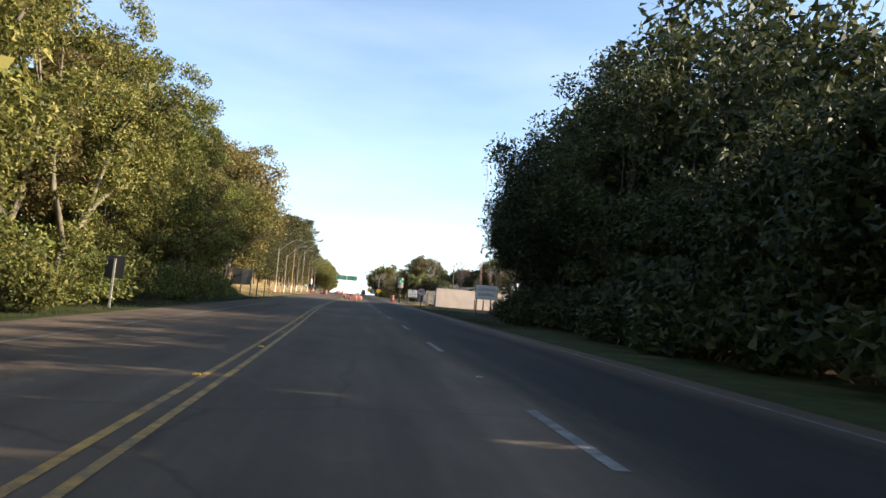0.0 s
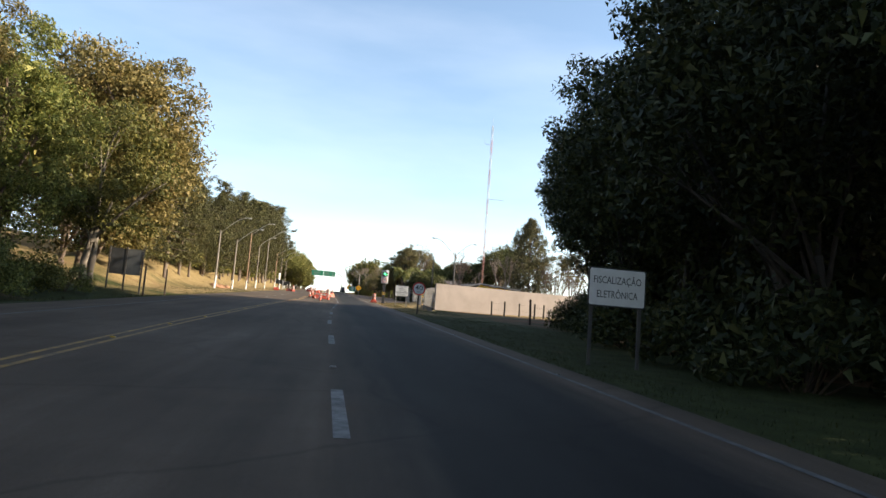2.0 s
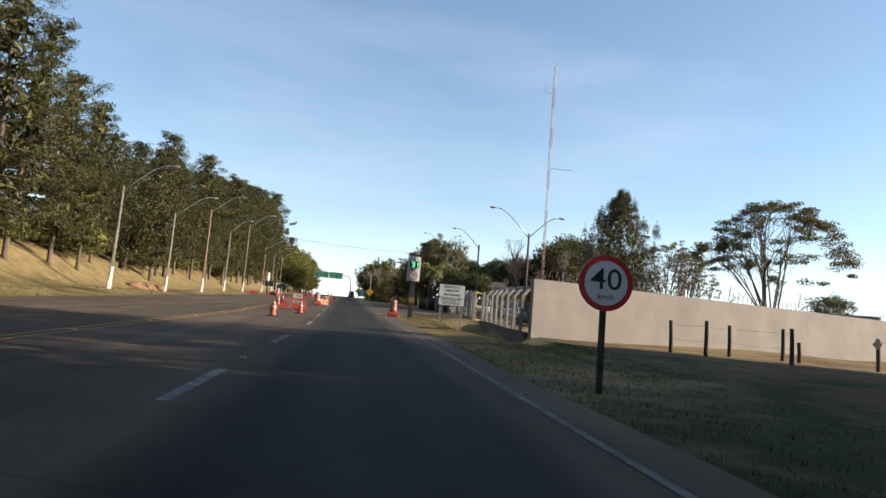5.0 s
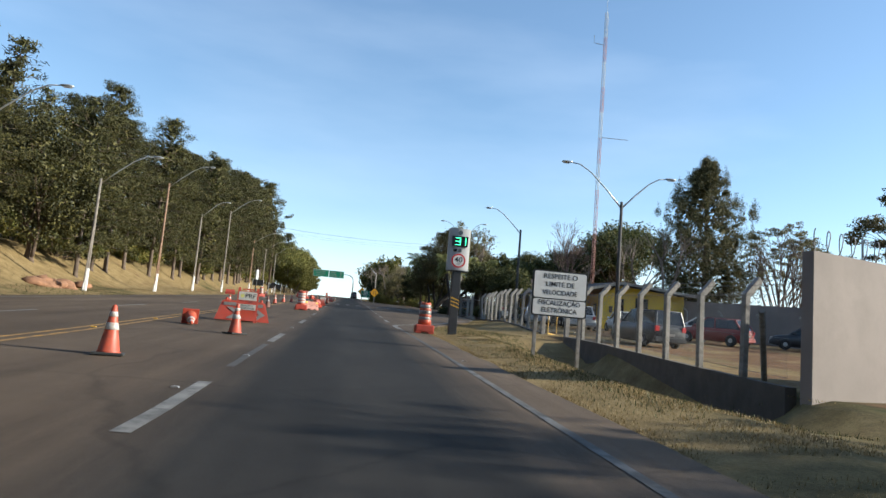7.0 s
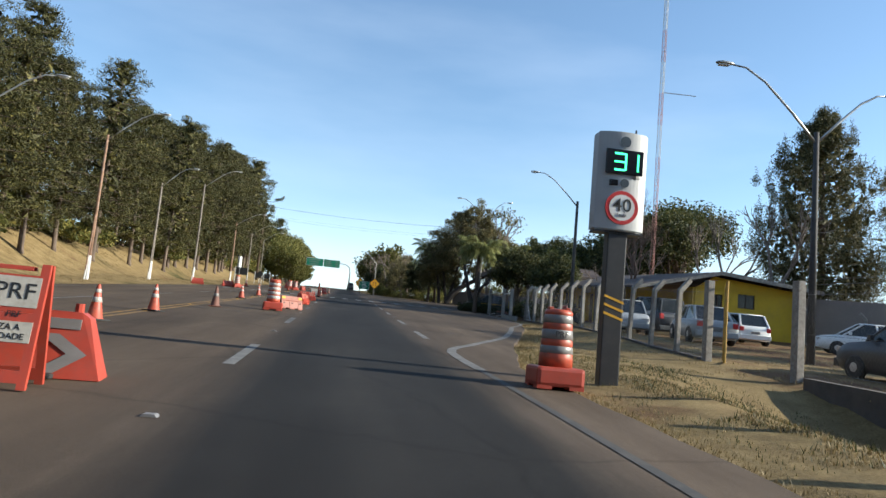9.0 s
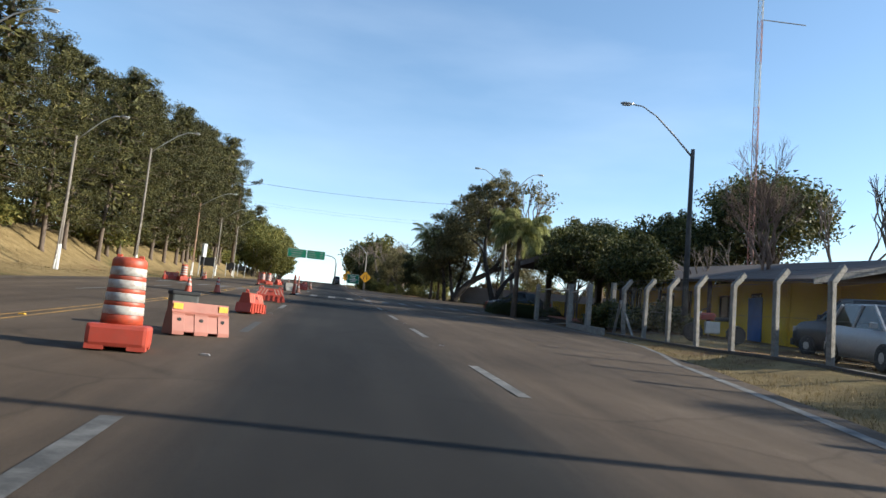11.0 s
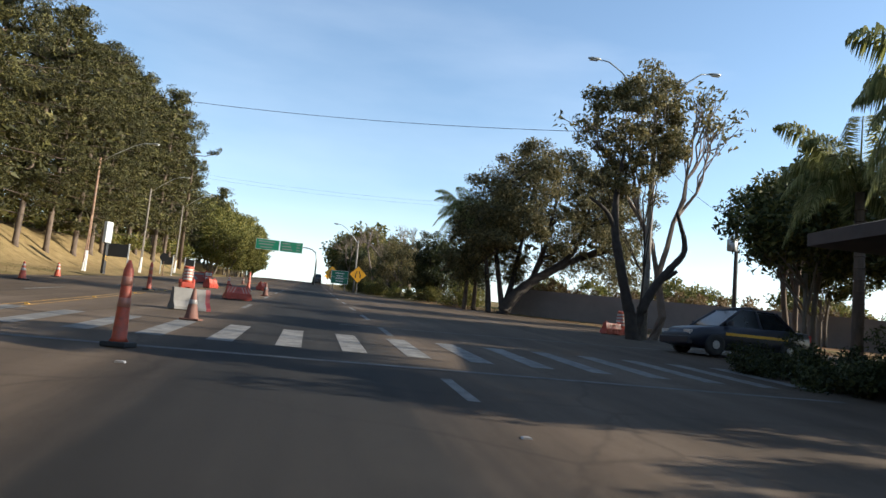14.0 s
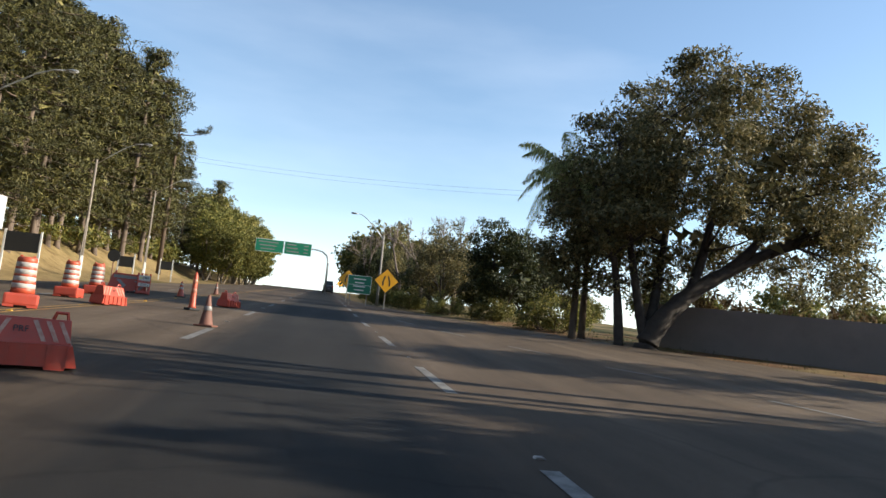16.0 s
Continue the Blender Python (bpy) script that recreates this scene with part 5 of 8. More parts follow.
round_tree = broadleaf("broadleaf_tree", on(33.3, 168, 0), "rounded olive-green tree behind the yellow building", 11.6, 4.6, 5.2, LEAF_GARDEN, BARK, 8000, 90, 0.14, (0, 0), 2, 151, "trees behind the building", gaps=0.6, girth=0.7)
for x, y, s in [(28.5, 187.0, 0.84), (34.6, 170.9, 1.12), (38.2, 175.5, 1.22), (37, 180, 0.85), (47, 130, 0.5)]:
    copy_thing(round_tree, on(x, y, R.uniform(0, 360), 0, s))
flat = umbrella("broadleaf_tree", on(38.6, 126, 0), "umbrella-shaped tree with fanning pale limbs and thin foliage", 12.2, 6.5, 3.6, LEAF_GREY, 26000, 0.085, 161, "trees behind the wall")
thin = umbrella("broadleaf_tree", on(36.8, 141.5, 130, 0, 0.82), "thin tree with dark fanning limbs and sparse olive leaves", 12.0, 4.6, 3.0, LEAF_GREY, 8000, 0.085, 163, "trees behind the wall")
copy_thing(thin, on(41.0, 146, 30, 0, 0.95))
bare = bare_tree("bare_tree", on(30, 152, 0), "leafless tree with fine grey branches", 10.0, 171, group="bare trees")
copy_thing(bare, on(28.6, 163, 120, 0, 0.75))
for x, y, s in [(29.5, 146.5, 1.05), (33.5, 149, 0.95), (36.5, 131, 0.6), (35.2, 140.5, 0.8), (42, 129, 0.6), (31.5, 158, 1.0), (34.8, 177.5, 1.1)]:
    copy_thing(bare, on(x, y, R.uniform(0, 360), 0, s))
copy_thing(bare, on(22.5, 157.5, 240, 0, 0.55))
bare_tree("bare_tree", on(18.7, 182.6, 0), "slender tree with a few yellowing leaves", 11.5, 177, TWIG, LEAF_GREY, 5, 0.75, "bare trees")
brown = bare_tree("bare_tree", on(22.8, 152.2, 0), "small twiggy tree with reddish-brown branches", 8.0, 181, surface("reddish_twigs", (0.15, 0.095, 0.068), 0.95, vary=0.25, scale=2), None, 8, 0.7, "bare trees")
palm("palm_tree", on(14.1, 162.6, 0), "queen palm with drooping sunlit fronds", 4.7, 1.9, 3)
palm("palm_tree", on(18.3, 170.2, 0), "smaller palm with drooping fronds", 5.0, 2.2, 6)
palm("palm_tree", on(15.2, 205.0, 0), "dark palm beside the spreading tree", 6.4, 3.1, 9)
palm("palm_tree", on(16.3, 206.8, 40), "dark palm half hidden by the spreading tree", 5.8, 2.5, 12)
thicket = broadleaf("broadleaf_tree", on(15.4, 219, 0, 0, 0.86), "low dense roadside tree, green darkened for shade", 8.0, 3.6, 0.1, LEAF_DARK_SHADED, DARK_BARK, 17000, 120, 0.10, (0, 0), 2, 191, "roadside thicket", spread=0.8, core=200)
thicket_b = broadleaf("broadleaf_tree", on(13.0, 228, 0, 0, 0.84), "low olive-green roadside tree", 8.4, 3.6, 0.2, LEAF_GREY, DARK_BARK, 15000, 110, 0.10, (0, 0), 2, 193, "roadside thicket", gaps=0.2)
far_tree = broadleaf("broadleaf_tree", on(20, 286, 0, 0, 1.2), "olive tree far along the road", 8.2, 3.7, 0.1, LEAF_OLIVE, BARK, 3200, 80, 0.26, (0, 0), 1, 197, "far trees", gaps=0.15)
verge_tree = broadleaf("broadleaf_tree", on(-9.6, 291, 0), "olive-green roadside tree leaning over the verge", 9.4, 3.6, 0.6, LEAF_OLIVE, PALE_BARK, 9000, 100, 0.15, (0.6, 0), 2, 223, "far wood", gaps=0.2, girth=0.7)
for x, y, s in [(-10.2, 284, 0.98), (-13.4, 288, 1.2), (-9.2, 298, 1.02), (-12.4, 297, 1.3), (-16.5, 301, 1.5), (-9.0, 305, 1.04), (-12.0, 308, 1.36), (-9.6, 313, 1.1), (-13.0, 318, 1.45), (-9.9, 323, 1.15), (-17.5, 312, 1.6), (-10.4, 333, 1.2), (-13.8, 329, 1.5), (-11.2, 344, 1.25), (-15.0, 341, 1.6), (-12.5, 356, 1.35), (-16.0, 353, 1.7), (-14.5, 370, 1.5), (-18.5, 366, 1.8), (-17.0, 384, 1.6), (-22, 380, 1.9), (-22, 326, 1.8), (-24, 345, 2.0)]:
    copy_thing(verge_tree, on(x, y, R.uniform(-40, 40), 0, s))
for x, y, s in [(-10.5, 300, 1.25), (-11.8, 312, 1.3), (-13.5, 325, 1.4), (-9.5, 318, 1.1)]:
    copy_thing(bare, on(x, y, R.uniform(0, 360), 0, s))
for x, y, k, s in [(19, 224, 0, 0.85), (16.5, 233, 0, 0.85), (22, 236, 0, 1.0), (13.2, 241, 0, 0.78), (18, 246, 0, 0.95), (12.2, 254, 1, 0.85), (17, 262, 0, 1.2), (10.6, 263, 0, 1.0), (11.2, 274, 0, 1.1), (16, 282, 1, 1.4), (11.4, 288, 1, 1.2), (12.0, 302, 0, 1.25), (16, 300, 0, 1.5), (12.6, 320, 1, 1.4), (13.4, 340, 0, 1.5), (15, 362, 1, 1.6),
                   (24, 214, 0, 0.42), (28, 224, 1, 0.45), (36, 232, 0, 0.5), (33, 214, 1, 0.36), (40, 218, 1, 0.45), (46, 224, 0, 0.55), (52, 214, 1, 0.6), (58, 226, 0, 0.8), (66, 230, 1, 0.8), (44, 206, 0, 0.45), (50, 240, 1, 0.8), (76, 240, 0, 0.9), (84, 250, 1, 1.0)]:
    copy_thing(far_tree if y > 292 or x > 26 else (thicket, thicket_b)[k], on(x, y, R.uniform(0, 360), 0, s))
for y in range(212, 270, 6):
    copy_thing((db, db, b1)[y % 3], on(along(ROAD_R, y) + 2.6 + 1.5 * R.random(), y, R.uniform(0, 360), 0, R.uniform(0.6, 1.0)))
for x, y, s in [(13.0, 238, 1.0), (11.6, 246, 1.0), (14.5, 230, 0.9), (9.6, 262, 0.95), (10.2, 274, 1.05)]:
    copy_thing(bare, on(x, y, R.uniform(0, 360), 0, s))
copy_thing(bare, on(13.5, 250, 70, 0, 0.8))
copy_thing(bare, on(14.5, 262, 170, 0, 0.8))
for x, y, s in [(-34, 520, 0.9), (-42, 540, 1.0), (-26, 560, 1.0), (-60, 600, 1.0), (-10, 600, 1.0), (60, 330, 0.9), (75, 360, 1.0), (95, 340, 1.0), (110, 300, 0.9), (130, 330, 1.1), (70, 300, 0.8), (150, 290, 1.0), (90, 400, 1.2), (170, 340, 1.1)]:
    copy_thing(far_tree, on(x, y, R.uniform(0, 360), 0, s))

# ---- road furniture ----
def cone(m, label, material=None, h=0.68, slim=1.0, base=None):
    root = thing("traffic_cone", m, label, "traffic cone", "traffic cones along the closed lane")
    mat_ = material or ORANGE
    bm = boxed(-0.2 * slim, -0.2 * slim, 0, 0.2 * slim, 0.2 * slim, 0.035, bevel=0.01)
    part("base", bm, base or (RUBBER if material is None else mat_), root)
    r0, r1 = 0.145 * slim, 0.028

    def rad(z):
        return r0 + (r1 - r0) * (z - 0.03) / (h - 0.03)

    part("body", lathe(bmesh.new(), [(rad(0.03) + 0.02, 0.03), (rad(0.05), 0.055), (rad(h * 0.5), h * 0.5), (rad(h - 0.02), h - 0.02), (rad(h) * 0.6, h)], 20), mat_, root, smooth_faces=True)
    for a, b in ((0.50, 0.64), (0.76, 0.86)):
        part("band", lathe(bmesh.new(), [(rad(h * a) + 0.003, h * a), (rad(h * a) + 0.006, h * a + 0.004), (rad(h * b) + 0.006, h * b - 0.004), (rad(h * b) + 0.003, h * b)], 20), REFLECT if material is None else REFLECT_GREY, root, "white reflective band", True)
        if material is not None:
            break
    return root


def delineator(m):
    """A slim tapered channelling post on a square rubber foot."""
    root = thing("delineator_post", m, "slim orange delineator post with greyish bands on a dark base", "delineator", "delineator posts")
    part("base", boxed(-0.17, -0.17, 0, 0.17, 0.17, 0.07, bevel=0.02), RUBBER, root, "dark rubber base")

    def rad(z):
        return 0.095 - 0.035 * z / 1.1

    part("body", lathe(bmesh.new(), [(rad(0) + 0.03, 0.07), (rad(0), 0.12), (rad(0.6), 0.6), (rad(1.02), 1.02), (0.045, 1.05), (0.04, 1.09), (0.028, 1.1), (0.02, 1.14)], 18), ORANGE, root, smooth_faces=True)
    for a, b in ((0.52, 0.64), (0.80, 0.92)):
        part("band", lathe(bmesh.new(), [(rad(a), a), (rad(a) + 0.004, a + 0.004), (rad(b) + 0.004, b - 0.004), (rad(b), b)], 18), BAND_ORANGE, root, "dull pale orange band", True)
    return root


def barrel(m, label, grey=False, mark=False):
    root = thing("traffic_barrel", m, label, "traffic barrel", "traffic barrels")
    bm = boxed(-0.33, -0.33, 0.03, 0.33, 0.33, 0.29, bevel=0.05)
    for x in (-0.22, 0.22):
        for y in (-0.22, 0.22):
            box(bm, x - 0.1, y - 0.1, 0, x + 0.1, y + 0.1, 0.06)
    part("base", bm, ORANGE_RED, root)
    prof, z, h = [], 0.29, 1.08
    bands = [(0.40, 0.50), (0.55, 0.65), (0.70, 0.80), (0.85, 0.95)] if not grey else [(0.47, 0.57), (0.66, 0.79), (0.88, 0.99)]

    def rad(q):
        return 0.235 - 0.045 * (q - 0.29) / 0.79

    for a, b in bands:
        prof += [(rad(z), z), (rad(a), a - 0.015), (rad(a) - 0.008, a), (rad(b) - 0.008, b)]
        z = b + 0.015
    prof += [(rad(z), z), (rad(1.03), 1.03), (rad(1.05) - 0.02, 1.06), (0.12, 1.07)]
    part("drum", lathe(bmesh.new(), prof, 28), ORANGE, root, smooth_faces=True)
    for a, b in bands:
        part("band", lathe(bmesh.new(), [(rad(a) - 0.006, a), (rad(a) + 0.001, a + 0.006), (rad(b) + 0.001, b - 0.006), (rad(b) - 0.006, b)], 28), REFLECT_GREY if grey else REFLECT, root, "reflective band", True)
    hb = bmesh.new()
    for s in (-1, 1):
        box(hb, s * 0.12 - 0.03, -0.05, 1.05, s * 0.12 + 0.03, 0.05, 1.10, bevel=0.01)
    part("handle", hb, ORANGE, root)
    if mark:
        lettering("PRF", 0.12, SIGN_BLACK, root, (0, -0.218, 0.725))
    return root


def plastic_jersey(m, label):
    """A water-filled barrier with three holes and two forklift feet."""
    root = thing("jersey_barrier", m, label, "barrier", "plastic barriers")
    L, bm = 0.55, bmesh.new()
    prof = [(-0.21, 0.0), (-0.21, 0.07), (-0.14, 0.36), (-0.14, 0.40), (-0.10, 0.43), (-0.08, 0.61), (0.08, 0.61), (0.10, 0.43), (0.14, 0.40), (0.14, 0.36), (0.21, 0.07), (0.21, 0.0)]
    cuts = [-L, -0.33, -0.32, -0.14, -0.13, 0.13, 0.14, 0.32, 0.33, L]
    rings = []
    for i, x in enumerate(cuts):
        inner = 0.012 if i in (2, 3, 6, 7) else 0.0
        foot = 0.055 if i in (2, 3, 6, 7) else 0.0
        rings.append([bm.verts.new((x, y - math.copysign(inner, y) * (z < 0.4), max(z, foot))) for y, z in prof])
    for a, b in zip(rings, rings[1:]):
        for k in range(len(prof)):
            j = (k + 1) % len(prof)
            bm.faces.new((a[k], b[k], b[j], a[j]))
    bm.faces.new(rings[0])
    bm.faces.new(rings[-1][::-1])
    bmesh.ops.recalc_face_normals(bm, faces=bm.faces)
    part("body", bm, PINK_PLASTIC, root)
    for x in (-0.42, 0.0, 0.42):
        hb = bmesh.new()
        tube(hb, [(x, -0.172, 0.28), (x, -0.150, 0.28)], [0.034, 0.034], 14)
        part("hole", hb, RUBBER, root, "dark round hole")
    for s in (-1, 1):
        part("reflector", boxed(s * 0.44 - 0.09, -0.108, 0.47, s * 0.44 + 0.09, -0.094, 0.58, bevel=0.003), YELLOW_PLATE, root, "yellow reflector plate")
    return root


def ribbed_barrier(m, label, stripes=True, mark=True):
    """A low plastic barrier: ribbed skirt, slanted top with stripes, two grips."""
    root = thing("plastic_barrier", m, label, "barrier", "plastic barriers")
    bm = prism(bmesh.new(), [(-0.54, 0.03), (-0.44, 0.03), (-0.43, 0), (-0.25, 0), (-0.24, 0.03), (0.24, 0.03), (0.25, 0), (0.43, 0), (0.44, 0.03), (0.54, 0.03), (0.48, 0.25), (-0.48, 0.25)], -0.2, 0.2)
    part("skirt", bm, ORANGE_RED, root)
    up = bmesh.new()
    a = [up.verts.new(v) for v in ((-0.46, -0.15, 0.25), (0.46, -0.15, 0.25), (0.46, 0.15, 0.25), (-0.46, 0.15, 0.25))]
    b = [up.verts.new(v) for v in ((-0.44, -0.09, 0.50), (0.44, -0.09, 0.50), (0.44, 0.09, 0.50), (-0.44, 0.09, 0.50))]
    for k in range(4):
        up.faces.new((a[k], a[(k + 1) % 4], b[(k + 1) % 4], b[k]))
    up.faces.new(b)
    part("top", up, ORANGE_RED, root)
    for k in range(6):
        x = -0.45 + k * 0.18
        part("rib", boxed(x - 0.012, -0.222, 0.03, x + 0.012, -0.198, 0.245), ORANGE_RED, root)
    for s in (-1, 1):
        part("grip", tubed([(s * 0.42, 0, 0.48), (s * 0.40, 0, 0.57), (s * 0.30, 0, 0.57), (s * 0.27, 0, 0.48)], 0.022, 6), ORANGE_RED, root)
    if stripes:
        for k in (-3, -2, -1, 1, 2, 3):
            x, sl = k * 0.115 + (0.05 if k > 0 else -0.05), 0.05 * (1 if k < 0 else -1)
            sb = bmesh.new()
            vs = [sb.verts.new(v) for v in ((x - 0.022 - sl, -0.150, 0.275), (x + 0.022 - sl, -0.150, 0.275), (x + 0.022 + sl, -0.101, 0.48), (x - 0.022 + sl, -0.101, 0.48))]
            f = sb.faces.new(vs)
            part("stripe", sb, STRIPE, root, "worn pale stripe")
    if mark:
        m_ = lettering("PRF", 0.09, SIGN_BLACK, root, (0, 0, 0))
        m_.matrix_basis = pose(0, -0.128, 0.385, -13)
    return root


def concrete_jersey(m, label):
    root = thing("concrete_barrier", m, label, "barrier")
    prof = [(-0.28, 0), (-0.28, 0.08), (-0.15, 0.26), (-0.09, 0.66), (0.09, 0.66), (0.15, 0.26), (0.28, 0.08), (0.28, 0)]
    bm = prism(bmesh.new(), prof, -0.42, 0.40)
    part("body", bm, CONCRETE, root)
    part("painted_end", prism(bmesh.new(), [(x * 1.01, z * 1.005) for x, z in prof], 0.40, 0.52), RED_PAINT, root, "red painted end")
    return root


def frame_sign(m):
    """A folding board with two plates."""
    root = thing("sandwich_board", m, "orange folding police sign with two white plates", "road sign")

    def leaf(s, name):
        bm = bmesh.new()

        def slab(x0, x1, z0, z1, d=0.03):
            vs = []
            for z in (z0, z1):
                yy = s * (0.26 - (0.26 - 0.04) * z / 1.22)
                vs += [(x0, yy - d, z), (x1, yy - d, z), (x1, yy + d, z), (x0, yy + d, z)]
            v = [bm.verts.new(p) for p in vs]
            for f in ((3, 2, 1, 0), (4, 5, 6, 7), (0, 1, 5, 4), (1, 2, 6, 5), (2, 3, 7, 6), (3, 0, 4, 7)):
                bm.faces.new([v[i] for i in f])

        slab(-0.36, -0.28, 0.0, 1.22)
        slab(0.28, 0.36, 0.0, 1.22)
        slab(-0.28, 0.28, 0.06, 0.18)
        slab(-0.28, 0.28, 0.42, 0.72)
        slab(-0.28, 0.28, 0.76, 1.10)
        slab(-0.2, 0.2, 1.15, 1.19, 0.015)
        part(name, bm, ORANGE_RED, root)

    leaf(-1, "front_leaf")
    leaf(1, "rear_leaf")

    def plate(z0, z1, w):
        y0, y1 = -(0.26 - 0.22 * z0 / 1.22) - 0.036, -(0.26 - 0.22 * z1 / 1.22) - 0.036
        bm = bmesh.new()
        v = [bm.verts.new(p) for p in ((-w, y0, z0), (w, y0, z0), (w, y1, z1), (-w, y1, z1), (-w, y0 + 0.012, z0), (w, y0 + 0.012, z0), (w, y1 + 0.012, z1), (-w, y1 + 0.012, z1))]
        for f in ((0, 1, 2, 3), (7, 6, 5, 4), (1, 0, 4, 5), (2, 1, 5, 6), (3, 2, 6, 7), (0, 3, 7, 4)):
            bm.faces.new([v[i] for i in f])
        part("plate", bm, SHADED_PLATE, root, "white plate greyed for shade, with black lettering")
        lean = -math.degrees(math.atan2(y1 - y0, z1 - z0))
        return (y0 + y1) / 2 - 0.003, (z0 + z1) / 2, lean

    y, z, le = plate(0.78, 1.08, 0.31)
    t = lettering("PRF", 0.23, SIGN_BLACK, root, (0, 0, 0), 0.36)
    t.matrix_basis = pose(0.09, y, z, le)
    em = lathe(bmesh.new(), [(0.07, 0), (0.07, 0.004)], 18)
    e = part("emblem", em, surface("emblem_green_yellow", (0.45, 0.42, 0.12), 0.5), root, "round green and yellow emblem")
    e.matrix_basis = pose(-0.19, y + 0.002, z, 90 + le)
    mid = lettering("PRF", 0.085, SIGN_BLACK, root, (0, 0, 0))
    mid.matrix_basis = pose(0.12, -(0.26 - 0.22 * 0.71 / 1.22) - 0.034, 0.71, -10)
    y, z, le = plate(0.44, 0.64, 0.31)
    for txt, dz in (("REDUZA A", 0.045), ("VELOCIDADE", -0.045)):
        t = lettering(txt, 0.085, SIGN_BLACK, root, (0, 0, 0))
        t.matrix_basis = pose(0, y + (-dz) * 0.18 * -1, z + dz, le)
    return root


def chevron_barrier(m):
    root = thing("chevron_barrier", m, "orange plastic barrier with grey reflective arrow", "barrier", "plastic barriers")
    bm = prism(bmesh.new(), [(-0.78, 0.0), (0.78, 0.0), (0.62, 0.70), (0.55, 0.76), (-0.55, 0.76), (-0.62, 0.70)], -0.2, 0.2)
    for v in bm.verts:
        if v.co.z > 0.5:
            v.co.y *= 0.55
    part("body", bm, ORANGE_RED, root)
    for s in (-1, 1):
        part("peg", tubed([(s * 0.5, 0, 0.74), (s * 0.5, 0, 0.86)], 0.04, 8), ORANGE_RED, root)
    for zz, nm in ((0.62, "upper_strip"),):
        part(nm, boxed(-0.56, -0.142, zz - 0.06, 0.56, -0.118, zz + 0.06), REFLECT_GREY, root)
    for x0 in (-0.42, 0.28):
        for sg in (-1, 1):
            ab = bmesh.new()
            pts = [(x0, 0.28), (x0 + 0.17, 0.28), (x0 - 0.08, 0.28 + sg * 0.22), (x0 - 0.25, 0.28 + sg * 0.22)]
            vs = [ab.verts.new((x + 0.2, -0.212 + max(0, z - 0.0) * 0.118, z)) for x, z in pts]
            f = ab.faces.new(vs if sg > 0 else vs[::-1])
            part("chevron", ab, REFLECT_GREY, root, "grey reflective chevron")
    part("ballast", boxed(0.0, -0.34, 0, 0.42, -0.22, 0.06, bevel=0.02), RUBBER, root, "black rubber ballast block")
    return root


# ---- posts and signs ----
def lamp_post(m, label, h=7.0, arms=((1, 2.6, 1.5),), material=None, white_base=0.0, r=0.11, group="street lamps", head=True, twin=False):
    """arms: direction along x, reach, rise."""
    root = thing("street_lamp", m, label, "street lamp", group)
    part("pole", tubed([(0, 0, -0.2), (0, 0, h * 0.5), (0, 0, h + 0.35)], [r * 1.25, r, r * 0.75], 12), material or POST_CONCRETE, root, smooth_faces=True)
    if white_base:
        part("painted_base", lathe(bmesh.new(), [(r * 1.28, -0.1), (r * 1.27, 0.1), (r * 1.22, white_base)], 12), WHITEWASH, root, "white painted base")
    if twin:
        part("stay", tubed([(0.0, -0.42, -0.15), (0, -0.1, white_base + 2.6)], 0.045, 8), material or POST_CONCRETE, root)
        part("painted_base", tubed([(0.0, -0.43, -0.1), (0, -0.26, white_base)], 0.052, 8), WHITEWASH, root, "white painted base")
    for d, reach, up in arms:
        pts = [(0, 0, h), (d * reach * 0.3, 0, h + up * 0.42), (d * reach * 0.62, 0, h + up * 0.82), (d * reach * 0.85, 0, h + up), (d * reach, 0, h + up * 1.02)]
        a = part("arm", tubed(pts, [0.045, 0.04, 0.035, 0.03, 0.03], 8), GALV, root, smooth_faces=True)
        hd = bmesh.new()
        e = Vector(pts[-1])
        pr = [(-0.02, 0.035), (0.12, 0.07), (0.34, 0.085), (0.5, 0.06), (0.56, 0.02)]
        rings = []
        for t, w in pr:
            rings.append([hd.verts.new((e.x + d * t, w * 1.5 * math.cos(k * math.tau / 10), e.z + 0.02 + w * 0.8 * math.sin(k * math.tau / 10))) for k in range(10)])
        for q0, q1 in zip(rings, rings[1:]):
            for k in range(10):
                hd.faces.new((q0[k], q0[(k + 1) % 10], q1[(k + 1) % 10], q1[k]))
        hd.faces.new(rings[0])
        hd.faces.new(rings[-1])
        bmesh.ops.recalc_face_normals(hd, faces=hd.faces)
        hob = part("luminaire", hd, GALV, root, "grey luminaire", True)
        part("lens", boxed(e.x + d * 0.14 - 0.0 if d > 0 else e.x + d * 0.48, -0.07, e.z - 0.065, e.x + d * 0.48 if d > 0 else e.x + d * 0.14, 0.07, e.z - 0.03, bevel=0.01), SIGN_WHITE, hob, "pale glass lens")
    return root


def rounded_plate(bm, w, h, y0, y1, r=0.06, c=(0, 0)):
    pts = []
    for cx, cz, a0 in ((w / 2 - r, h / 2 - r, 0), (-w / 2 + r, h / 2 - r, 90), (-w / 2 + r, -h / 2 + r, 180), (w / 2 - r, -h / 2 + r, 270)):
        for k in range(5):
            a = radians(a0 + k * 22.5)
            pts.append((c[0] + cx + r * math.cos(a), c[1] + cz + r * math.sin(a)))
    return prism(bm, pts, y0, y1)


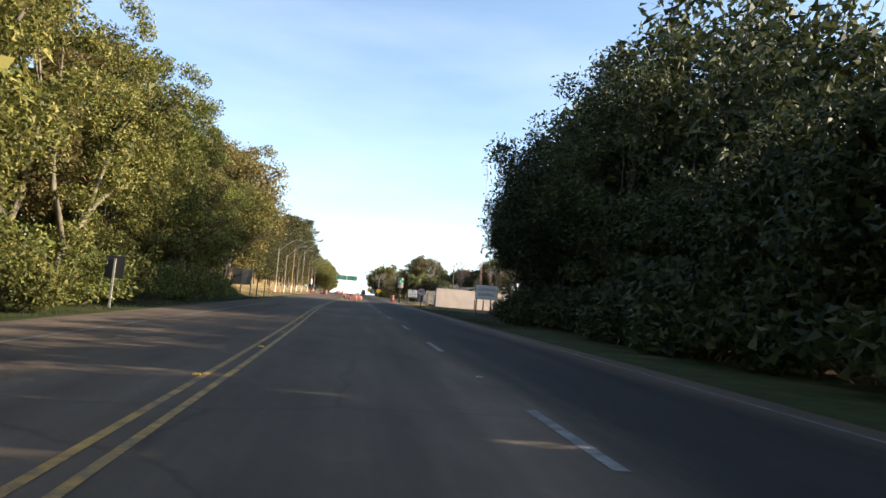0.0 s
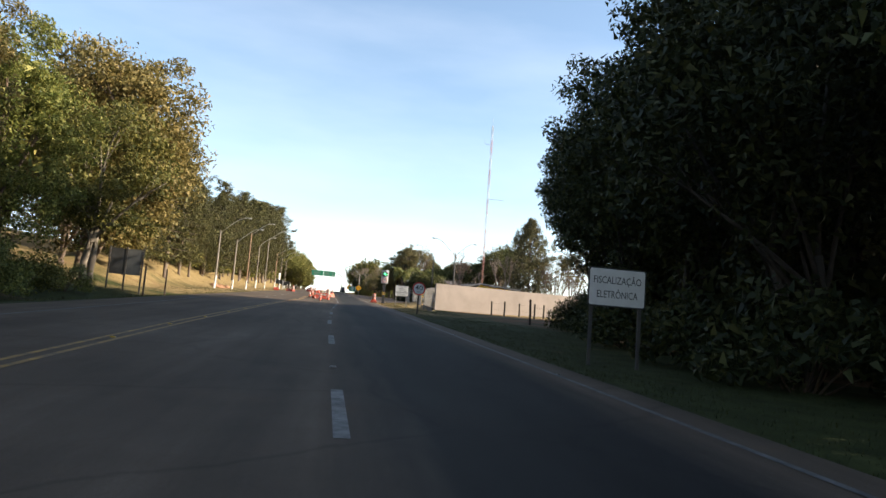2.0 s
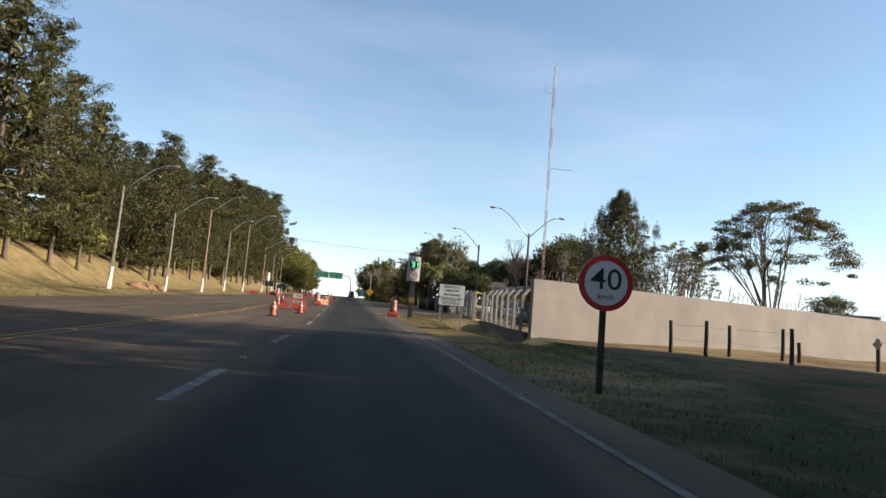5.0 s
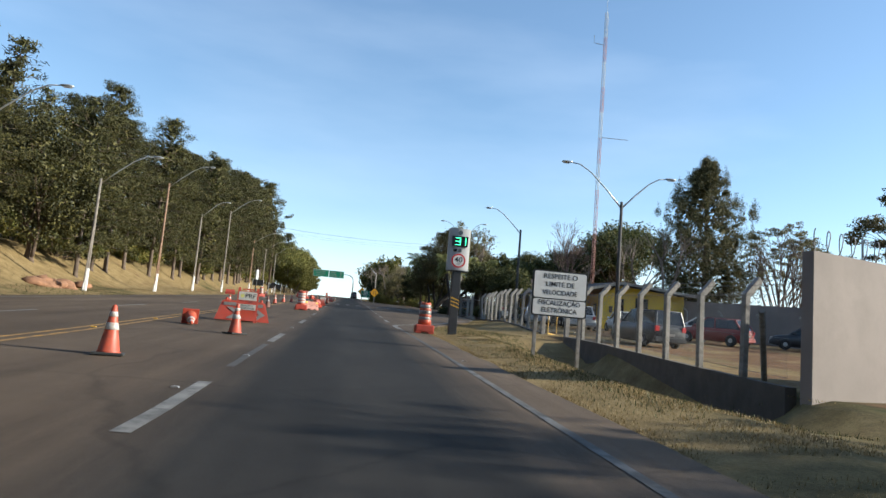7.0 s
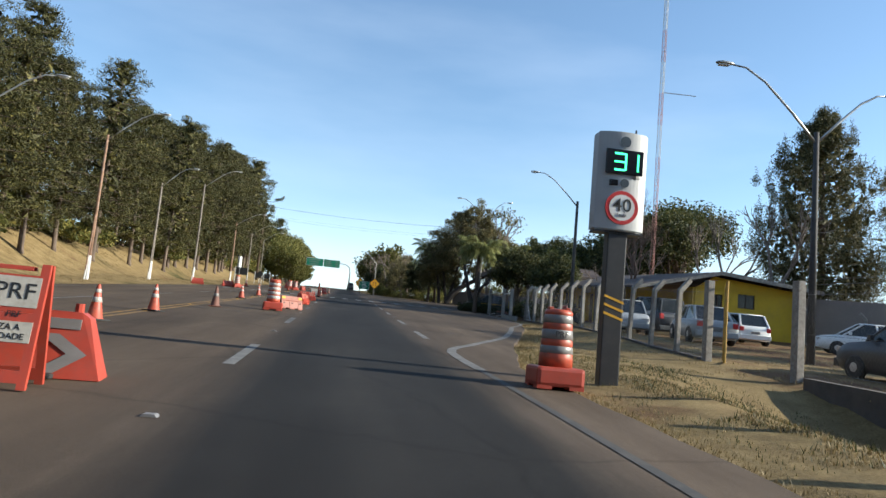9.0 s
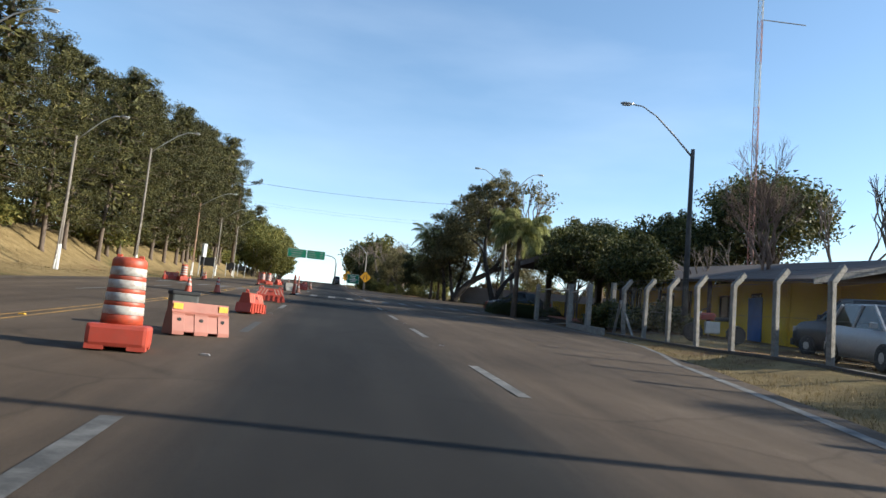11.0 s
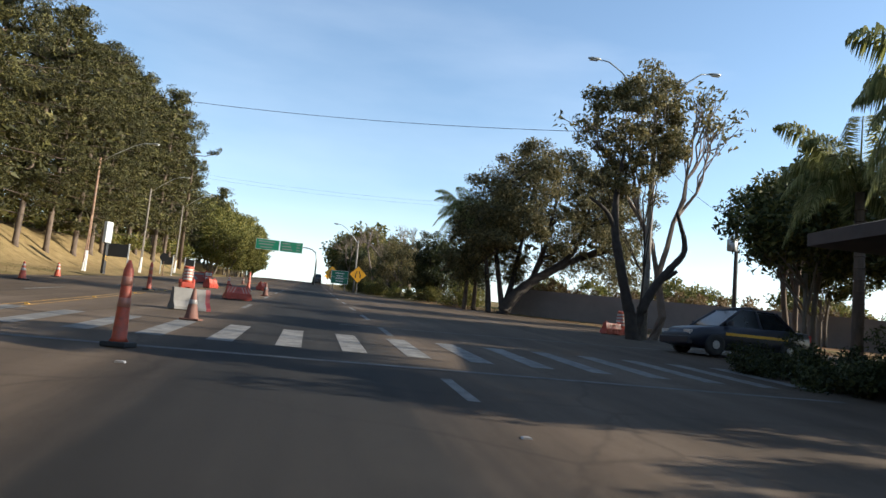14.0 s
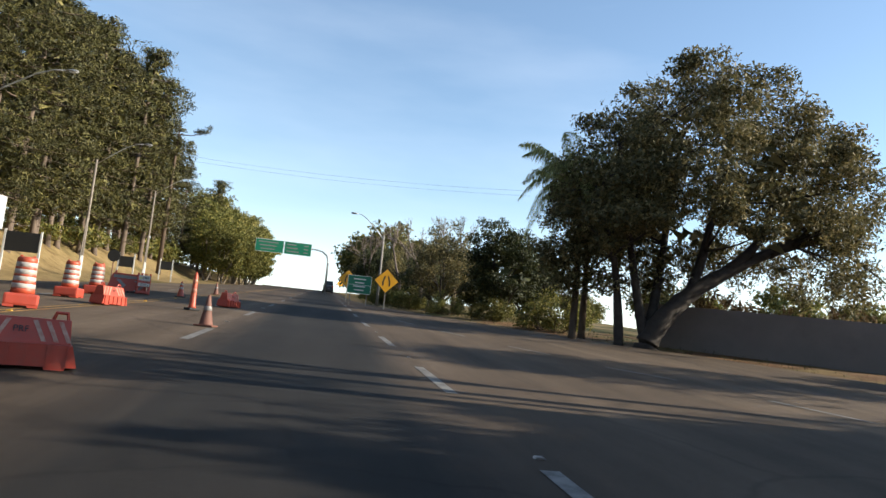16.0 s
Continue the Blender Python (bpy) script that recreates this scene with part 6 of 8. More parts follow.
def board_sign(m, label, w, h, z, rows, split=None, posts=(-0.4, 0.4), post_mat=None, border=True, sunk=0.3):
    """A white board on two posts; rows: (text, size, height over its middle, width)."""
    root = thing("road_sign", m, label, "road sign")
    for x in posts:
        part("post", boxed(x * w - 0.04, 0.03, -sunk, x * w + 0.04, 0.11, z + h / 2 - 0.1, bevel=0.006), post_mat or POST_CONCRETE, root)
    zc = z
    part("border", rounded_plate(bmesh.new(), w, h, -0.012, 0.02, 0.07, (0, zc)), SIGN_BLACK, root, "black border")
    b = 0.035
    if split is None:
        part("panel", rounded_plate(bmesh.new(), w - 2 * b, h - 2 * b, -0.018, -0.011, 0.05, (0, zc)), SIGN_WHITE, root, "white reflective panel")
    else:
        top, bot = zc + h / 2 - b, zc - h / 2 + b
        part("panel", rounded_plate(bmesh.new(), w - 2 * b, top - split - 0.015, -0.018, -0.011, 0.05, (0, (top + split + 0.015) / 2)), SIGN_WHITE, root, "white reflective panel")
        part("panel", rounded_plate(bmesh.new(), w - 2 * b, split - 0.015 - bot, -0.018, -0.011, 0.05, (0, (bot + split - 0.015) / 2)), SIGN_WHITE, root, "white reflective panel")
    for text, size, dz, tw in rows:
        lettering(text, size, SIGN_BLACK, root, (0, -0.021, zc + dz), tw)
    return root


def disc(bm, r, y0, y1, c, seg=36):
    return prism(bm, [(c[0] + r * math.cos(k * math.tau / seg), c[1] + r * math.sin(k * math.tau / seg)) for k in range(seg)], y0, y1)


def speed_sign(m, r=0.58, z=1.95):
    root = thing("speed_limit_sign", m, "round white 40 speed sign with a red rim", "road sign")
    part("post", boxed(-0.045, 0.03, -0.7, 0.045, 0.12, z + 0.3, bevel=0.008), FENCE_WOOD, root)
    part("rim", disc(bmesh.new(), r, -0.012, 0.02, (0, z)), SIGN_RED, root, "red rim")
    part("face", disc(bmesh.new(), r * 0.8, -0.018, -0.011, (0, z)), SIGN_WHITE, root, "white face")
    lettering("40", 0.5, SIGN_BLACK, root, (0, -0.022, z + 0.05), 0.53)
    lettering("km/h", 0.13, SIGN_BLACK, root, (0, -0.022, z - 0.23), 0.27)
    return root


def radar(m, back=False):
    """A speed display: curved cabinet on a flat black column."""
    root = thing("speed_display", m, "grey electronic speed display cabinet on a black column", "speed camera")
    part("column", boxed(-0.155, -0.10, -0.2, 0.155, 0.10, 2.42, bevel=0.02), BLACK_STEEL, root)
    for k in range(3):
        z = 1.0 + k * 0.13
        bm = bmesh.new()
        v = [bm.verts.new(p) for p in ((-0.158, -0.104, z + 0.09), (0.158, -0.104, z - 0.01), (0.158, -0.104, z + 0.028), (-0.158, -0.104, z + 0.128))]
        bm.faces.new(v)
        part("stripe", bm, YELLOW_PLATE, root, "yellow warning stripe")
    pts = []
    w = 0.40
    for k in range(13):
        x = -w + 2 * w * k / 12
        pts.append((x, -0.09 - 0.10 * (1 - (x / w) ** 2)))
    pts += [(w, 0.14), (-w, 0.14)]
    bm = bmesh.new()
    lo = [bm.verts.new((x, y, 2.38)) for x, y in pts]
    hi = [bm.verts.new((x, y, 3.96)) for x, y in pts]
    bm.faces.new(lo)
    bm.faces.new(hi[::-1])
    for i in range(len(pts)):
        j = (i + 1) % len(pts)
        bm.faces.new((lo[i], lo[j], hi[j], hi[i]))
    bmesh.ops.recalc_face_normals(bm, faces=bm.faces)
    bmesh.ops.bevel(bm, geom=[e for e in bm.edges if abs(e.verts[0].co.z - e.verts[1].co.z) < 0.01], offset=0.02, segments=2, affect="EDGES")
    # The back cabinet gets a paler grey: its sunlit side is put into the colour.
    part("cabinet", bm, CABINET_GREY if not back else surface("pale_grey_enamel", (0.46, 0.46, 0.45), 0.4, vary=0.05, scale=3), root)
    part("underside", boxed(-0.39, -0.12, 2.345, 0.39, 0.13, 2.378), BLACK_STEEL, root)
    if back:
        return root
    part("antenna", tubed([(0.26, 0.05, 3.95), (0.26, 0.05, 4.08)], 0.015, 6), BLACK_STEEL, root)
    part("display", boxed(-0.30, -0.215, 3.27, 0.30, -0.17, 3.66, bevel=0.008), BLACK_GLASS, root, "black display window")

    def seg(x0, x1, z0, z1):
        part("led_segment", boxed(x0, -0.220, z0, x1, -0.2155, z1), LED, root, "lit green segment")

    for z in (3.33, 3.46, 3.59):
        seg(-0.17, 0.0, z - 0.014, z + 0.014)
    seg(0.0, 0.028, 3.33, 3.46)
    seg(0.0, 0.028, 3.46, 3.60)
    seg(0.20, 0.228, 3.33, 3.46)
    seg(0.20, 0.228, 3.462, 3.60)
    lettering("km/h", 0.07, SIGN_BLACK, root, (0.2, -0.172, 3.235))
    for x, z, r in ((0.0, 3.79, 0.10), (0.02, 3.13, 0.08)):
        part("lens_ring", disc(bmesh.new(), r, -0.198, -0.18, (x, z), 28), GALV, root)
        part("lens", disc(bmesh.new(), r * 0.88, -0.204, -0.196, (x, z), 28), surface("smoked_lens", (0.075, 0.09, 0.105), 0.15, bump=0), root, "smoked round lens")
    part("lens", boxed(-0.22, -0.190, 3.08, -0.08, -0.16, 3.18, bevel=0.012), BLACK_GLASS, root)
    part("rim", disc(bmesh.new(), 0.265, -0.196, -0.172, (0, 2.74)), SIGN_RED, root, "red rim")
    part("face", disc(bmesh.new(), 0.205, -0.201, -0.194, (0, 2.74)), SIGN_WHITE, root)
    lettering("40", 0.29, SIGN_BLACK, root, (0, -0.205, 2.77), 0.30)
    lettering("km/h", 0.08, SIGN_BLACK, root, (0, -0.205, 2.62), 0.15)
    return root


def diamond_sign(m):
    root = thing("warning_sign", m, "yellow diamond warning sign for a narrowing road", "road sign")
    part("post", boxed(-0.04, 0.03, -0.3, 0.04, 0.1, 2.2, bevel=0.006), POST_CONCRETE, root)
    s, z = 0.84, 1.95
    part("border", prism(bmesh.new(), [(0, z - s), (s, z), (0, z + s), (-s, z)], -0.012, 0.02), SIGN_BLACK, root, "black border")
    s = 0.79
    part("panel", prism(bmesh.new(), [(0, z - s), (s, z), (0, z + s), (-s, z)], -0.018, -0.011), SIGN_YELLOW, root, "yellow panel")
    for sg in (-1, 1):
        part("symbol_bar", prism(bmesh.new(), [(sg * 0.17, z - 0.34), (sg * 0.27, z - 0.34), (sg * 0.27, z - 0.05), (sg * 0.15, z + 0.32), (sg * 0.06, z + 0.32), (sg * 0.17, z - 0.05)], -0.022, -0.017), SIGN_BLACK, root, "black bar of the symbol")
    return root


def green_sign(m, label, w, h, z, rows, posts=(-0.35, 0.35)):
    root = thing("direction_sign", m, label, "road sign")
    for x in posts:
        part("post", boxed(x * w - 0.04, 0.03, -0.3, x * w + 0.04, 0.1, z, bevel=0.006), POST_CONCRETE, root)
    part("border", rounded_plate(bmesh.new(), w, h, -0.012, 0.02, 0.06, (0, z)), SIGN_WHITE, root, "white border")
    part("panel", rounded_plate(bmesh.new(), w - 0.07, h * 0.52 - 0.05, -0.018, -0.011, 0.05, (0, z + h * 0.24 - 0.01)), SIGN_GREEN, root, "green panel")
    part("panel", rounded_plate(bmesh.new(), w - 0.07, h * 0.48 - 0.05, -0.018, -0.011, 0.05, (0, z - h * 0.26 + 0.01)), SIGN_GREEN, root, "green panel")
    for k in range(rows):
        zz = z + h * (0.30 - 0.6 * k / max(1, rows - 1))
        ww = w * (0.26, 0.20, 0.25, 0.20)[k % 4]
        part("text_bar", boxed(-ww, -0.022, zz - h * 0.032, ww, -0.017, zz + h * 0.032), SIGN_WHITE, root, "white line of small writing")
    return root


def gantry(m):
    root = thing("gantry_sign", m, "green overhead direction sign on a curved steel arm", "road sign")
    part("pole", tubed([(5.6, 0, -0.3), (5.6, 0, 4.6), (5.35, 0, 5.6), (4.6, 0, 6.15), (3.6, 0, 6.3), (-5.0, 0, 6.35)], [0.16, 0.14, 0.13, 0.12, 0.11, 0.08], 12), GALV, root, smooth_faces=True)
    for x0, x1 in ((-5.0, -1.0), (-0.9, 3.0)):
        part("border", boxed(x0, -0.16, 5.15, x1, -0.10, 7.0), SIGN_WHITE, root, "white border")
        part("panel", boxed(x0 + 0.06, -0.175, 5.21, x1 - 0.06, -0.155, 6.94), SIGN_GREEN, root, "green panel")
        for k in range(3):
            for a, b in ((0.08, 0.55 - 0.06 * k), (0.72, 0.88)) if x0 > -2 else ((0.2 - 0.05 * k, 0.7 + 0.05 * k),):
                part("text_bar", boxed(x0 + (x1 - x0) * a, -0.185, 5.50 + 0.5 * k, x0 + (x1 - x0) * b, -0.176, 5.66 + 0.5 * k), REFLECT_GREY, root, "white line of writing")
    return root


# ---- placing the road furniture ----
for x, y in ((0.82, 100.1), (1.53, 106.4), (-0.79, 119.8), (-0.89, 124.4)):
    cone(on_road(x, y, R.uniform(0, 90)), "orange traffic cone with white reflective bands on the asphalt")
for x, y in ((-1.14, 141.6), (-1.22, 149.2), (-0.98, 154.3), (-1.6, 207.0), (-6.28, 182.4), (-7.2, 189)):
    cone(on_road(x, y, R.uniform(0, 90)), "orange traffic cone with white reflective bands on the asphalt")
dirty = surface("dirty_brown_plastic", (0.14, 0.055, 0.036), 0.7, vary=0.2, scale=4, dirt=(0.09, 0.06, 0.05), dirt_amount=0.6)
for x, y in ((-0.37, 130.0), (1.74, 169.5), (1.96, 190.8), (-1.46, 216.4)):
    cone(on_road(x, y, R.uniform(0, 90)), "dirty brown traffic cone with one pale band", dirty)
for x, y in ((1.77, 163.5), (-2.1, 183.6), (0.6, 197.0)):
    delineator(on_road(x, y, R.uniform(0, 90)))
fallen = cone(on_road(0.0, 108.6), "fallen orange traffic cone lying on the asphalt", base=ORANGE_RED)
fallen.matrix_basis = on_road(0.0, 109.0, 16, 0.19) @ pose(0, 0, 0, 106)
barrel(on_road(6.68, 115.2, 0), "orange barrel with grey bands on a square base", True, True)
for x, y, r in ((1.33, 131.4, 8), (-1.9, 191.2, 20), (-3.4, 201.4, 0), (-5.6, 171.0, 30)):
    barrel(on_road(x, y, r), "orange and white banded barrel on a square base")
plastic_jersey(on_road(1.74, 134.0, 34) @ Matrix.Diagonal((0.82, 0.9, 0.8, 1)), "sun-bleached pink plastic jersey barrier with yellow reflectors")
crate = thing("plastic_crate", on_road(1.36, 134.75, 24), "dark grey plastic crate standing behind the barrier", "crate")
part("body", boxed(-0.21, -0.15, 0.0, 0.21, 0.15, 0.60, bevel=0.03), surface("dark_grey_plastic", (0.05, 0.052, 0.048), 0.6, vary=0.2, scale=5, dirt=(0.09, 0.08, 0.065)), crate)
part("rim", boxed(-0.225, -0.165, 0.56, 0.225, 0.165, 0.625, bevel=0.02), RUBBER, crate)
ribbed_barrier(on_road(1.78, 141.35, 74), "orange plastic barrier standing end-on to the traffic")
ribbed_barrier(on_road(1.55, 150.2, 6), "orange plastic barrier with white stripes and grips")
ribbed_barrier(on_road(1.4, 182.5, 20), "orange plastic barrier with white stripes and grips")
ribbed_barrier(on_road(1.1, 201.5, 70), "orange plastic barrier with white stripes and grips")
ribbed_barrier(on_road(-1.3, 195.4, 70), "orange plastic barrier standing end-on to the traffic")
ribbed_barrier(on_road(-6.4, 171.2, 20), "orange plastic barrier at the far edge of the road")
ribbed_barrier(on_road(-8.6, 169.2, 10), "orange plastic barrier on the verge", False, False)
ribbed_barrier(on_road(17.6, 184.2, 20, 0.0), "orange plastic barrier with white stripes beside the tree")
barrel(on_road(18.3, 184.8, 0), "orange and white banded barrel on a square base")
concrete_jersey(on_road(1.08, 173.05, -62) @ Matrix.Diagonal((1, 1, 0.84, 1)), "short grey concrete jersey barrier with a red end")
frame_sign(on_road(0.98, 112.0, 4) @ Matrix.Diagonal((0.84, 0.84, 0.84, 1)))
chevron_barrier(on_road(0.78, 112.7, 6) @ Matrix.Diagonal((1.04, 1.0, 0.8, 1)))
chevron_barrier(on_road(-3.6, 206.3, 10))
copy_thing([o for o in scene.objects if o.name == "sandwich_board"][0], on_road(-2.9, 205.9, 20) @ Matrix.Diagonal((0.84, 0.84, 0.84, 1)))
barrel(on_road(-3.0, 197.5, 0), "orange and white banded barrel on a square base")
for y, ph, up_, reach in ((121.8, 6.8, 2.1, 3.0), (137.2, 6.9, 2.1, 3.0), (153.6, 9.0, 2.1, 3.1), (168.2, 7.8, 1.8, 2.3), (185.4, 10.2, 2.1, 3.2), (210.5, 8.2, 1.8, 3.5), (228, 8.0, 1.8, 3.0), (246, 8.0, 1.8, 3.0)):
    rust = ph == 9.0
    lamp_post(on(-12.3 + bend(y), y, R.uniform(-4, 4)), "rusty brown street lamp post with white base on the verge" if rust else "grey concrete street lamp post with white painted base", ph, ((1, reach, up_),),
              RUST_POLE if rust or ph == 8.2 else LAMP_CONCRETE, 1.5, 0.10, "street lamps along the bank", twin=True)
lamp_post(on(17.58, 125.5, -3), "dark double-armed street lamp inside the compound", 6.75, ((-1, 2.75, 2.15), (1, 2.3, 1.75)), DARK_POLE, 0, 0.10, "street lamps of the post")
lamp_post(on(18.0, 150.1, -8), "dark street lamp with one arm and a floodlight", 7.4, ((-1, 2.6, 2.0),), DARK_POLE, 0, 0.11, "street lamps of the post")
lamp_post(on(17.9, 181.7, -4), "tall concrete double-armed street lamp behind the forked tree", 9.6, ((-1, 2.6, 2.2), (1, 2.3, 2.2)), POST_CONCRETE, 0, 0.13, "street lamps of the post")
for x, y in ((8.9, 235.5),):
    lamp_post(on(x, y, 0), "grey street lamp with a curved arm over the road", 5.6, ((-1, 2.4, 1.9),), POST_CONCRETE, 0, 0.10, "street lamps of the post")
radar(on(7.84, 116.3, 0))
radar(on(-11.4, 212, 72), True)
board_sign(on_road(9.12, 107.1, 0), "white speed enforcement sign on two concrete posts", 1.40, 1.14, 1.60, (("RESPEITE O", 0.17, 0.42, 0.86), ("LIMITE DE", 0.17, 0.225, 0.72), ("VELOCIDADE", 0.17, 0.02, 0.88), ("FISCALIZAÇÃO", 0.17, -0.235, 1.06), ("ELETRÔNICA", 0.17, -0.42, 0.90)), 1.60 - 0.135, (-0.40, 0.40), sunk=0.7)
board_sign(on_road(9.05, 48.0, 0), "white electronic enforcement sign on two posts by the wood", 1.53, 0.99, 1.89, (("FISCALIZAÇÃO", 0.26, 0.17, 1.26), ("ELETRÔNICA", 0.26, -0.19, 1.08)), None, (-0.42, 0.42), DARK_POLE, sunk=0.7)
speed_sign(on_road(7.9, 81.2, 0), 0.46, 1.75)
first_diamond = diamond_sign(on(8.45, 223.0, 0))
copy_thing(first_diamond, on_road(6.4, 238.5, 0))
copy_thing(first_diamond, on_road(7.9, 330.0, 25))
green_sign(on(6.95, 228.5, 0), "green direction sign of two panels on short posts", 1.75, 1.35, 1.55, 4)
gantry(pose(-0.95, 282, rise(282), 0, 0, 4))
dark_board = thing("road_sign", on(-11.6, 216, 0), "dark back of a road sign on two white posts", "road sign")
for x in (-0.9, 0.9):
    part("post", boxed(x - 0.05, -0.05, -0.3, x + 0.05, 0.05, 2.5, bevel=0.008), WHITEWASH, dark_board, "white post")
part("panel", boxed(-0.84, -0.03, 1.35, 0.84, 0.0, 2.4), SIGN_BLACK, dark_board)
for x, y in ((-11.4, 236), (-11.6, 252)):
    db_ = thing("road_sign", on(x + bend(y), y, 0), "dark back of a small sign on white posts", "road sign")
    for s in (-0.6, 0.6):
        part("post", boxed(s - 0.05, -0.05, -0.3, s + 0.05, 0.05, 2.2, bevel=0.008), WHITEWASH, db_, "white post")
    part("panel", boxed(-0.54, -0.03, 1.1, 0.54, 0.0, 1.95), SIGN_BLACK, db_)
rs = thing("road_sign", on(-10.2, 228, 0), "dark back of a round sign on one post", "road sign")
part("post", boxed(-0.04, 0.02, -0.3, 0.04, 0.1, 2.2), RUST_POLE, rs)
part("panel", disc(bmesh.new(), 0.42, -0.02, 0.015, (0, 1.95)), SIGN_BLACK, rs)
back_sign = thing("road_sign", on(-9.0, 29, 0), "small dark back of a road sign on one post", "road sign")
part("post", boxed(-0.035, -0.035, -0.3, 0.035, 0.035, 1.9), POST_CONCRETE, back_sign)
part("panel", boxed(-0.36, 0.036, 1.15, 0.36, 0.055, 2.0, bevel=0.004), SIGN_BLACK, back_sign)
bill = thing("notice_board", on(-12.0, 82.0, 6), "dark grey notice board of two panels under the trees", "notice board")
for x in (-1.05, 0.0, 1.05):
    part("post", boxed(x - 0.05, -0.05, -0.3, x + 0.05, 0.05, 2.95, bevel=0.008), DARK_POLE, bill)
for x in (-0.52, 0.52):
    part("panel", boxed(x - 0.46, -0.02, 1.1, x + 0.46, 0.02, 2.85, bevel=0.004), surface("dark_grey_panel", (0.035, 0.035, 0.036) if x < 0 else (0.09, 0.09, 0.09), 0.6), bill)
for x, y in ((-9.8, 78.5), (-9.6, 83.5)):
    wp = thing("verge_post", on(x, y), "thin brown post on the verge", "post", "verge posts")
    part("shaft", boxed(-0.05, -0.05, -0.2, 0.05, 0.05, 1.9, bevel=0.01), BARK, wp)

# studs along the lane lines
sd = thing("road_stud", on_road(2.3, 97.5, 0, 0.0), "small white reflective road stud", "road stud", "road studs")
part("body", prism(bmesh.new(), [(-0.045, 0.0), (0.045, 0.0), (0.03, 0.016), (-0.03, 0.016)], -0.04, 0.04), REFLECT_GREY, sd)
for y in (12, 22.5, 42.5, 53, 63, 73.5, 82, 91, 101.5, 111.2, 121.2, 131.5, 142, 153, 162, 178, 193, 204):
    copy_thing(sd, on_road(along(DASH_L, y) - 0.02, y) @ Matrix.Diagonal((1.35, 1.35, 1.35, 1)))
for y in (136.4, 143.6, 151.2, 159.3, 180, 187.8, 195):
    copy_thing(sd, on_road(along(DASH_R, y) + 0.05, y))
for y in range(20, 116, 12):
    copy_thing(sd, on_road(6.35 if y > 40 else 6.5, y))
ys_ = thing("road_stud", on_road(-1.9, 10, 0), "small yellow reflective road stud on the centre line", "road stud", "road studs")
part("body", prism(bmesh.new(), [(-0.05, 0.0), (0.05, 0.0), (0.035, 0.018), (-0.035, 0.018)], -0.045, 0.045), YELLOW_PLATE, ys_)
for k in range(1, 40):
    y = 10 + 5 * k
    copy_thing(ys_, on_road(along(YELLOW, y), y))

# zebra crossing and its border lines
for k in range(-8, 11):
    x = 2.6 + 1.09 * k
    if -7.0 < x < 13.8:
        strip("zebra_stripe", [(x + 0.2, 165.5), (x + 0.2, 169.2)], 0.42, WHITE_LINE, road)
strip("white_line", [(-7.0, 163.7), (2.5, 163.85), (13.0, 164.1)], 0.2, FADED_LINE, road, "white stop line")
strip("white_line", [(5.0, 172.9), (7.3, 173.3), (14.0, 174.8), (19, 176)], 0.14, FADED_LINE, road, "faded white line")
for a, b in (((12.4, 184.0), (11.95, 185.9)), ((11.5, 188.3), (10.7, 190.0)), ((10.2, 192.5), (9.6, 194.4)), ((9.0, 197.5), (8.5, 199.6)), ((8.0, 203), (7.6, 205.4))):
    strip("dash", [a, b], 0.13, WHITE_LINE, road)

# ---- the compound: wall, fence, gate ----
def straight_wall(name, a, b, h, thick, material, label, lift=0.0, coping=0.0, step=4.0):
    """A wall from a to b whose foot follows the ground and whose top runs in long steps."""
    (x0, y0), (x1, y1) = a, b
    d = math.hypot(x1 - x0, y1 - y0)
    n = max(1, int(d / step))
    nx, ny = -(y1 - y0) / d * thick / 2, (x1 - x0) / d * thick / 2
    bm = bmesh.new()
    rings = []
    for k in range(n + 1):
        f = k / n
        x, y = x0 + (x1 - x0) * f, y0 + (y1 - y0) * f
        z0, z1 = ground_z(x, y) - 0.4, rise(y0) + (rise(y1) - rise(y0)) * f + h + lift * f
        rings.append([bm.verts.new(p) for p in ((x - nx, y - ny, z0), (x + nx, y + ny, z0), (x + nx, y + ny, z1), (x - nx, y - ny, z1))])
    for r0, r1 in zip(rings, rings[1:]):
        for k in range(4):
            bm.faces.new((r0[k], r0[(k + 1) % 4], r1[(k + 1) % 4], r1[k]))
    bm.faces.new(rings[0])
    bm.faces.new(rings[-1][::-1])
    bmesh.ops.recalc_face_normals(bm, faces=bm.faces)
    ob = part(name, bm, material, None, label)
    tagged(ob, label, "wall", kind="structure")
    return ob


straight_wall("wall_south", (11.9, 101.4), (50.0, 118.6), 2.62, 0.22, PLASTER, "long plastered wall of pinkish grey with stains")
straight_wall("wall_east", (50.0, 118.6), (44.0, 172.0), 2.5, 0.22, PLASTER, "rear boundary wall of the compound, dull plaster")
straight_wall("wall_rear", (31.2, 146.6), (43.5, 119.5), 3.1, 0.22, PLASTER, "stained rear wall of the yard behind the wrecks")
straight_wall("wall_north", (18.8, 205.6), (48.0, 178.5), 1.9, 0.2, PLASTER, "dark grey boundary wall in the shade", 0.25)

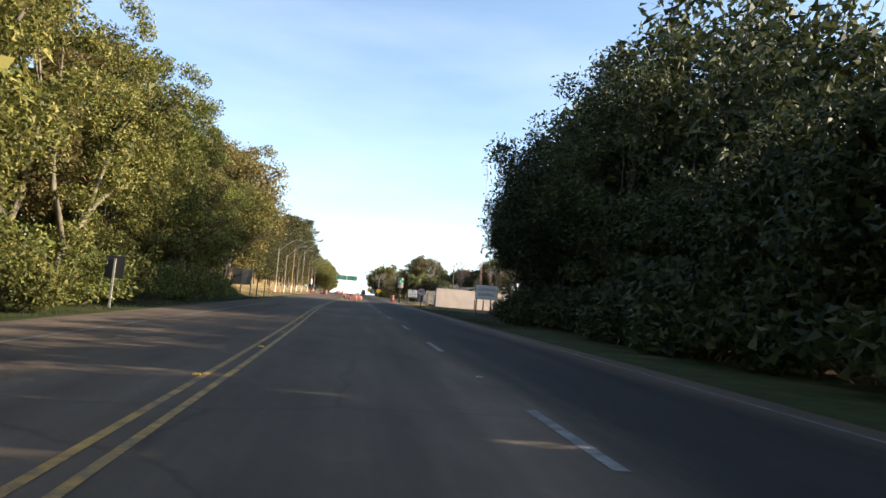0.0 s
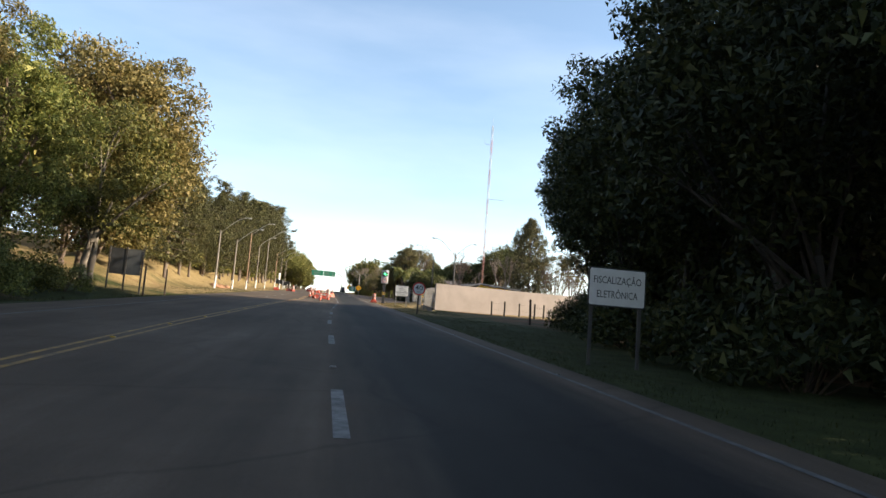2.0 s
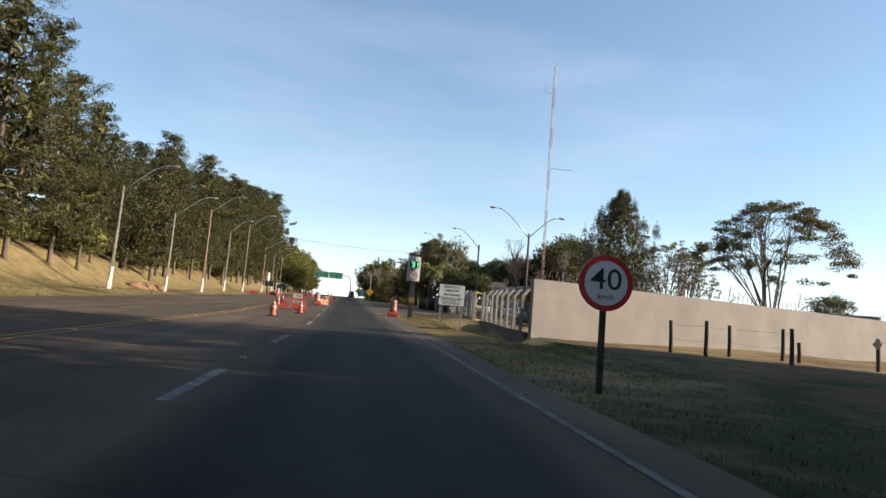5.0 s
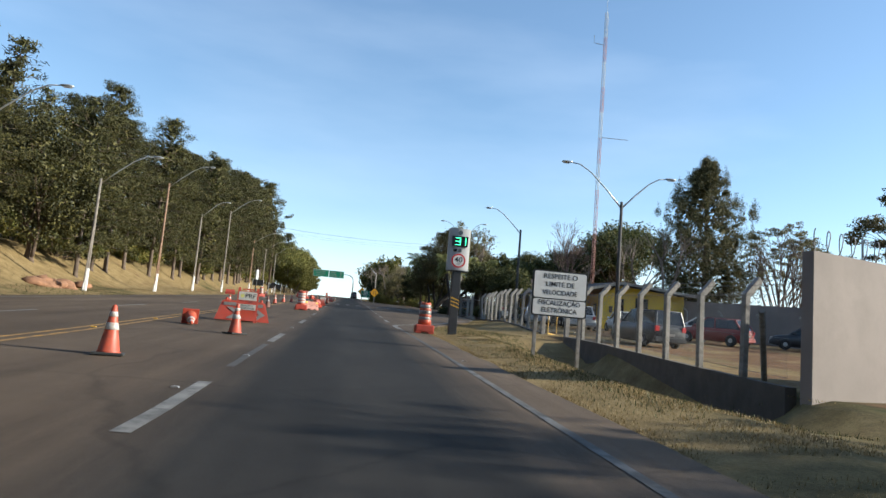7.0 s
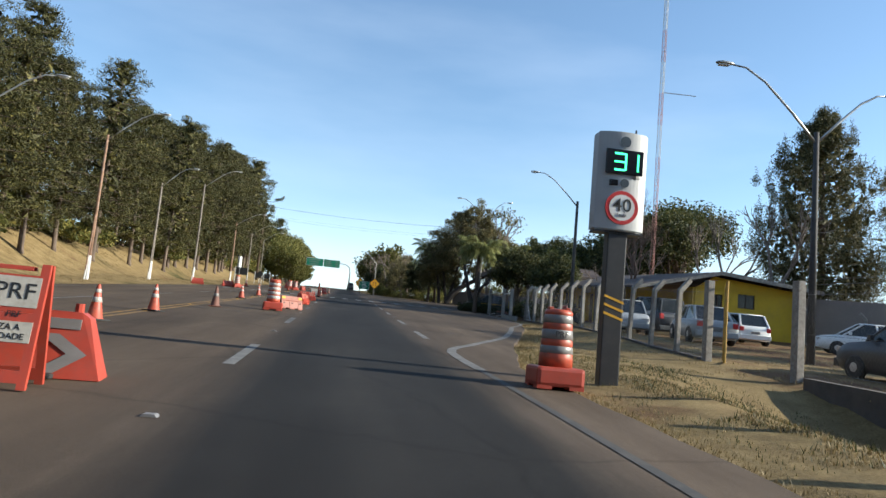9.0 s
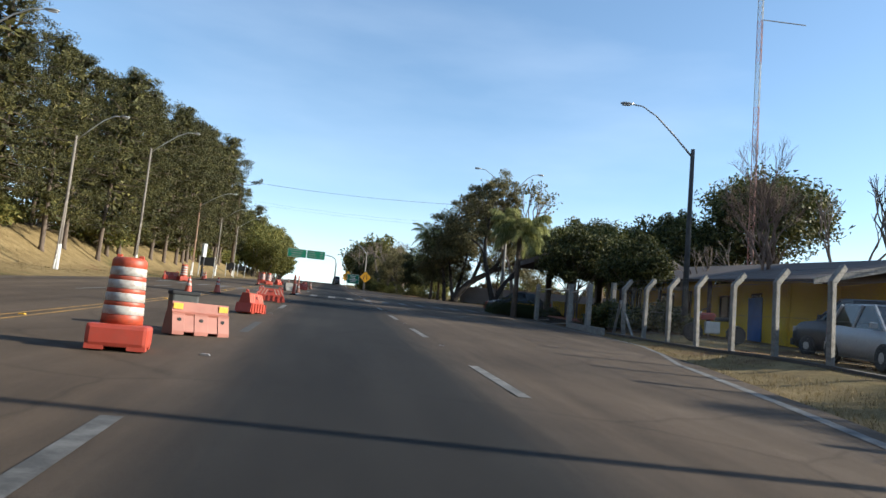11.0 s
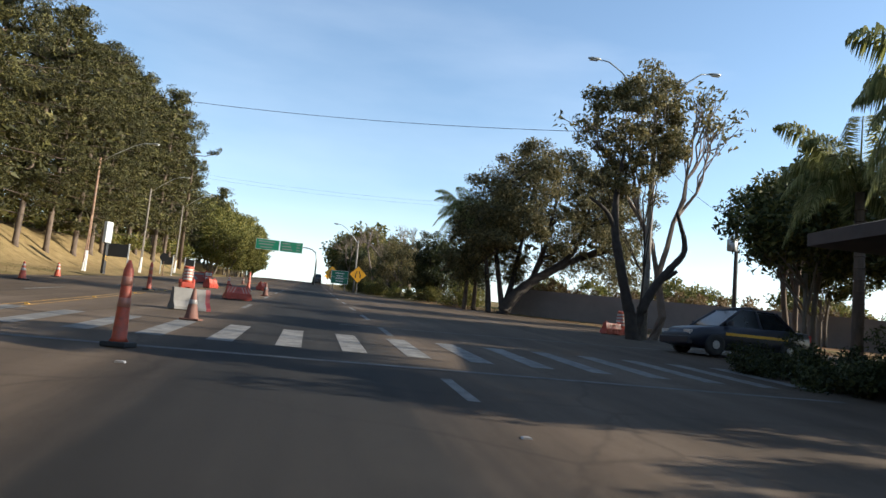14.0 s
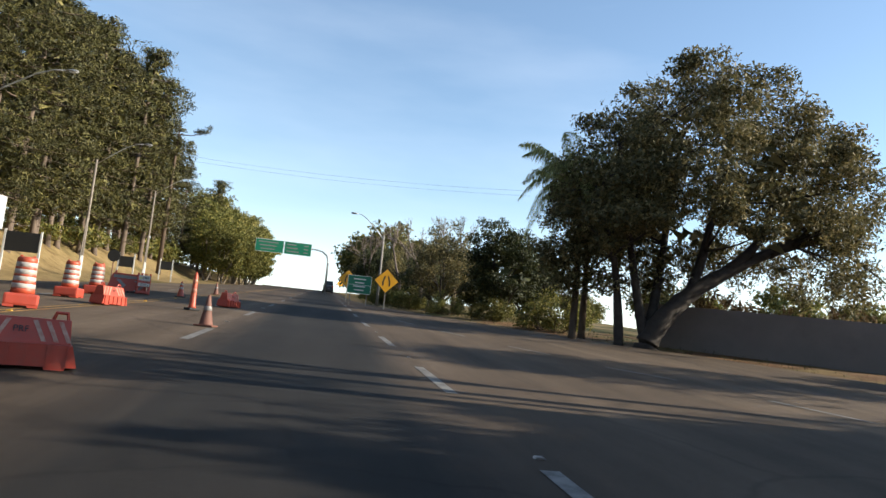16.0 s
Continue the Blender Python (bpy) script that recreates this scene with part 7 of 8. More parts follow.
# coils of razor wire on the wall
coil = thing("razor_wire", Matrix.Identity(4), "coiled razor wire along the top of the wall", "razor wire")
pts = []
for k in range(1500):
    f = k / 1499
    x, y = 12.1 + (49.5 - 12.1) * f, 101.5 + (118.4 - 101.5) * f
    a = k * 0.42
    z = rise(101.4) + (rise(118.6) - rise(101.4)) * f + 2.62 + 0.2
    pts.append((x + 0.05 * math.sin(a), y + 0.2 * math.sin(a), z + 0.24 * math.cos(a)))
part("coil", tube(bmesh.new(), pts, 0.012, 3, False), NET, coil)
for k in range(12):
    f = (k + 0.5) / 12
    x, y = 11.9 + 38.1 * f, 101.4 + 17.2 * f
    z = rise(101.4) + (rise(118.6) - rise(101.4)) * f + 2.62
    part("stake", tubed([(x, y, z - 0.05), (x, y, z + 0.42)], 0.015, 5), GALV, coil)


def fence_x(y):
    return 11.86 + 0.0647 * (y - 101.4)


def bent_post_mesh():
    bm = bmesh.new()
    w = 0.065
    pts = [(0, -0.35), (0, 1.78), (0.33, 2.18)]
    a = [(-w, -0.35), (w, -0.35), (w, 1.76), (0.33 + 0.05, 2.12), (0.33 - 0.05, 2.22), (-w, 1.84)]
    prism(bm, a, -w, w)
    bmesh.ops.bevel(bm, geom=list(bm.edges), offset=0.012, segments=1, affect="EDGES")
    return bm


fence = thing("chain_link_fence", on(fence_x(103), 103), "chain-link fence on bent concrete posts with a low dark kerb", "fence")
inv = fence.matrix_basis.inverted()
first = None
post_ys = [y for y in np.arange(103.6, 117.5, 2.12)] + [y for y in np.arange(125.6, 149.8, 2.12)]
for y in post_ys:
    m = inv @ on(fence_x(y), y, R.uniform(8, 14)) @ pose(0, 0, 0, R.uniform(-1.5, 1.5), R.uniform(-1.5, 1.5), 0)
    if first is None:
        first = part("post", bent_post_mesh(), POST_CONCRETE, fence)
        first.matrix_basis = m
    else:
        again(first, fence, m)
for y0, y1 in ((101.8, 118.9), (123.6, 150.6)):
    bm = bmesh.new()
    kb = bmesh.new()
    n = int((y1 - y0) / 0.11)
    zf = lambda yy: ground_z(fence_x(yy), yy)
    for s in (1, -1):
        for k in range(-16, n + 1):
            ya, yb = y0 + k * 0.11, y0 + k * 0.11 + 1.75
            za, zb = 0.12, 1.87
            if ya < y0:
                za, ya = za + (y0 - ya), y0
            if yb > y1:
                zb, yb = zb - (yb - y1), y1
            if yb - ya < 0.05:
                continue
            if s < 0:
                za, zb = 1.99 - za, 1.99 - zb
            tube(bm, [(fence_x(ya) - 0.07, ya, zf(ya) + za), (fence_x(yb) - 0.07, yb, zf(yb) + zb)], 0.0011, 3, False)
    for zz in (0.3, 1.0, 1.8):
        tube(bm, [(fence_x(y0 + (y1 - y0) * k / 10) - 0.08, y0 + (y1 - y0) * k / 10, zf(y0 + (y1 - y0) * k / 10) + zz) for k in range(11)], 0.004, 4, False)
    for q in (0.12, 0.24):
        tube(bm, [(fence_x(y0 + (y1 - y0) * k / 10) + q, y0 + (y1 - y0) * k / 10, zf(y0 + (y1 - y0) * k / 10) + 1.9 + q) for k in range(11)], 0.004, 4, False)
    bm.transform(inv)
    part("wire_netting", bm, NET, fence, "grey wire netting")
    rings = []
    for k in range(21):
        y = y0 + (y1 - y0) * k / 20
        x, z = fence_x(y), zf(y)
        rings.append([kb.verts.new(p) for p in ((x - 0.12, y, z - 1.4), (x + 0.10, y, z - 1.4), (x + 0.10, y, z + (0.14 if y < 122 else 0.06)), (x - 0.12, y, z + (0.14 if y < 122 else 0.06)))])
    for r0, r1 in zip(rings, rings[1:]):
        for k in range(4):
            kb.faces.new((r0[k], r0[(k + 1) % 4], r1[(k + 1) % 4], r1[k]))
    kb.faces.new(rings[0])
    kb.faces.new(rings[-1][::-1])
    bmesh.ops.recalc_face_normals(kb, faces=kb.faces)
    kb.transform(inv)
    part("kerb", kb, DARK_CONCRETE, fence, "low dark concrete kerb")
brace = part("brace", tubed([(fence_x(104.4) + 0.9, 104.4, ground_z(12.5, 104.4)), (fence_x(102.9), 102.9, ground_z(12, 102.9) + 1.5)], 0.06, 6), POST_CONCRETE, fence)
brace.data.transform(inv)

for dy, foot in ((-1.5, 0.0), (1.1, 0.15)):
    yb = 149.4
    bb = tubed([(fence_x(yb + dy) + foot, yb + dy, ground_z(15.0, yb + dy) + 0.02), (fence_x(yb), yb, ground_z(15.0, yb) + 1.35)], 0.055, 6)
    bb.transform(inv)
    part("brace", bb, POST_CONCRETE, fence)

inner_fence = thing("fence_post_row", on(33.6, 138.5), "row of bent concrete posts before the rear wall", "fence")
inv2 = inner_fence.matrix_basis.inverted()
for k in range(9):
    x, y = 30.9 + 1.36 * k, 145.0 - 3.0 * k
    again(first, inner_fence, inv2 @ on(x, y, R.uniform(100, 130)))

# the open gate in the fence
gate_post = part("gate_post", boxed(-0.095, -0.095, -0.4, 0.095, 0.095, 2.1, bevel=0.02), POST_CONCRETE)
gate_post.matrix_basis = on(13.2, 119.6, 5)
tagged(gate_post, "square concrete gate post", "gate post", "gate posts")
copy_thing(gate_post, on(13.2, 123.4, 5))
gf = thing("metal_gate", on(13.2, 122.5, 62), "rusty yellow open gate frame with netting", "gate")
YELLOW_RUST = surface("rusty_yellow_paint", (0.45, 0.27, 0.05), 0.7, vary=0.25, scale=4, dirt=(0.16, 0.08, 0.04), dirt_amount=0.6)
for a, b in (((0, 0, 0.05), (0, 0, 2.1)), ((1.9, 0, 0.05), (1.9, 0, 2.1)), ((0, 0, 0.08), (1.9, 0, 0.08)), ((0, 0, 2.08), (1.9, 0, 2.08)), ((0, 0, 1.1), (1.9, 0, 1.1))):
    part("frame_bar", tubed([a, b], 0.032, 8), YELLOW_RUST, gf)
nb = bmesh.new()
for k in range(-17, 19):
    for s in (1, -1):
        xa, xb, za, zb = k * 0.11, k * 0.11 + 1.95, 0.1, 2.05
        if xa < 0:
            za, xa = za - xa, 0
        if xb > 1.9:
            zb, xb = zb - (xb - 1.9), 1.9
        if xb - xa > 0.05:
            tube(nb, [(xa, 0, za if s > 0 else 2.15 - za), (xb, 0, zb if s > 0 else 2.15 - zb)], 0.0011, 3, False)
part("netting", nb, NET, gf)

# the white garden gate by the entrance
for x, y in ((14.55, 151.8), (14.65, 154.5), (15.0, 161.0), (17.2, 161.6), (17.0, 155.2)):
    wp = thing("gate_pillar", on(x, y, 5), "white concrete pillar of the garden gate", "pillar", "white pillars")
    part("shaft", boxed(-0.1, -0.1, -0.4, 0.1, 0.1, 1.98, bevel=0.015), POST_CONCRETE, wp)
    part("cap", boxed(-0.115, -0.115, 1.98, 0.115, 0.115, 2.03, bevel=0.015), POST_CONCRETE, wp)
for (x0, y0), (x1, y1) in (((14.55, 151.8), (14.65, 154.5)), ((14.95, 158.4), (15.0, 161.0)), ((14.75, 155.0), (14.85, 157.8)), ((15.1, 161.2), (17.1, 161.6))):
    pn = thing("railing", on(x0, y0, math.degrees(math.atan2(y1 - y0, x1 - x0))), "thin metal railing panel between white pillars", "railing", "railing panels")
    L = math.hypot(x1 - x0, y1 - y0)
    for z in (0.2, 1.8):
        part("rail", boxed(0.12, -0.02, z, L - 0.12, 0.02, z + 0.04), GALV, pn)
    n = int(L / 0.3)
    bar = None
    for k in range(1, n):
        mm = Matrix.Translation((k * L / n, 0, 0))
        if bar is None:
            bar = part("bar", boxed(-0.0035, -0.0035, 0.2, 0.0035, 0.0035, 1.82), NET, pn)
            bar.matrix_basis = mm
        else:
            again(bar, pn, mm)
straight_wall("wall_low_1", (14.5, 149.9), (14.62, 154.3), 0.24, 0.16, POST_CONCRETE, "low pale concrete garden wall")
straight_wall("wall_low_2", (15.0, 161.0), (17.2, 161.7), 0.2, 0.16, DARK_CONCRETE, "low dark concrete kerb wall of the garden")
BRICK = surface("red_paving", (0.24, 0.095, 0.065), 0.9, vary=0.2, scale=3, dirt=(0.1, 0.06, 0.05), dirt_amount=0.5)
pv = bmesh.new()
for k in range(12):
    for j in range(14):
        x, y = 15.3 + 0.42 * j, 154.8 + 0.42 * k
        box(pv, x, y, rise(y) + 0.30, x + 0.4, y + 0.4, rise(y) + 0.36)
tagged(part("paving", pv, BRICK), "red paving slabs of the garden path", "pavement", kind="structure")

# ---- the police post ----
post = thing("guard_house", pose(0, 0, 0), "long low yellow building with a brown roof and wide eaves", "building")
HX0, HX1, HY0, HY1 = 24.2, 31.0, 146.0, 167.0
base = ground_z(24, 146) - 0.3


def yellow_wall(name, a, b, openings, top):
    """openings: (from, to, sill, head) along the wall; the wall is built of the pieces round them."""
    (x0, y0), (x1, y1) = a, b
    L = math.hypot(x1 - x0, y1 - y0)
    bm = bmesh.new()
    cuts = sorted({0.0, L, *[o[0] for o in openings], *[o[1] for o in openings]})
    for s, e in zip(cuts, cuts[1:]):
        hole = [o for o in openings if o[0] <= s + 1e-6 and o[1] >= e - 1e-6]
        spans = [(-1.2, top)] if not hole else [(-1.2, hole[0][2]), (hole[0][3], top)]
        for z0, z1 in spans:
            box(bm, s, -0.11, z0, e, 0.11, z1)
    bmesh.ops.remove_doubles(bm, verts=bm.verts, dist=0.001)
    bm.transform(Matrix.Translation((x0, y0, 0)) @ Matrix.Rotation(math.atan2(y1 - y0, x1 - x0), 4, "Z"))
    return part(name, bm, YELLOW_WALL, post, "yellow painted wall")


def wall_window(a, b, s, e, z0, z1):
    (x0, y0), (x1, y1) = a, b
    t = Matrix.Translation((x0, y0, 0)) @ Matrix.Rotation(math.atan2(y1 - y0, x1 - x0), 4, "Z")
    fr = bmesh.new()
    for q in ((s, z0, s + 0.06, z1), (e - 0.06, z0, e, z1), (s, z0, e, z0 + 0.06), (s, z1 - 0.06, e, z1), ((s + e) / 2 - 0.03, z0, (s + e) / 2 + 0.03, z1)):
        box(fr, q[0], -0.04, q[1], q[2], 0.04, q[3])
    fr.transform(t)
    f = part("window", fr, DARK_WOOD, post, "dark window frame")
    gl = boxed(s + 0.05, -0.01, z0 + 0.05, e - 0.05, 0.01, z1 - 0.05)
    gl.transform(t)
    part("pane", gl, GLASS_DARK, f)


zs = rise(146) + 0.35
south = ((HX0, HY0), (HX1, HY0))
yellow_wall("wall", *south, [(1.15, 1.75, zs + 0.2, zs + 2.45), (2.7, 3.8, zs + 1.75, zs + 2.6)], zs + 2.75)
wall_window(*south, 1.15, 1.75, zs + 0.2, zs + 2.45)
wall_window(*south, 2.7, 3.8, zs + 1.75, zs + 2.6)
part("meter_box", boxed(24.7, HY0 - 0.25, zs + 1.25, 24.95, HY0 - 0.112, zs + 1.75, bevel=0.01), DARK_WOOD, post, "dark meter box")
zw = rise(160) + 0.3
FX = 21.9
for k in range(3):
    w0, w1 = HY1 - 6 * k, HY1 - 6 * (k + 1)
    zk = rise((w0 + w1) / 2) + 0.3
    seg_ = ((FX, w0), (FX, w1))
    ops = [(0.8, 2.4, zk + 0.95, zk + 2.0), (3.4, 4.3, zk - 1.0, zk + 2.0)]
    yellow_wall("wall", *seg_, ops, zk + 2.55)
    for o in ops:
        wall_window(*seg_, *o)
yellow_wall("wall", (FX, HY1 - 18), (HX0, HY1 - 18), [], zs + 2.75)
yellow_wall("wall", (HX0, HY1 - 18), (HX0, HY0), [(0.8, 1.9, zs + 0.95, zs + 2.0)], zs + 2.75)
wall_window((HX0, HY1 - 18), (HX0, HY0), 0.8, 1.9, zs + 0.95, zs + 2.0)
yellow_wall("wall", (HX1, HY0), (HX1, HY1), [], zs + 2.7)
yellow_wall("wall", (HX1, HY1), (HX0, HY1), [], zs + 2.9)
gb = bmesh.new()
prism(gb, [(HX0, zs + 2.7), (HX1, zs + 2.7), (HX1, zs + 3.0), (25.4, zs + 3.48)], HY0 - 0.11, HY0 + 0.11)
part("gable", gb, YELLOW_WALL, post, "yellow painted gable")
rf = bmesh.new()
er, rr, fr_ = zs + 2.75, zs + 3.66, zs + 3.1
for (xa, za), (xb, zb) in (((20.1, er - 0.4), (25.4, rr)), ((25.4, rr), (31.9, fr_))):
    v = []
    for y in (HY0 - 0.9, HY1 + 0.6):
        dz = rise(y) - rise(146)
        v += [(xa, y, za + dz), (xb, y, zb + dz), (xb, y, zb + dz + 0.1), (xa, y, za + dz + 0.1)]
    q = [rf.verts.new(p) for p in v]
    for f in ((0, 1, 2, 3), (7, 6, 5, 4), (1, 0, 4, 5), (2, 1, 5, 6), (3, 2, 6, 7), (0, 3, 7, 4)):
        rf.faces.new([q[i] for i in f])
bmesh.ops.recalc_face_normals(rf, faces=rf.faces)
roof = part("roof", rf, ROOF, post, "brown sheet roof with wide eaves")
fa = bmesh.new()
for (xa, za), (xb, zb) in (((20.1, er - 0.4), (25.4, rr)), ((25.4, rr), (31.9, fr_))):
    dz = rise(HY0 - 0.9) - rise(146)
    v = [(xa, za + dz - 0.1), (xb, zb + dz - 0.1), (xb, zb + dz + 0.13), (xa, za + dz + 0.13)]
    prism(fa, v, HY0 - 0.95, HY0 - 0.905)
part("fascia", fa, POST_CONCRETE, roof, "pale gable fascia")
for y in (148, 153, 158, 163):
    part("veranda_post", boxed(20.6, y - 0.07, rise(y) - 0.2, 20.74, y + 0.07, er - 0.3 + rise(y) - rise(146), bevel=0.01), DARK_WOOD, post)
ac = part("air_conditioner", boxed(21.42, 157.2, zw + 1.95, 21.785, 158.1, zw + 2.5, bevel=0.02), WHITEWASH, post, "white air conditioner")
fan = lathe(bmesh.new(), [(0.22, 0), (0.22, 0.02)], 20)
fan.transform(Matrix.Translation((21.42, 157.55, zw + 2.22)) @ pose(0, 0, 0, 0, -90, 0))
part("fan_grille", fan, BLACK_STEEL, ac, "dark round fan grille")
part("door_panel", boxed(21.73, 150.6, zw - 1.2, 21.77, 151.6, zw + 1.3), surface("blue_painted_door", (0.05, 0.12, 0.3), 0.5), post, "blue door")
# covered entrance
can = thing("entrance_canopy", pose(0, 0, 0), "dark hipped entrance canopy on columns", "canopy")
ce = rise(168.4) + 3.1
cb = bmesh.new()
lo = [cb.verts.new(p) for p in ((15.5, 162.4, ce), (24.5, 162.4, ce), (24.5, 168.5, ce), (15.5, 168.5, ce))]
ho = [cb.verts.new(p) for p in ((15.5, 162.4, ce + 0.3), (24.5, 162.4, ce + 0.3), (24.5, 168.5, ce + 0.3), (15.5, 168.5, ce + 0.3))]
to = [cb.verts.new(p) for p in ((18.6, 164.8, ce + 1.2), (24.5, 164.8, ce + 1.2), (24.5, 166.2, ce + 1.2), (18.6, 166.2, ce + 1.2))]
cb.faces.new(lo[::-1])
cb.faces.new(to)
for a, b in ((lo, ho), (ho, to)):
    for k in range(4):
        cb.faces.new((a[k], a[(k + 1) % 4], b[(k + 1) % 4], b[k]))
part("roof", cb, ROOF, can, "dark brown hipped roof")
for x, y in ((17.6, 163.4), (17.6, 167.6), (21, 167.6)):
    part("column", boxed(x - 0.16, y - 0.16, rise(y) - 0.2, x + 0.16, y + 0.16, ce, bevel=0.02), DARK_WOOD, can)
part("low_wall", boxed(18.0, 167.5, rise(167) - 0.2, 23.0, 167.7, rise(167) + 1.2), YELLOW_WALL, can, "low yellow wall")


# ---- lattice mast, power pole, cables ----
mast = thing("radio_mast", on(29.28, 163.75), "slender red and white lattice radio mast", "mast")
MAST_RED = surface("faded_red_mast_paint", (0.40, 0.19, 0.145), 0.6, vary=0.2)
H = 34.8
corner = [(0.2 * math.cos(a), 0.2 * math.sin(a)) for a in (0.3, 2.394, 4.489)]
for k in range(12):
    z0, z1 = k * H / 12, (k + 1) * H / 12
    bm = bmesh.new()
    for x, y in corner:
        tube(bm, [(x, y, z0), (x, y, z1)], 0.023, 6)
    n = 6
    for j in range(n):
        za, zb = z0 + (z1 - z0) * j / n, z0 + (z1 - z0) * (j + 1) / n
        for i in range(3):
            (xa, ya), (xb, yb) = corner[i], corner[(i + 1) % 3]
            tube(bm, [(xa, ya, za), (xb, yb, zb)], 0.014, 4, False)
            tube(bm, [(xa, ya, zb), (xb, yb, zb)], 0.012, 4, False)
    part("section", bm, MAST_RED if k % 2 == 0 or k < 5 else WHITEWASH, mast, "red lattice section" if k % 2 == 0 or k < 5 else "white lattice section")
part("antenna", tubed([(0.2, 0, 20.4), (3.0, -0.3, 20.35)], 0.035, 6), GALV, mast, "long horizontal antenna")
part("antenna", tubed([(-0.2, 0, 31.0), (-1.3, 0, 31.1), (-1.3, 0, 32.0)], 0.03, 6), GALV, mast)
part("antenna", tubed([(0.0, 0, H), (0, 0, H + 1.6)], 0.02, 6), GALV, mast)
tp = thing("power_pole", on(31.3, 196.5, 20), "dark power pole with crossarm and transformer", "power pole")
part("pole", tubed([(0, 0, -0.5), (0, 0, 8.3)], [0.17, 0.11], 10), DARK_POLE, tp, smooth_faces=True)
part("crossarm", boxed(-1.0, -0.05, 7.85, 1.0, 0.05, 7.97), DARK_POLE, tp)
for x in (-0.9, -0.3, 0.4, 0.9):
    part("insulator", lathe(bmesh.new(), [(0.03, 0), (0.06, 0.05), (0.04, 0.1), (0.05, 0.15), (0.02, 0.2)], 8, (x, 0, 7.97)), CONCRETE, tp)
tr = part("transformer", lathe(bmesh.new(), [(0.28, 0), (0.32, 0.05), (0.32, 0.75), (0.28, 0.8)], 14, (-0.45, 0, 5.6)), GALV, tp, "grey transformer can", True)
for k in range(4):
    part("bushing", tubed([(-0.68 + k * 0.15, 0, 6.4), (-0.70 + k * 0.17, 0, 6.8)], 0.028, 6), CONCRETE, tr)


def cable(a, b, sag, r=0.012, label="thin black overhead cable"):
    a, b = Vector(a), Vector(b)
    pts = [a.lerp(b, k / 24) - Vector((0, 0, sag * 4 * (k / 24) * (1 - k / 24))) for k in range(25)]
    th = thing("cable", Matrix.Identity(4), label, "cable", "overhead cables")
    part("strand", tube(bmesh.new(), pts, r, 4, False), RUBBER, th)


cable((-16.5, 196, rise(196) + 11.0), (17.6, 180.6, rise(180.6) + 8.6), 0.9)
cable((17.6, 180.6, rise(180.6) + 7.6), (31.3, 196.5, rise(196.5) + 7.9), 0.5)
cable((31.3, 196.5, rise(196.5) + 7.9), (70, 215, rise(215) + 4), 0.7)
for dz in (0, 0.5):
    cable((-20, 262, rise(262) + 14.5 + dz), (24, 245, rise(245) + 12.5 + dz), 0.8, 0.008)


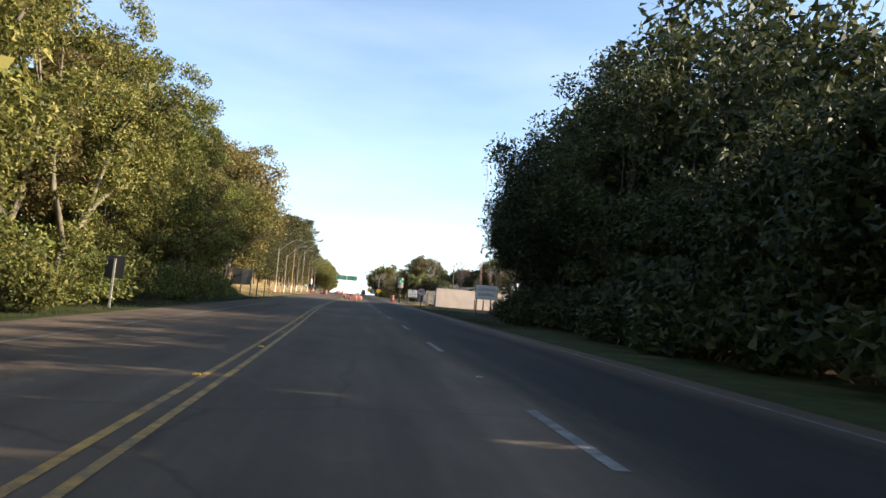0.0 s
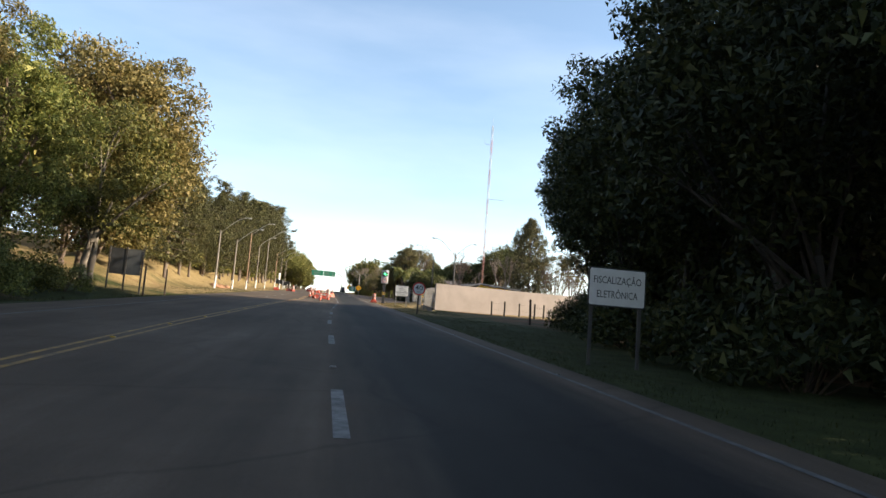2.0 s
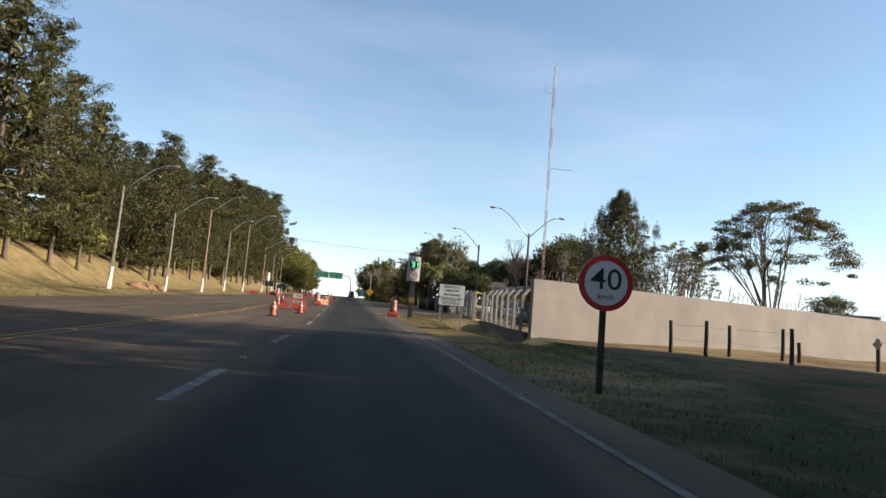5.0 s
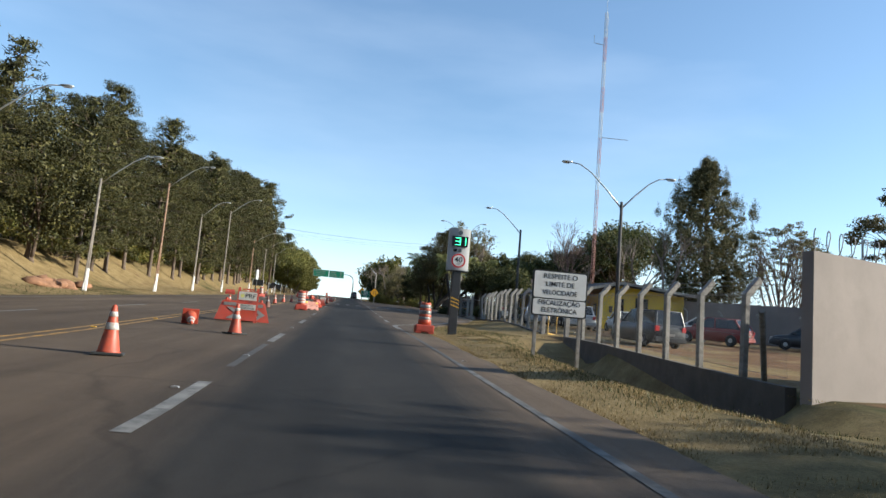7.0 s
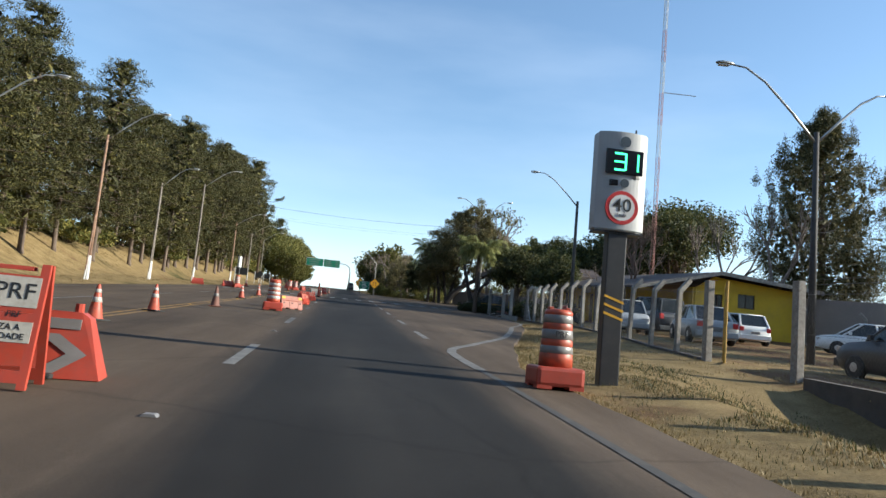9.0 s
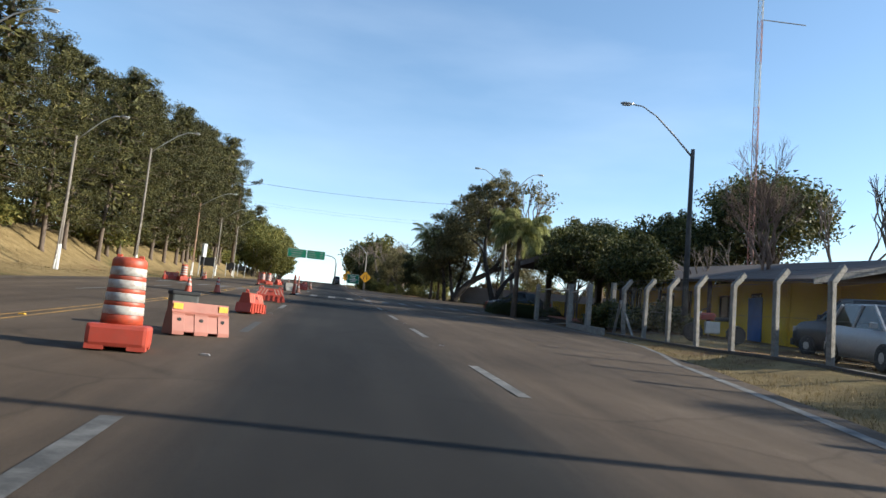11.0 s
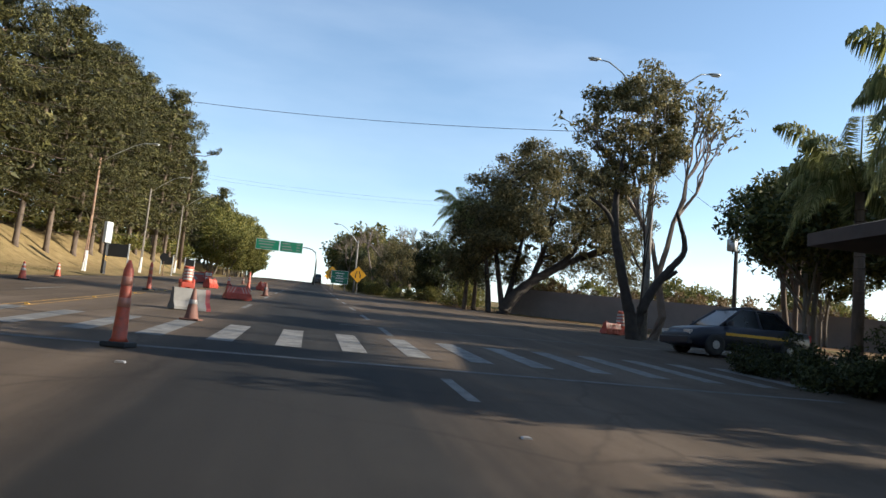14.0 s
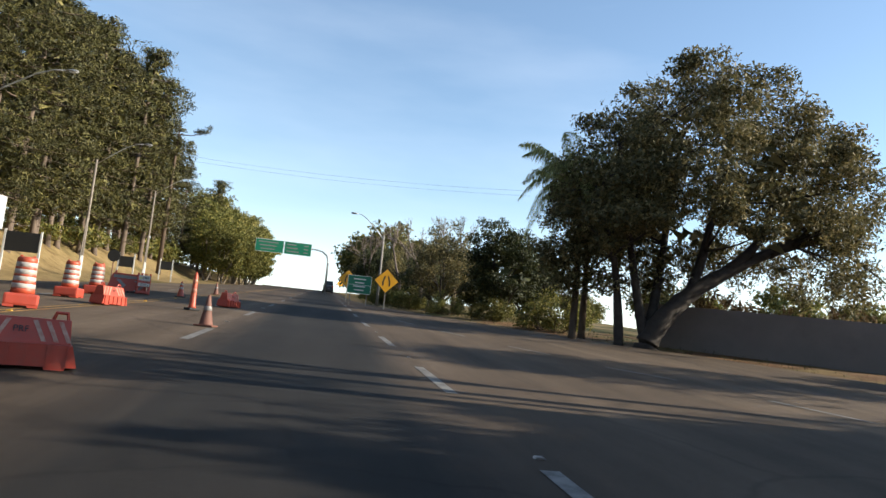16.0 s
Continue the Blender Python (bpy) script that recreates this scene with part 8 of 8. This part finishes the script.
# ---- parked vehicles ----
def car(m, label, paint, kind="sedan", lights=True):
    root = thing("car", m, label, "car", "parked cars")
    tall = {"sedan": 1.0, "hatch": 1.02, "suv": 1.16, "van": 1.3}[kind]
    rear = {"sedan": -2.15, "hatch": -1.85, "suv": -2.2, "van": -2.2}[kind]
    cabin_back = {"sedan": -1.6, "hatch": -1.78, "suv": -2.12, "van": -2.12}[kind]
    roof_back = {"sedan": -0.95, "hatch": -1.35, "suv": -1.9, "van": -1.98}[kind]
    belt = 0.92 * tall
    secs = [(rear, 0.38, 0.74 * tall, 0.70), (rear + 0.08, 0.26, belt, 0.80), (-1.2, 0.2, belt + 0.02, 0.85), (0.2, 0.2, belt, 0.86), (1.05, 0.2, belt - 0.03, 0.85), (1.75, 0.22, belt - 0.12, 0.81), (2.08, 0.28, 0.68 * tall, 0.73), (2.14, 0.36, 0.58 * tall, 0.66)]
    bm = bmesh.new()
    rings = []
    for y, z0, z1, w in secs:
        zm = (z0 + z1) / 2
        rings.append([bm.verts.new(p) for p in ((-w * 0.92, y, z0), (w * 0.92, y, z0), (w, y, zm - 0.05), (w * 0.99, y, zm + 0.1), (w * 0.93, y, z1 - 0.03), (w * 0.8, y, z1), (-w * 0.8, y, z1), (-w * 0.93, y, z1 - 0.03), (-w * 0.99, y, zm + 0.1), (-w, y, zm - 0.05))])
    for a, b in zip(rings, rings[1:]):
        for k in range(10):
            bm.faces.new((a[k], a[(k + 1) % 10], b[(k + 1) % 10], b[k]))
    bm.faces.new(rings[0])
    bm.faces.new(rings[-1][::-1])
    bmesh.ops.recalc_face_normals(bm, faces=bm.faces)
    body = part("body", bm, paint, root, smooth_faces=True)
    zt = 1.43 * tall
    top = [(roof_back, 0.6), (-0.2, 0.62), (0.3, 0.6)]
    cb_ = bmesh.new()
    lo = [(cabin_back, 0.7), (-0.3, 0.78), (1.1, 0.72)]
    L0 = [cb_.verts.new((-w, y, belt - 0.03)) for y, w in lo] + [cb_.verts.new((w, y, belt - 0.03)) for y, w in lo[::-1]]
    L1 = [cb_.verts.new((-w, y, zt)) for y, w in top] + [cb_.verts.new((w, y, zt)) for y, w in top[::-1]]
    for k in range(6):
        cb_.faces.new((L0[k], L0[(k + 1) % 6], L1[(k + 1) % 6], L1[k]))
    cb_.faces.new(L1)
    bmesh.ops.recalc_face_normals(cb_, faces=cb_.faces)
    part("glazing", cb_, GLASS_DARK, root, "dark window glass")
    rb = bmesh.new()
    a = [rb.verts.new((s * (w + 0.015), y, zt - 0.05)) for y, w in top for s in (-1, 1)]
    b = [rb.verts.new((s * (w - 0.06), y, zt + 0.04)) for y, w in top for s in (-1, 1)]
    order = [0, 2, 4, 5, 3, 1]
    for k in range(6):
        i, j = order[k], order[(k + 1) % 6]
        rb.faces.new((a[i], a[j], b[j], b[i]))
    rb.faces.new([b[i] for i in order])
    bmesh.ops.recalc_face_normals(rb, faces=rb.faces)
    part("roof", rb, paint, root, smooth_faces=True)
    for s in (-1, 1):
        for (y0, w0), (y1, w1), r in (((cabin_back, 0.7), (roof_back, 0.6), 0.05), ((-0.3, 0.785), (-0.2, 0.625), 0.04), ((1.1, 0.72), (0.3, 0.6), 0.04)):
            part("pillar", tubed([(s * w0, y0, belt - 0.04), (s * w1, y1, zt)], r, 6), paint, root)
        part("mirror", boxed(s * 0.86 - 0.07, 0.78, belt, s * 0.86 + 0.07, 0.9, belt + 0.13, bevel=0.02), paint, root)
        part("headlight", boxed(s * 0.55 - 0.16, 2.0, 0.56 * tall, s * 0.55 + 0.16, 2.115, 0.70 * tall, bevel=0.02), REFLECT, root, "clear headlight")
        part("tail_light", boxed(s * 0.66 - 0.10, rear - 0.015, 0.66 * tall, s * 0.66 + 0.10, rear + 0.1, 0.86 * tall, bevel=0.015), SIGN_RED, root, "red tail light")
        for y in (1.32, -1.28):
            w = part("wheel", lathe(bmesh.new(), [(0.2, -0.09), (0.29, -0.1), (0.315, -0.07), (0.315, 0.07), (0.29, 0.1), (0.2, 0.09)], 20), RUBBER, root, "black tyre", True)
            w.matrix_basis = pose(s * 0.79, y, 0.315, 0, 90, 0)
            part("rim", lathe(bmesh.new(), [(0.06, -0.095), (0.19, -0.085), (0.19, 0.085), (0.06, 0.095)], 14), GALV, w, "grey rim")
    part("bumper", boxed(-0.78, rear - 0.06, 0.3, 0.78, rear + 0.14, 0.52, bevel=0.03), paint, root)
    part("bumper", boxed(-0.72, 2.02, 0.28, 0.72, 2.19, 0.5, bevel=0.03), paint, root)
    part("plate", boxed(-0.2, rear - 0.075, 0.56, 0.2, rear - 0.03, 0.68), REFLECT_GREY, root, "plain grey plate")
    return root


def car_paint(name, c, rough=0.28):
    m, n, l, p = nodes_of(name)
    p.inputs["Base Color"].default_value = (*c, 1)
    p.inputs["Roughness"].default_value = rough
    p.inputs["Coat Weight"].default_value = 0.15
    t = n.new("ShaderNodeTexNoise")
    t.inputs["Scale"].default_value, t.inputs["Detail"].default_value = 5, 6
    r = n.new("ShaderNodeMapRange")
    r.inputs[3].default_value, r.inputs[4].default_value = rough - 0.05, rough + 0.3
    l.new(t.outputs[0], r.inputs[0])
    l.new(r.outputs[0], p.inputs["Roughness"])
    return m


WHITE_CAR, SILVER_CAR, DARK_CAR, RED_CAR, BLUE_CAR = car_paint("white_car_paint", (0.7, 0.7, 0.68)), car_paint("silver_car_paint", (0.30, 0.305, 0.31)), car_paint("dark_grey_car_paint", (0.03, 0.032, 0.036)), car_paint("dusty_red_car_paint", (0.22, 0.03, 0.025), 0.5), car_paint("dark_blue_car_paint", (0.008, 0.011, 0.022), 0.35)
car(parked(18.2, 133.4, -12), "silver sedan parked behind the fence, seen from behind", SILVER_CAR)
car(parked(23.6, 140.0, -6), "white hatchback parked before the yellow building", WHITE_CAR, "hatch")
car(parked(17.2, 120.8, 6) @ Matrix.Diagonal((0.94, 0.94, 0.94, 1)), "dark estate car parked close to the fence", DARK_CAR, "suv")
car(parked(16.6, 137.4, 165), "silver-grey car parked beside the fence", SILVER_CAR, "hatch")
car(parked(20.0, 142.6, 8), "dark van parked beside the building", DARK_CAR, "van")
car(parked(24.7, 128.6, 34), "dusty red wrecked hatchback in the yard", RED_CAR, "hatch")
car(parked(27.2, 135.5, 64), "white car standing in the yard before the rear wall", WHITE_CAR, "hatch")
car(parked(28.5, 119.0, 40), "dark dusty car standing in the yard", DARK_CAR, "sedan")
car(parked(31.0, 129.5, 60), "dark wrecked car in the yard", DARK_CAR, "hatch")
car(on_road(17.6, 174.6, 96) @ Matrix.Diagonal((1.04, 1.04, 1.04, 1)), "dark blue patrol sedan waiting at the exit", BLUE_CAR)
pc = [o for o in scene.objects if o.name.startswith("car") and o.type == "EMPTY"][-1]
part("light_bar", boxed(-0.5, -0.35, 1.47, 0.5, -0.15, 1.56, bevel=0.03), BLACK_STEEL, pc, "dark roof light bar")
for s in (-1, 1):
    part("side_band", boxed(s * 0.868 - 0.004, -1.2, 0.62, s * 0.868 + 0.004, 1.0, 0.70), YELLOW_PLATE, pc, "yellow side band")
car(on_road(5.2, 300, 2), "dark car standing far off on the shoulder", DARK_CAR, "van")

# motorcycle behind the fence
mc = thing("motorcycle", on(15.9, 144.0, 70), "red and black motorcycle parked behind the fence", "motorcycle")
for y in (-0.65, 0.65):
    w = part("wheel", lathe(bmesh.new(), [(0.24, -0.04), (0.29, -0.05), (0.31, 0.0), (0.29, 0.05), (0.24, 0.04)], 20), RUBBER, mc, "black tyre", True)
    w.matrix_basis = pose(0, y, 0.31, 0, 90, 0)
part("tank", boxed(-0.13, 0.0, 0.72, 0.13, 0.45, 0.95, bevel=0.06), RED_CAR, mc, "red tank")
part("seat", boxed(-0.12, -0.6, 0.72, 0.12, 0.02, 0.84, bevel=0.04), RUBBER, mc)
part("engine", boxed(-0.14, -0.15, 0.3, 0.14, 0.3, 0.68, bevel=0.03), GALV, mc)
part("fork", tubed([(0, 0.65, 0.31), (0, 0.42, 1.0)], 0.03, 6), GALV, mc)
part("handlebar", tubed([(-0.35, 0.3, 1.08), (0, 0.42, 1.02), (0.35, 0.3, 1.08)], 0.018, 6), BLACK_STEEL, mc)

# hedges and small garden plants
hd = bush("hedge", on(14.6, 165.6, 0, 0, 0.85), "clipped dark green hedge round the palm", 1.5, 1.45, LEAF_DARK_SHADED, 9000, 0.055, 201, "hedges", "hedge")
copy_thing(hd, on(16.2, 164.3, 50, 0, 0.9))
copy_thing(hd, on(15.2, 163.6, 110, 0, 0.8))
copy_thing(hd, on(14.6, 168.2, 40, 0, 0.82))
hd2 = bush("hedge", on(16.0, 152.6, 0), "garden hedge with dark green leaves", 1.2, 1.3, LEAF_GARDEN, 4200, 0.08, 203, "hedges", "hedge")
for x, y in ((17.0, 150.4), (18.2, 152.0)):
    copy_thing(hd2, on(x, y, R.uniform(0, 360)))
dry = bush("bush", on(22.0, 205.0, 0), "dry tan shrub behind the boundary wall", 1.5, 2.9, LEAF_DRY, 1500, 0.14, 205, "dry shrubs behind the wall")
for k in range(1, 26):
    copy_thing(dry, on(20.4 + k * 1.1, 205.6 - k * 1.02 + 1.6 + R.random(), R.uniform(0, 360), 0.1, R.uniform(0.75, 0.95)))

# old wooden fence posts on the verge by the wood
POSTS = ((16.93, 98, 1.3, 2), (17.92, 97, 1.4, -1), (19.75, 98.5, 1.3, 1), (20.27, 95, 1.35, 0), (22.15, 98.5, 1.35, -2), (22.58, 98, 0.85, 3), (24.99, 96.5, 1.3, 1), (15.5, 79.2, 1.75, 2), (20.0, 81.6, 1.7, -1))
for x, y, h, ln in POSTS:
    fp = thing("fence_post", on(x, y) @ pose(0, 0, 0, ln, -ln, 0), "dark weathered wooden fence post in the grass", "fence post", "old fence posts")
    part("shaft", tubed([(0, 0, -0.3), (0.01, 0, h * 0.5), (0, 0.01, h)], [0.085, 0.08, 0.075], 8), FENCE_WOOD, fp)
fs_ = thing("fence_post", on(18.9, 81.2, 20) @ pose(0, 0, 0, 0, 42, 0), "leaning wooden brace of the old fence", "fence post", "old fence posts")
part("shaft", tubed([(0, 0, -0.2), (0, 0, 1.9)], [0.07, 0.06], 8), FENCE_WOOD, fs_)
for z in (0.6, 1.2):
    for (xa, ya, ha, _), (xb, yb, hb_, _) in zip(POSTS, POSTS[1:]):
        if ha > 0.9 and hb_ > 0.9:
            cable((xa, ya, ground_z(xa, ya) + min(z, ha - 0.1)), (xb, yb, ground_z(xb, yb) + min(z, hb_ - 0.1)), 0.06, 0.004, "slack fence wire between old posts")
dp = thing("marker_sign", on(POSTS[6][0] - 0.3, POSTS[6][1] - 0.3), "small dark diamond plate on a thin stake by the old fence", "sign")
part("stake", tubed([(0, 0, -0.2), (0, 0, 1.3)], 0.025, 6), FENCE_WOOD, dp)
part("plate", prism(bmesh.new(), [(0, 0.85), (0.22, 1.07), (0, 1.29), (-0.22, 1.07)], -0.04, -0.026), SIGN_BLACK, dp)

# washed-out red earth on the bank
er_ = bmesh.new()
rng = np.random.default_rng(5)
for k in range(26):
    x, y = -13.9 + rng.normal() * 0.45, 136.8 + rng.normal() * 1.5
    s = 0.22 + 0.3 * rng.random()
    n0 = len(er_.verts)
    bmesh.ops.create_icosphere(er_, subdivisions=2, radius=s * 1.5, matrix=Matrix.Translation((x, y, ground_z(x, y) + 0.06)) @ Matrix.Diagonal((1, 1, 0.5, 1)))
    er_.verts.ensure_lookup_table()
    for v in er_.verts[n0:]:
        v.co += Vector((1, 1, 0.7)) * noise.noise(v.co * 2.4) * 0.22
EARTH = surface("red_earth", (0.21, 0.105, 0.055), 0.95, vary=0.3, scale=3, fine=30, bump=0.6)
tagged(part("earth_mound", er_, EARTH, None, smooth_faces=True), "heap of washed-out red earth on the bank", "earth mound", kind="stuff")


# ---- grass ----
def grass(name, n, region, material, hmin, hmax, seed, label):
    rng = np.random.default_rng(seed)
    q = []
    tries = 0
    while len(q) < n and tries < n * 6:
        tries += 1
        x, y = region(rng)
        if road_l(y) - 0.05 < x < road_r(y) + 0.05 or noise.noise((x * 0.8, y * 0.8, 5)) < -0.25:
            continue
        z = ground_z(x, y) - 0.02
        for _ in range(3):
            a, h = rng.random() * math.tau, hmin + (hmax - hmin) * rng.random() ** 2
            dx, dy = math.cos(a), math.sin(a)
            ox, oy = x + rng.normal() * 0.05, y + rng.normal() * 0.05
            w, ln = 0.004 + 0.006 * rng.random(), h * (0.25 + 0.5 * rng.random())
            q.append([(ox - dy * w, oy + dx * w, z), (ox + dy * w, oy - dx * w, z), (ox + dx * ln, oy + dy * ln, z + h)])
    ob = new(name, leaves_mesh(name, np.array(q), material))
    return tagged(ob, label, "grass", kind="stuff")


grass("grass", 60000, lambda r: (road_r(95) + 0.0 + abs(r.normal()) * 2.2, 84 + 50 * r.random()), STRAW, 0.02, 0.065, 1, "dry straw-coloured grass on the verge")
grass("grass", 30000, lambda r: (7.0 + abs(r.normal()) * 3.0, 35 + 58 * r.random()), GREEN_BLADES, 0.03, 0.11, 2, "short green grass by the shaded wood")
grass("grass", 24000, lambda r: (-8.0 - abs(r.normal()) * 3.5, 20 + 120 * r.random()), GREEN_BLADES, 0.04, 0.18, 3, "grass along the far verge")
grass("grass", 24000, lambda r: (-11 - 9 * r.random(), 85 + 120 * r.random()), STRAW, 0.05, 0.22, 4, "dry grass on the bank under the pines")
grass("grass", 34000, lambda r: (road_r(96) + abs(r.normal()) * 2.0, 95 + 29 * r.random()), STRAW, 0.025, 0.075, 11, "dry tufted grass at the edge of the asphalt")
grass("grass", 14000, lambda r: (7.4 + 3.5 * r.random(), 98 + 26 * r.random()), GREEN_BLADES, 0.03, 0.11, 12, "green tufts among the dry grass of the verge")
grass("grass", 12000, lambda r: (lambda y: (road_r(y) + 0.05 + 1.6 * r.random(), y))(124 + 27 * r.random()), STRAW, 0.03, 0.11, 13, "dry grass strip along the fence")
grass("grass", 16000, lambda r: (8 + 12 * r.random(), 118 + 45 * r.random()), STRAW, 0.03, 0.12, 6, "dry trampled grass in the compound")
grass("grass", 12000, lambda r: (8 + 14 * r.random(), 190 + 60 * r.random()), GREEN_BLADES, 0.05, 0.25, 7, "grass along the kerb by the spreading tree")

grass("grass", 16000, lambda r: (9.6 + 2.3 * r.random(), 84 + 37 * r.random()), GREEN_BLADES, 0.03, 0.09, 8, "darker green grass in the ditch before the fence")
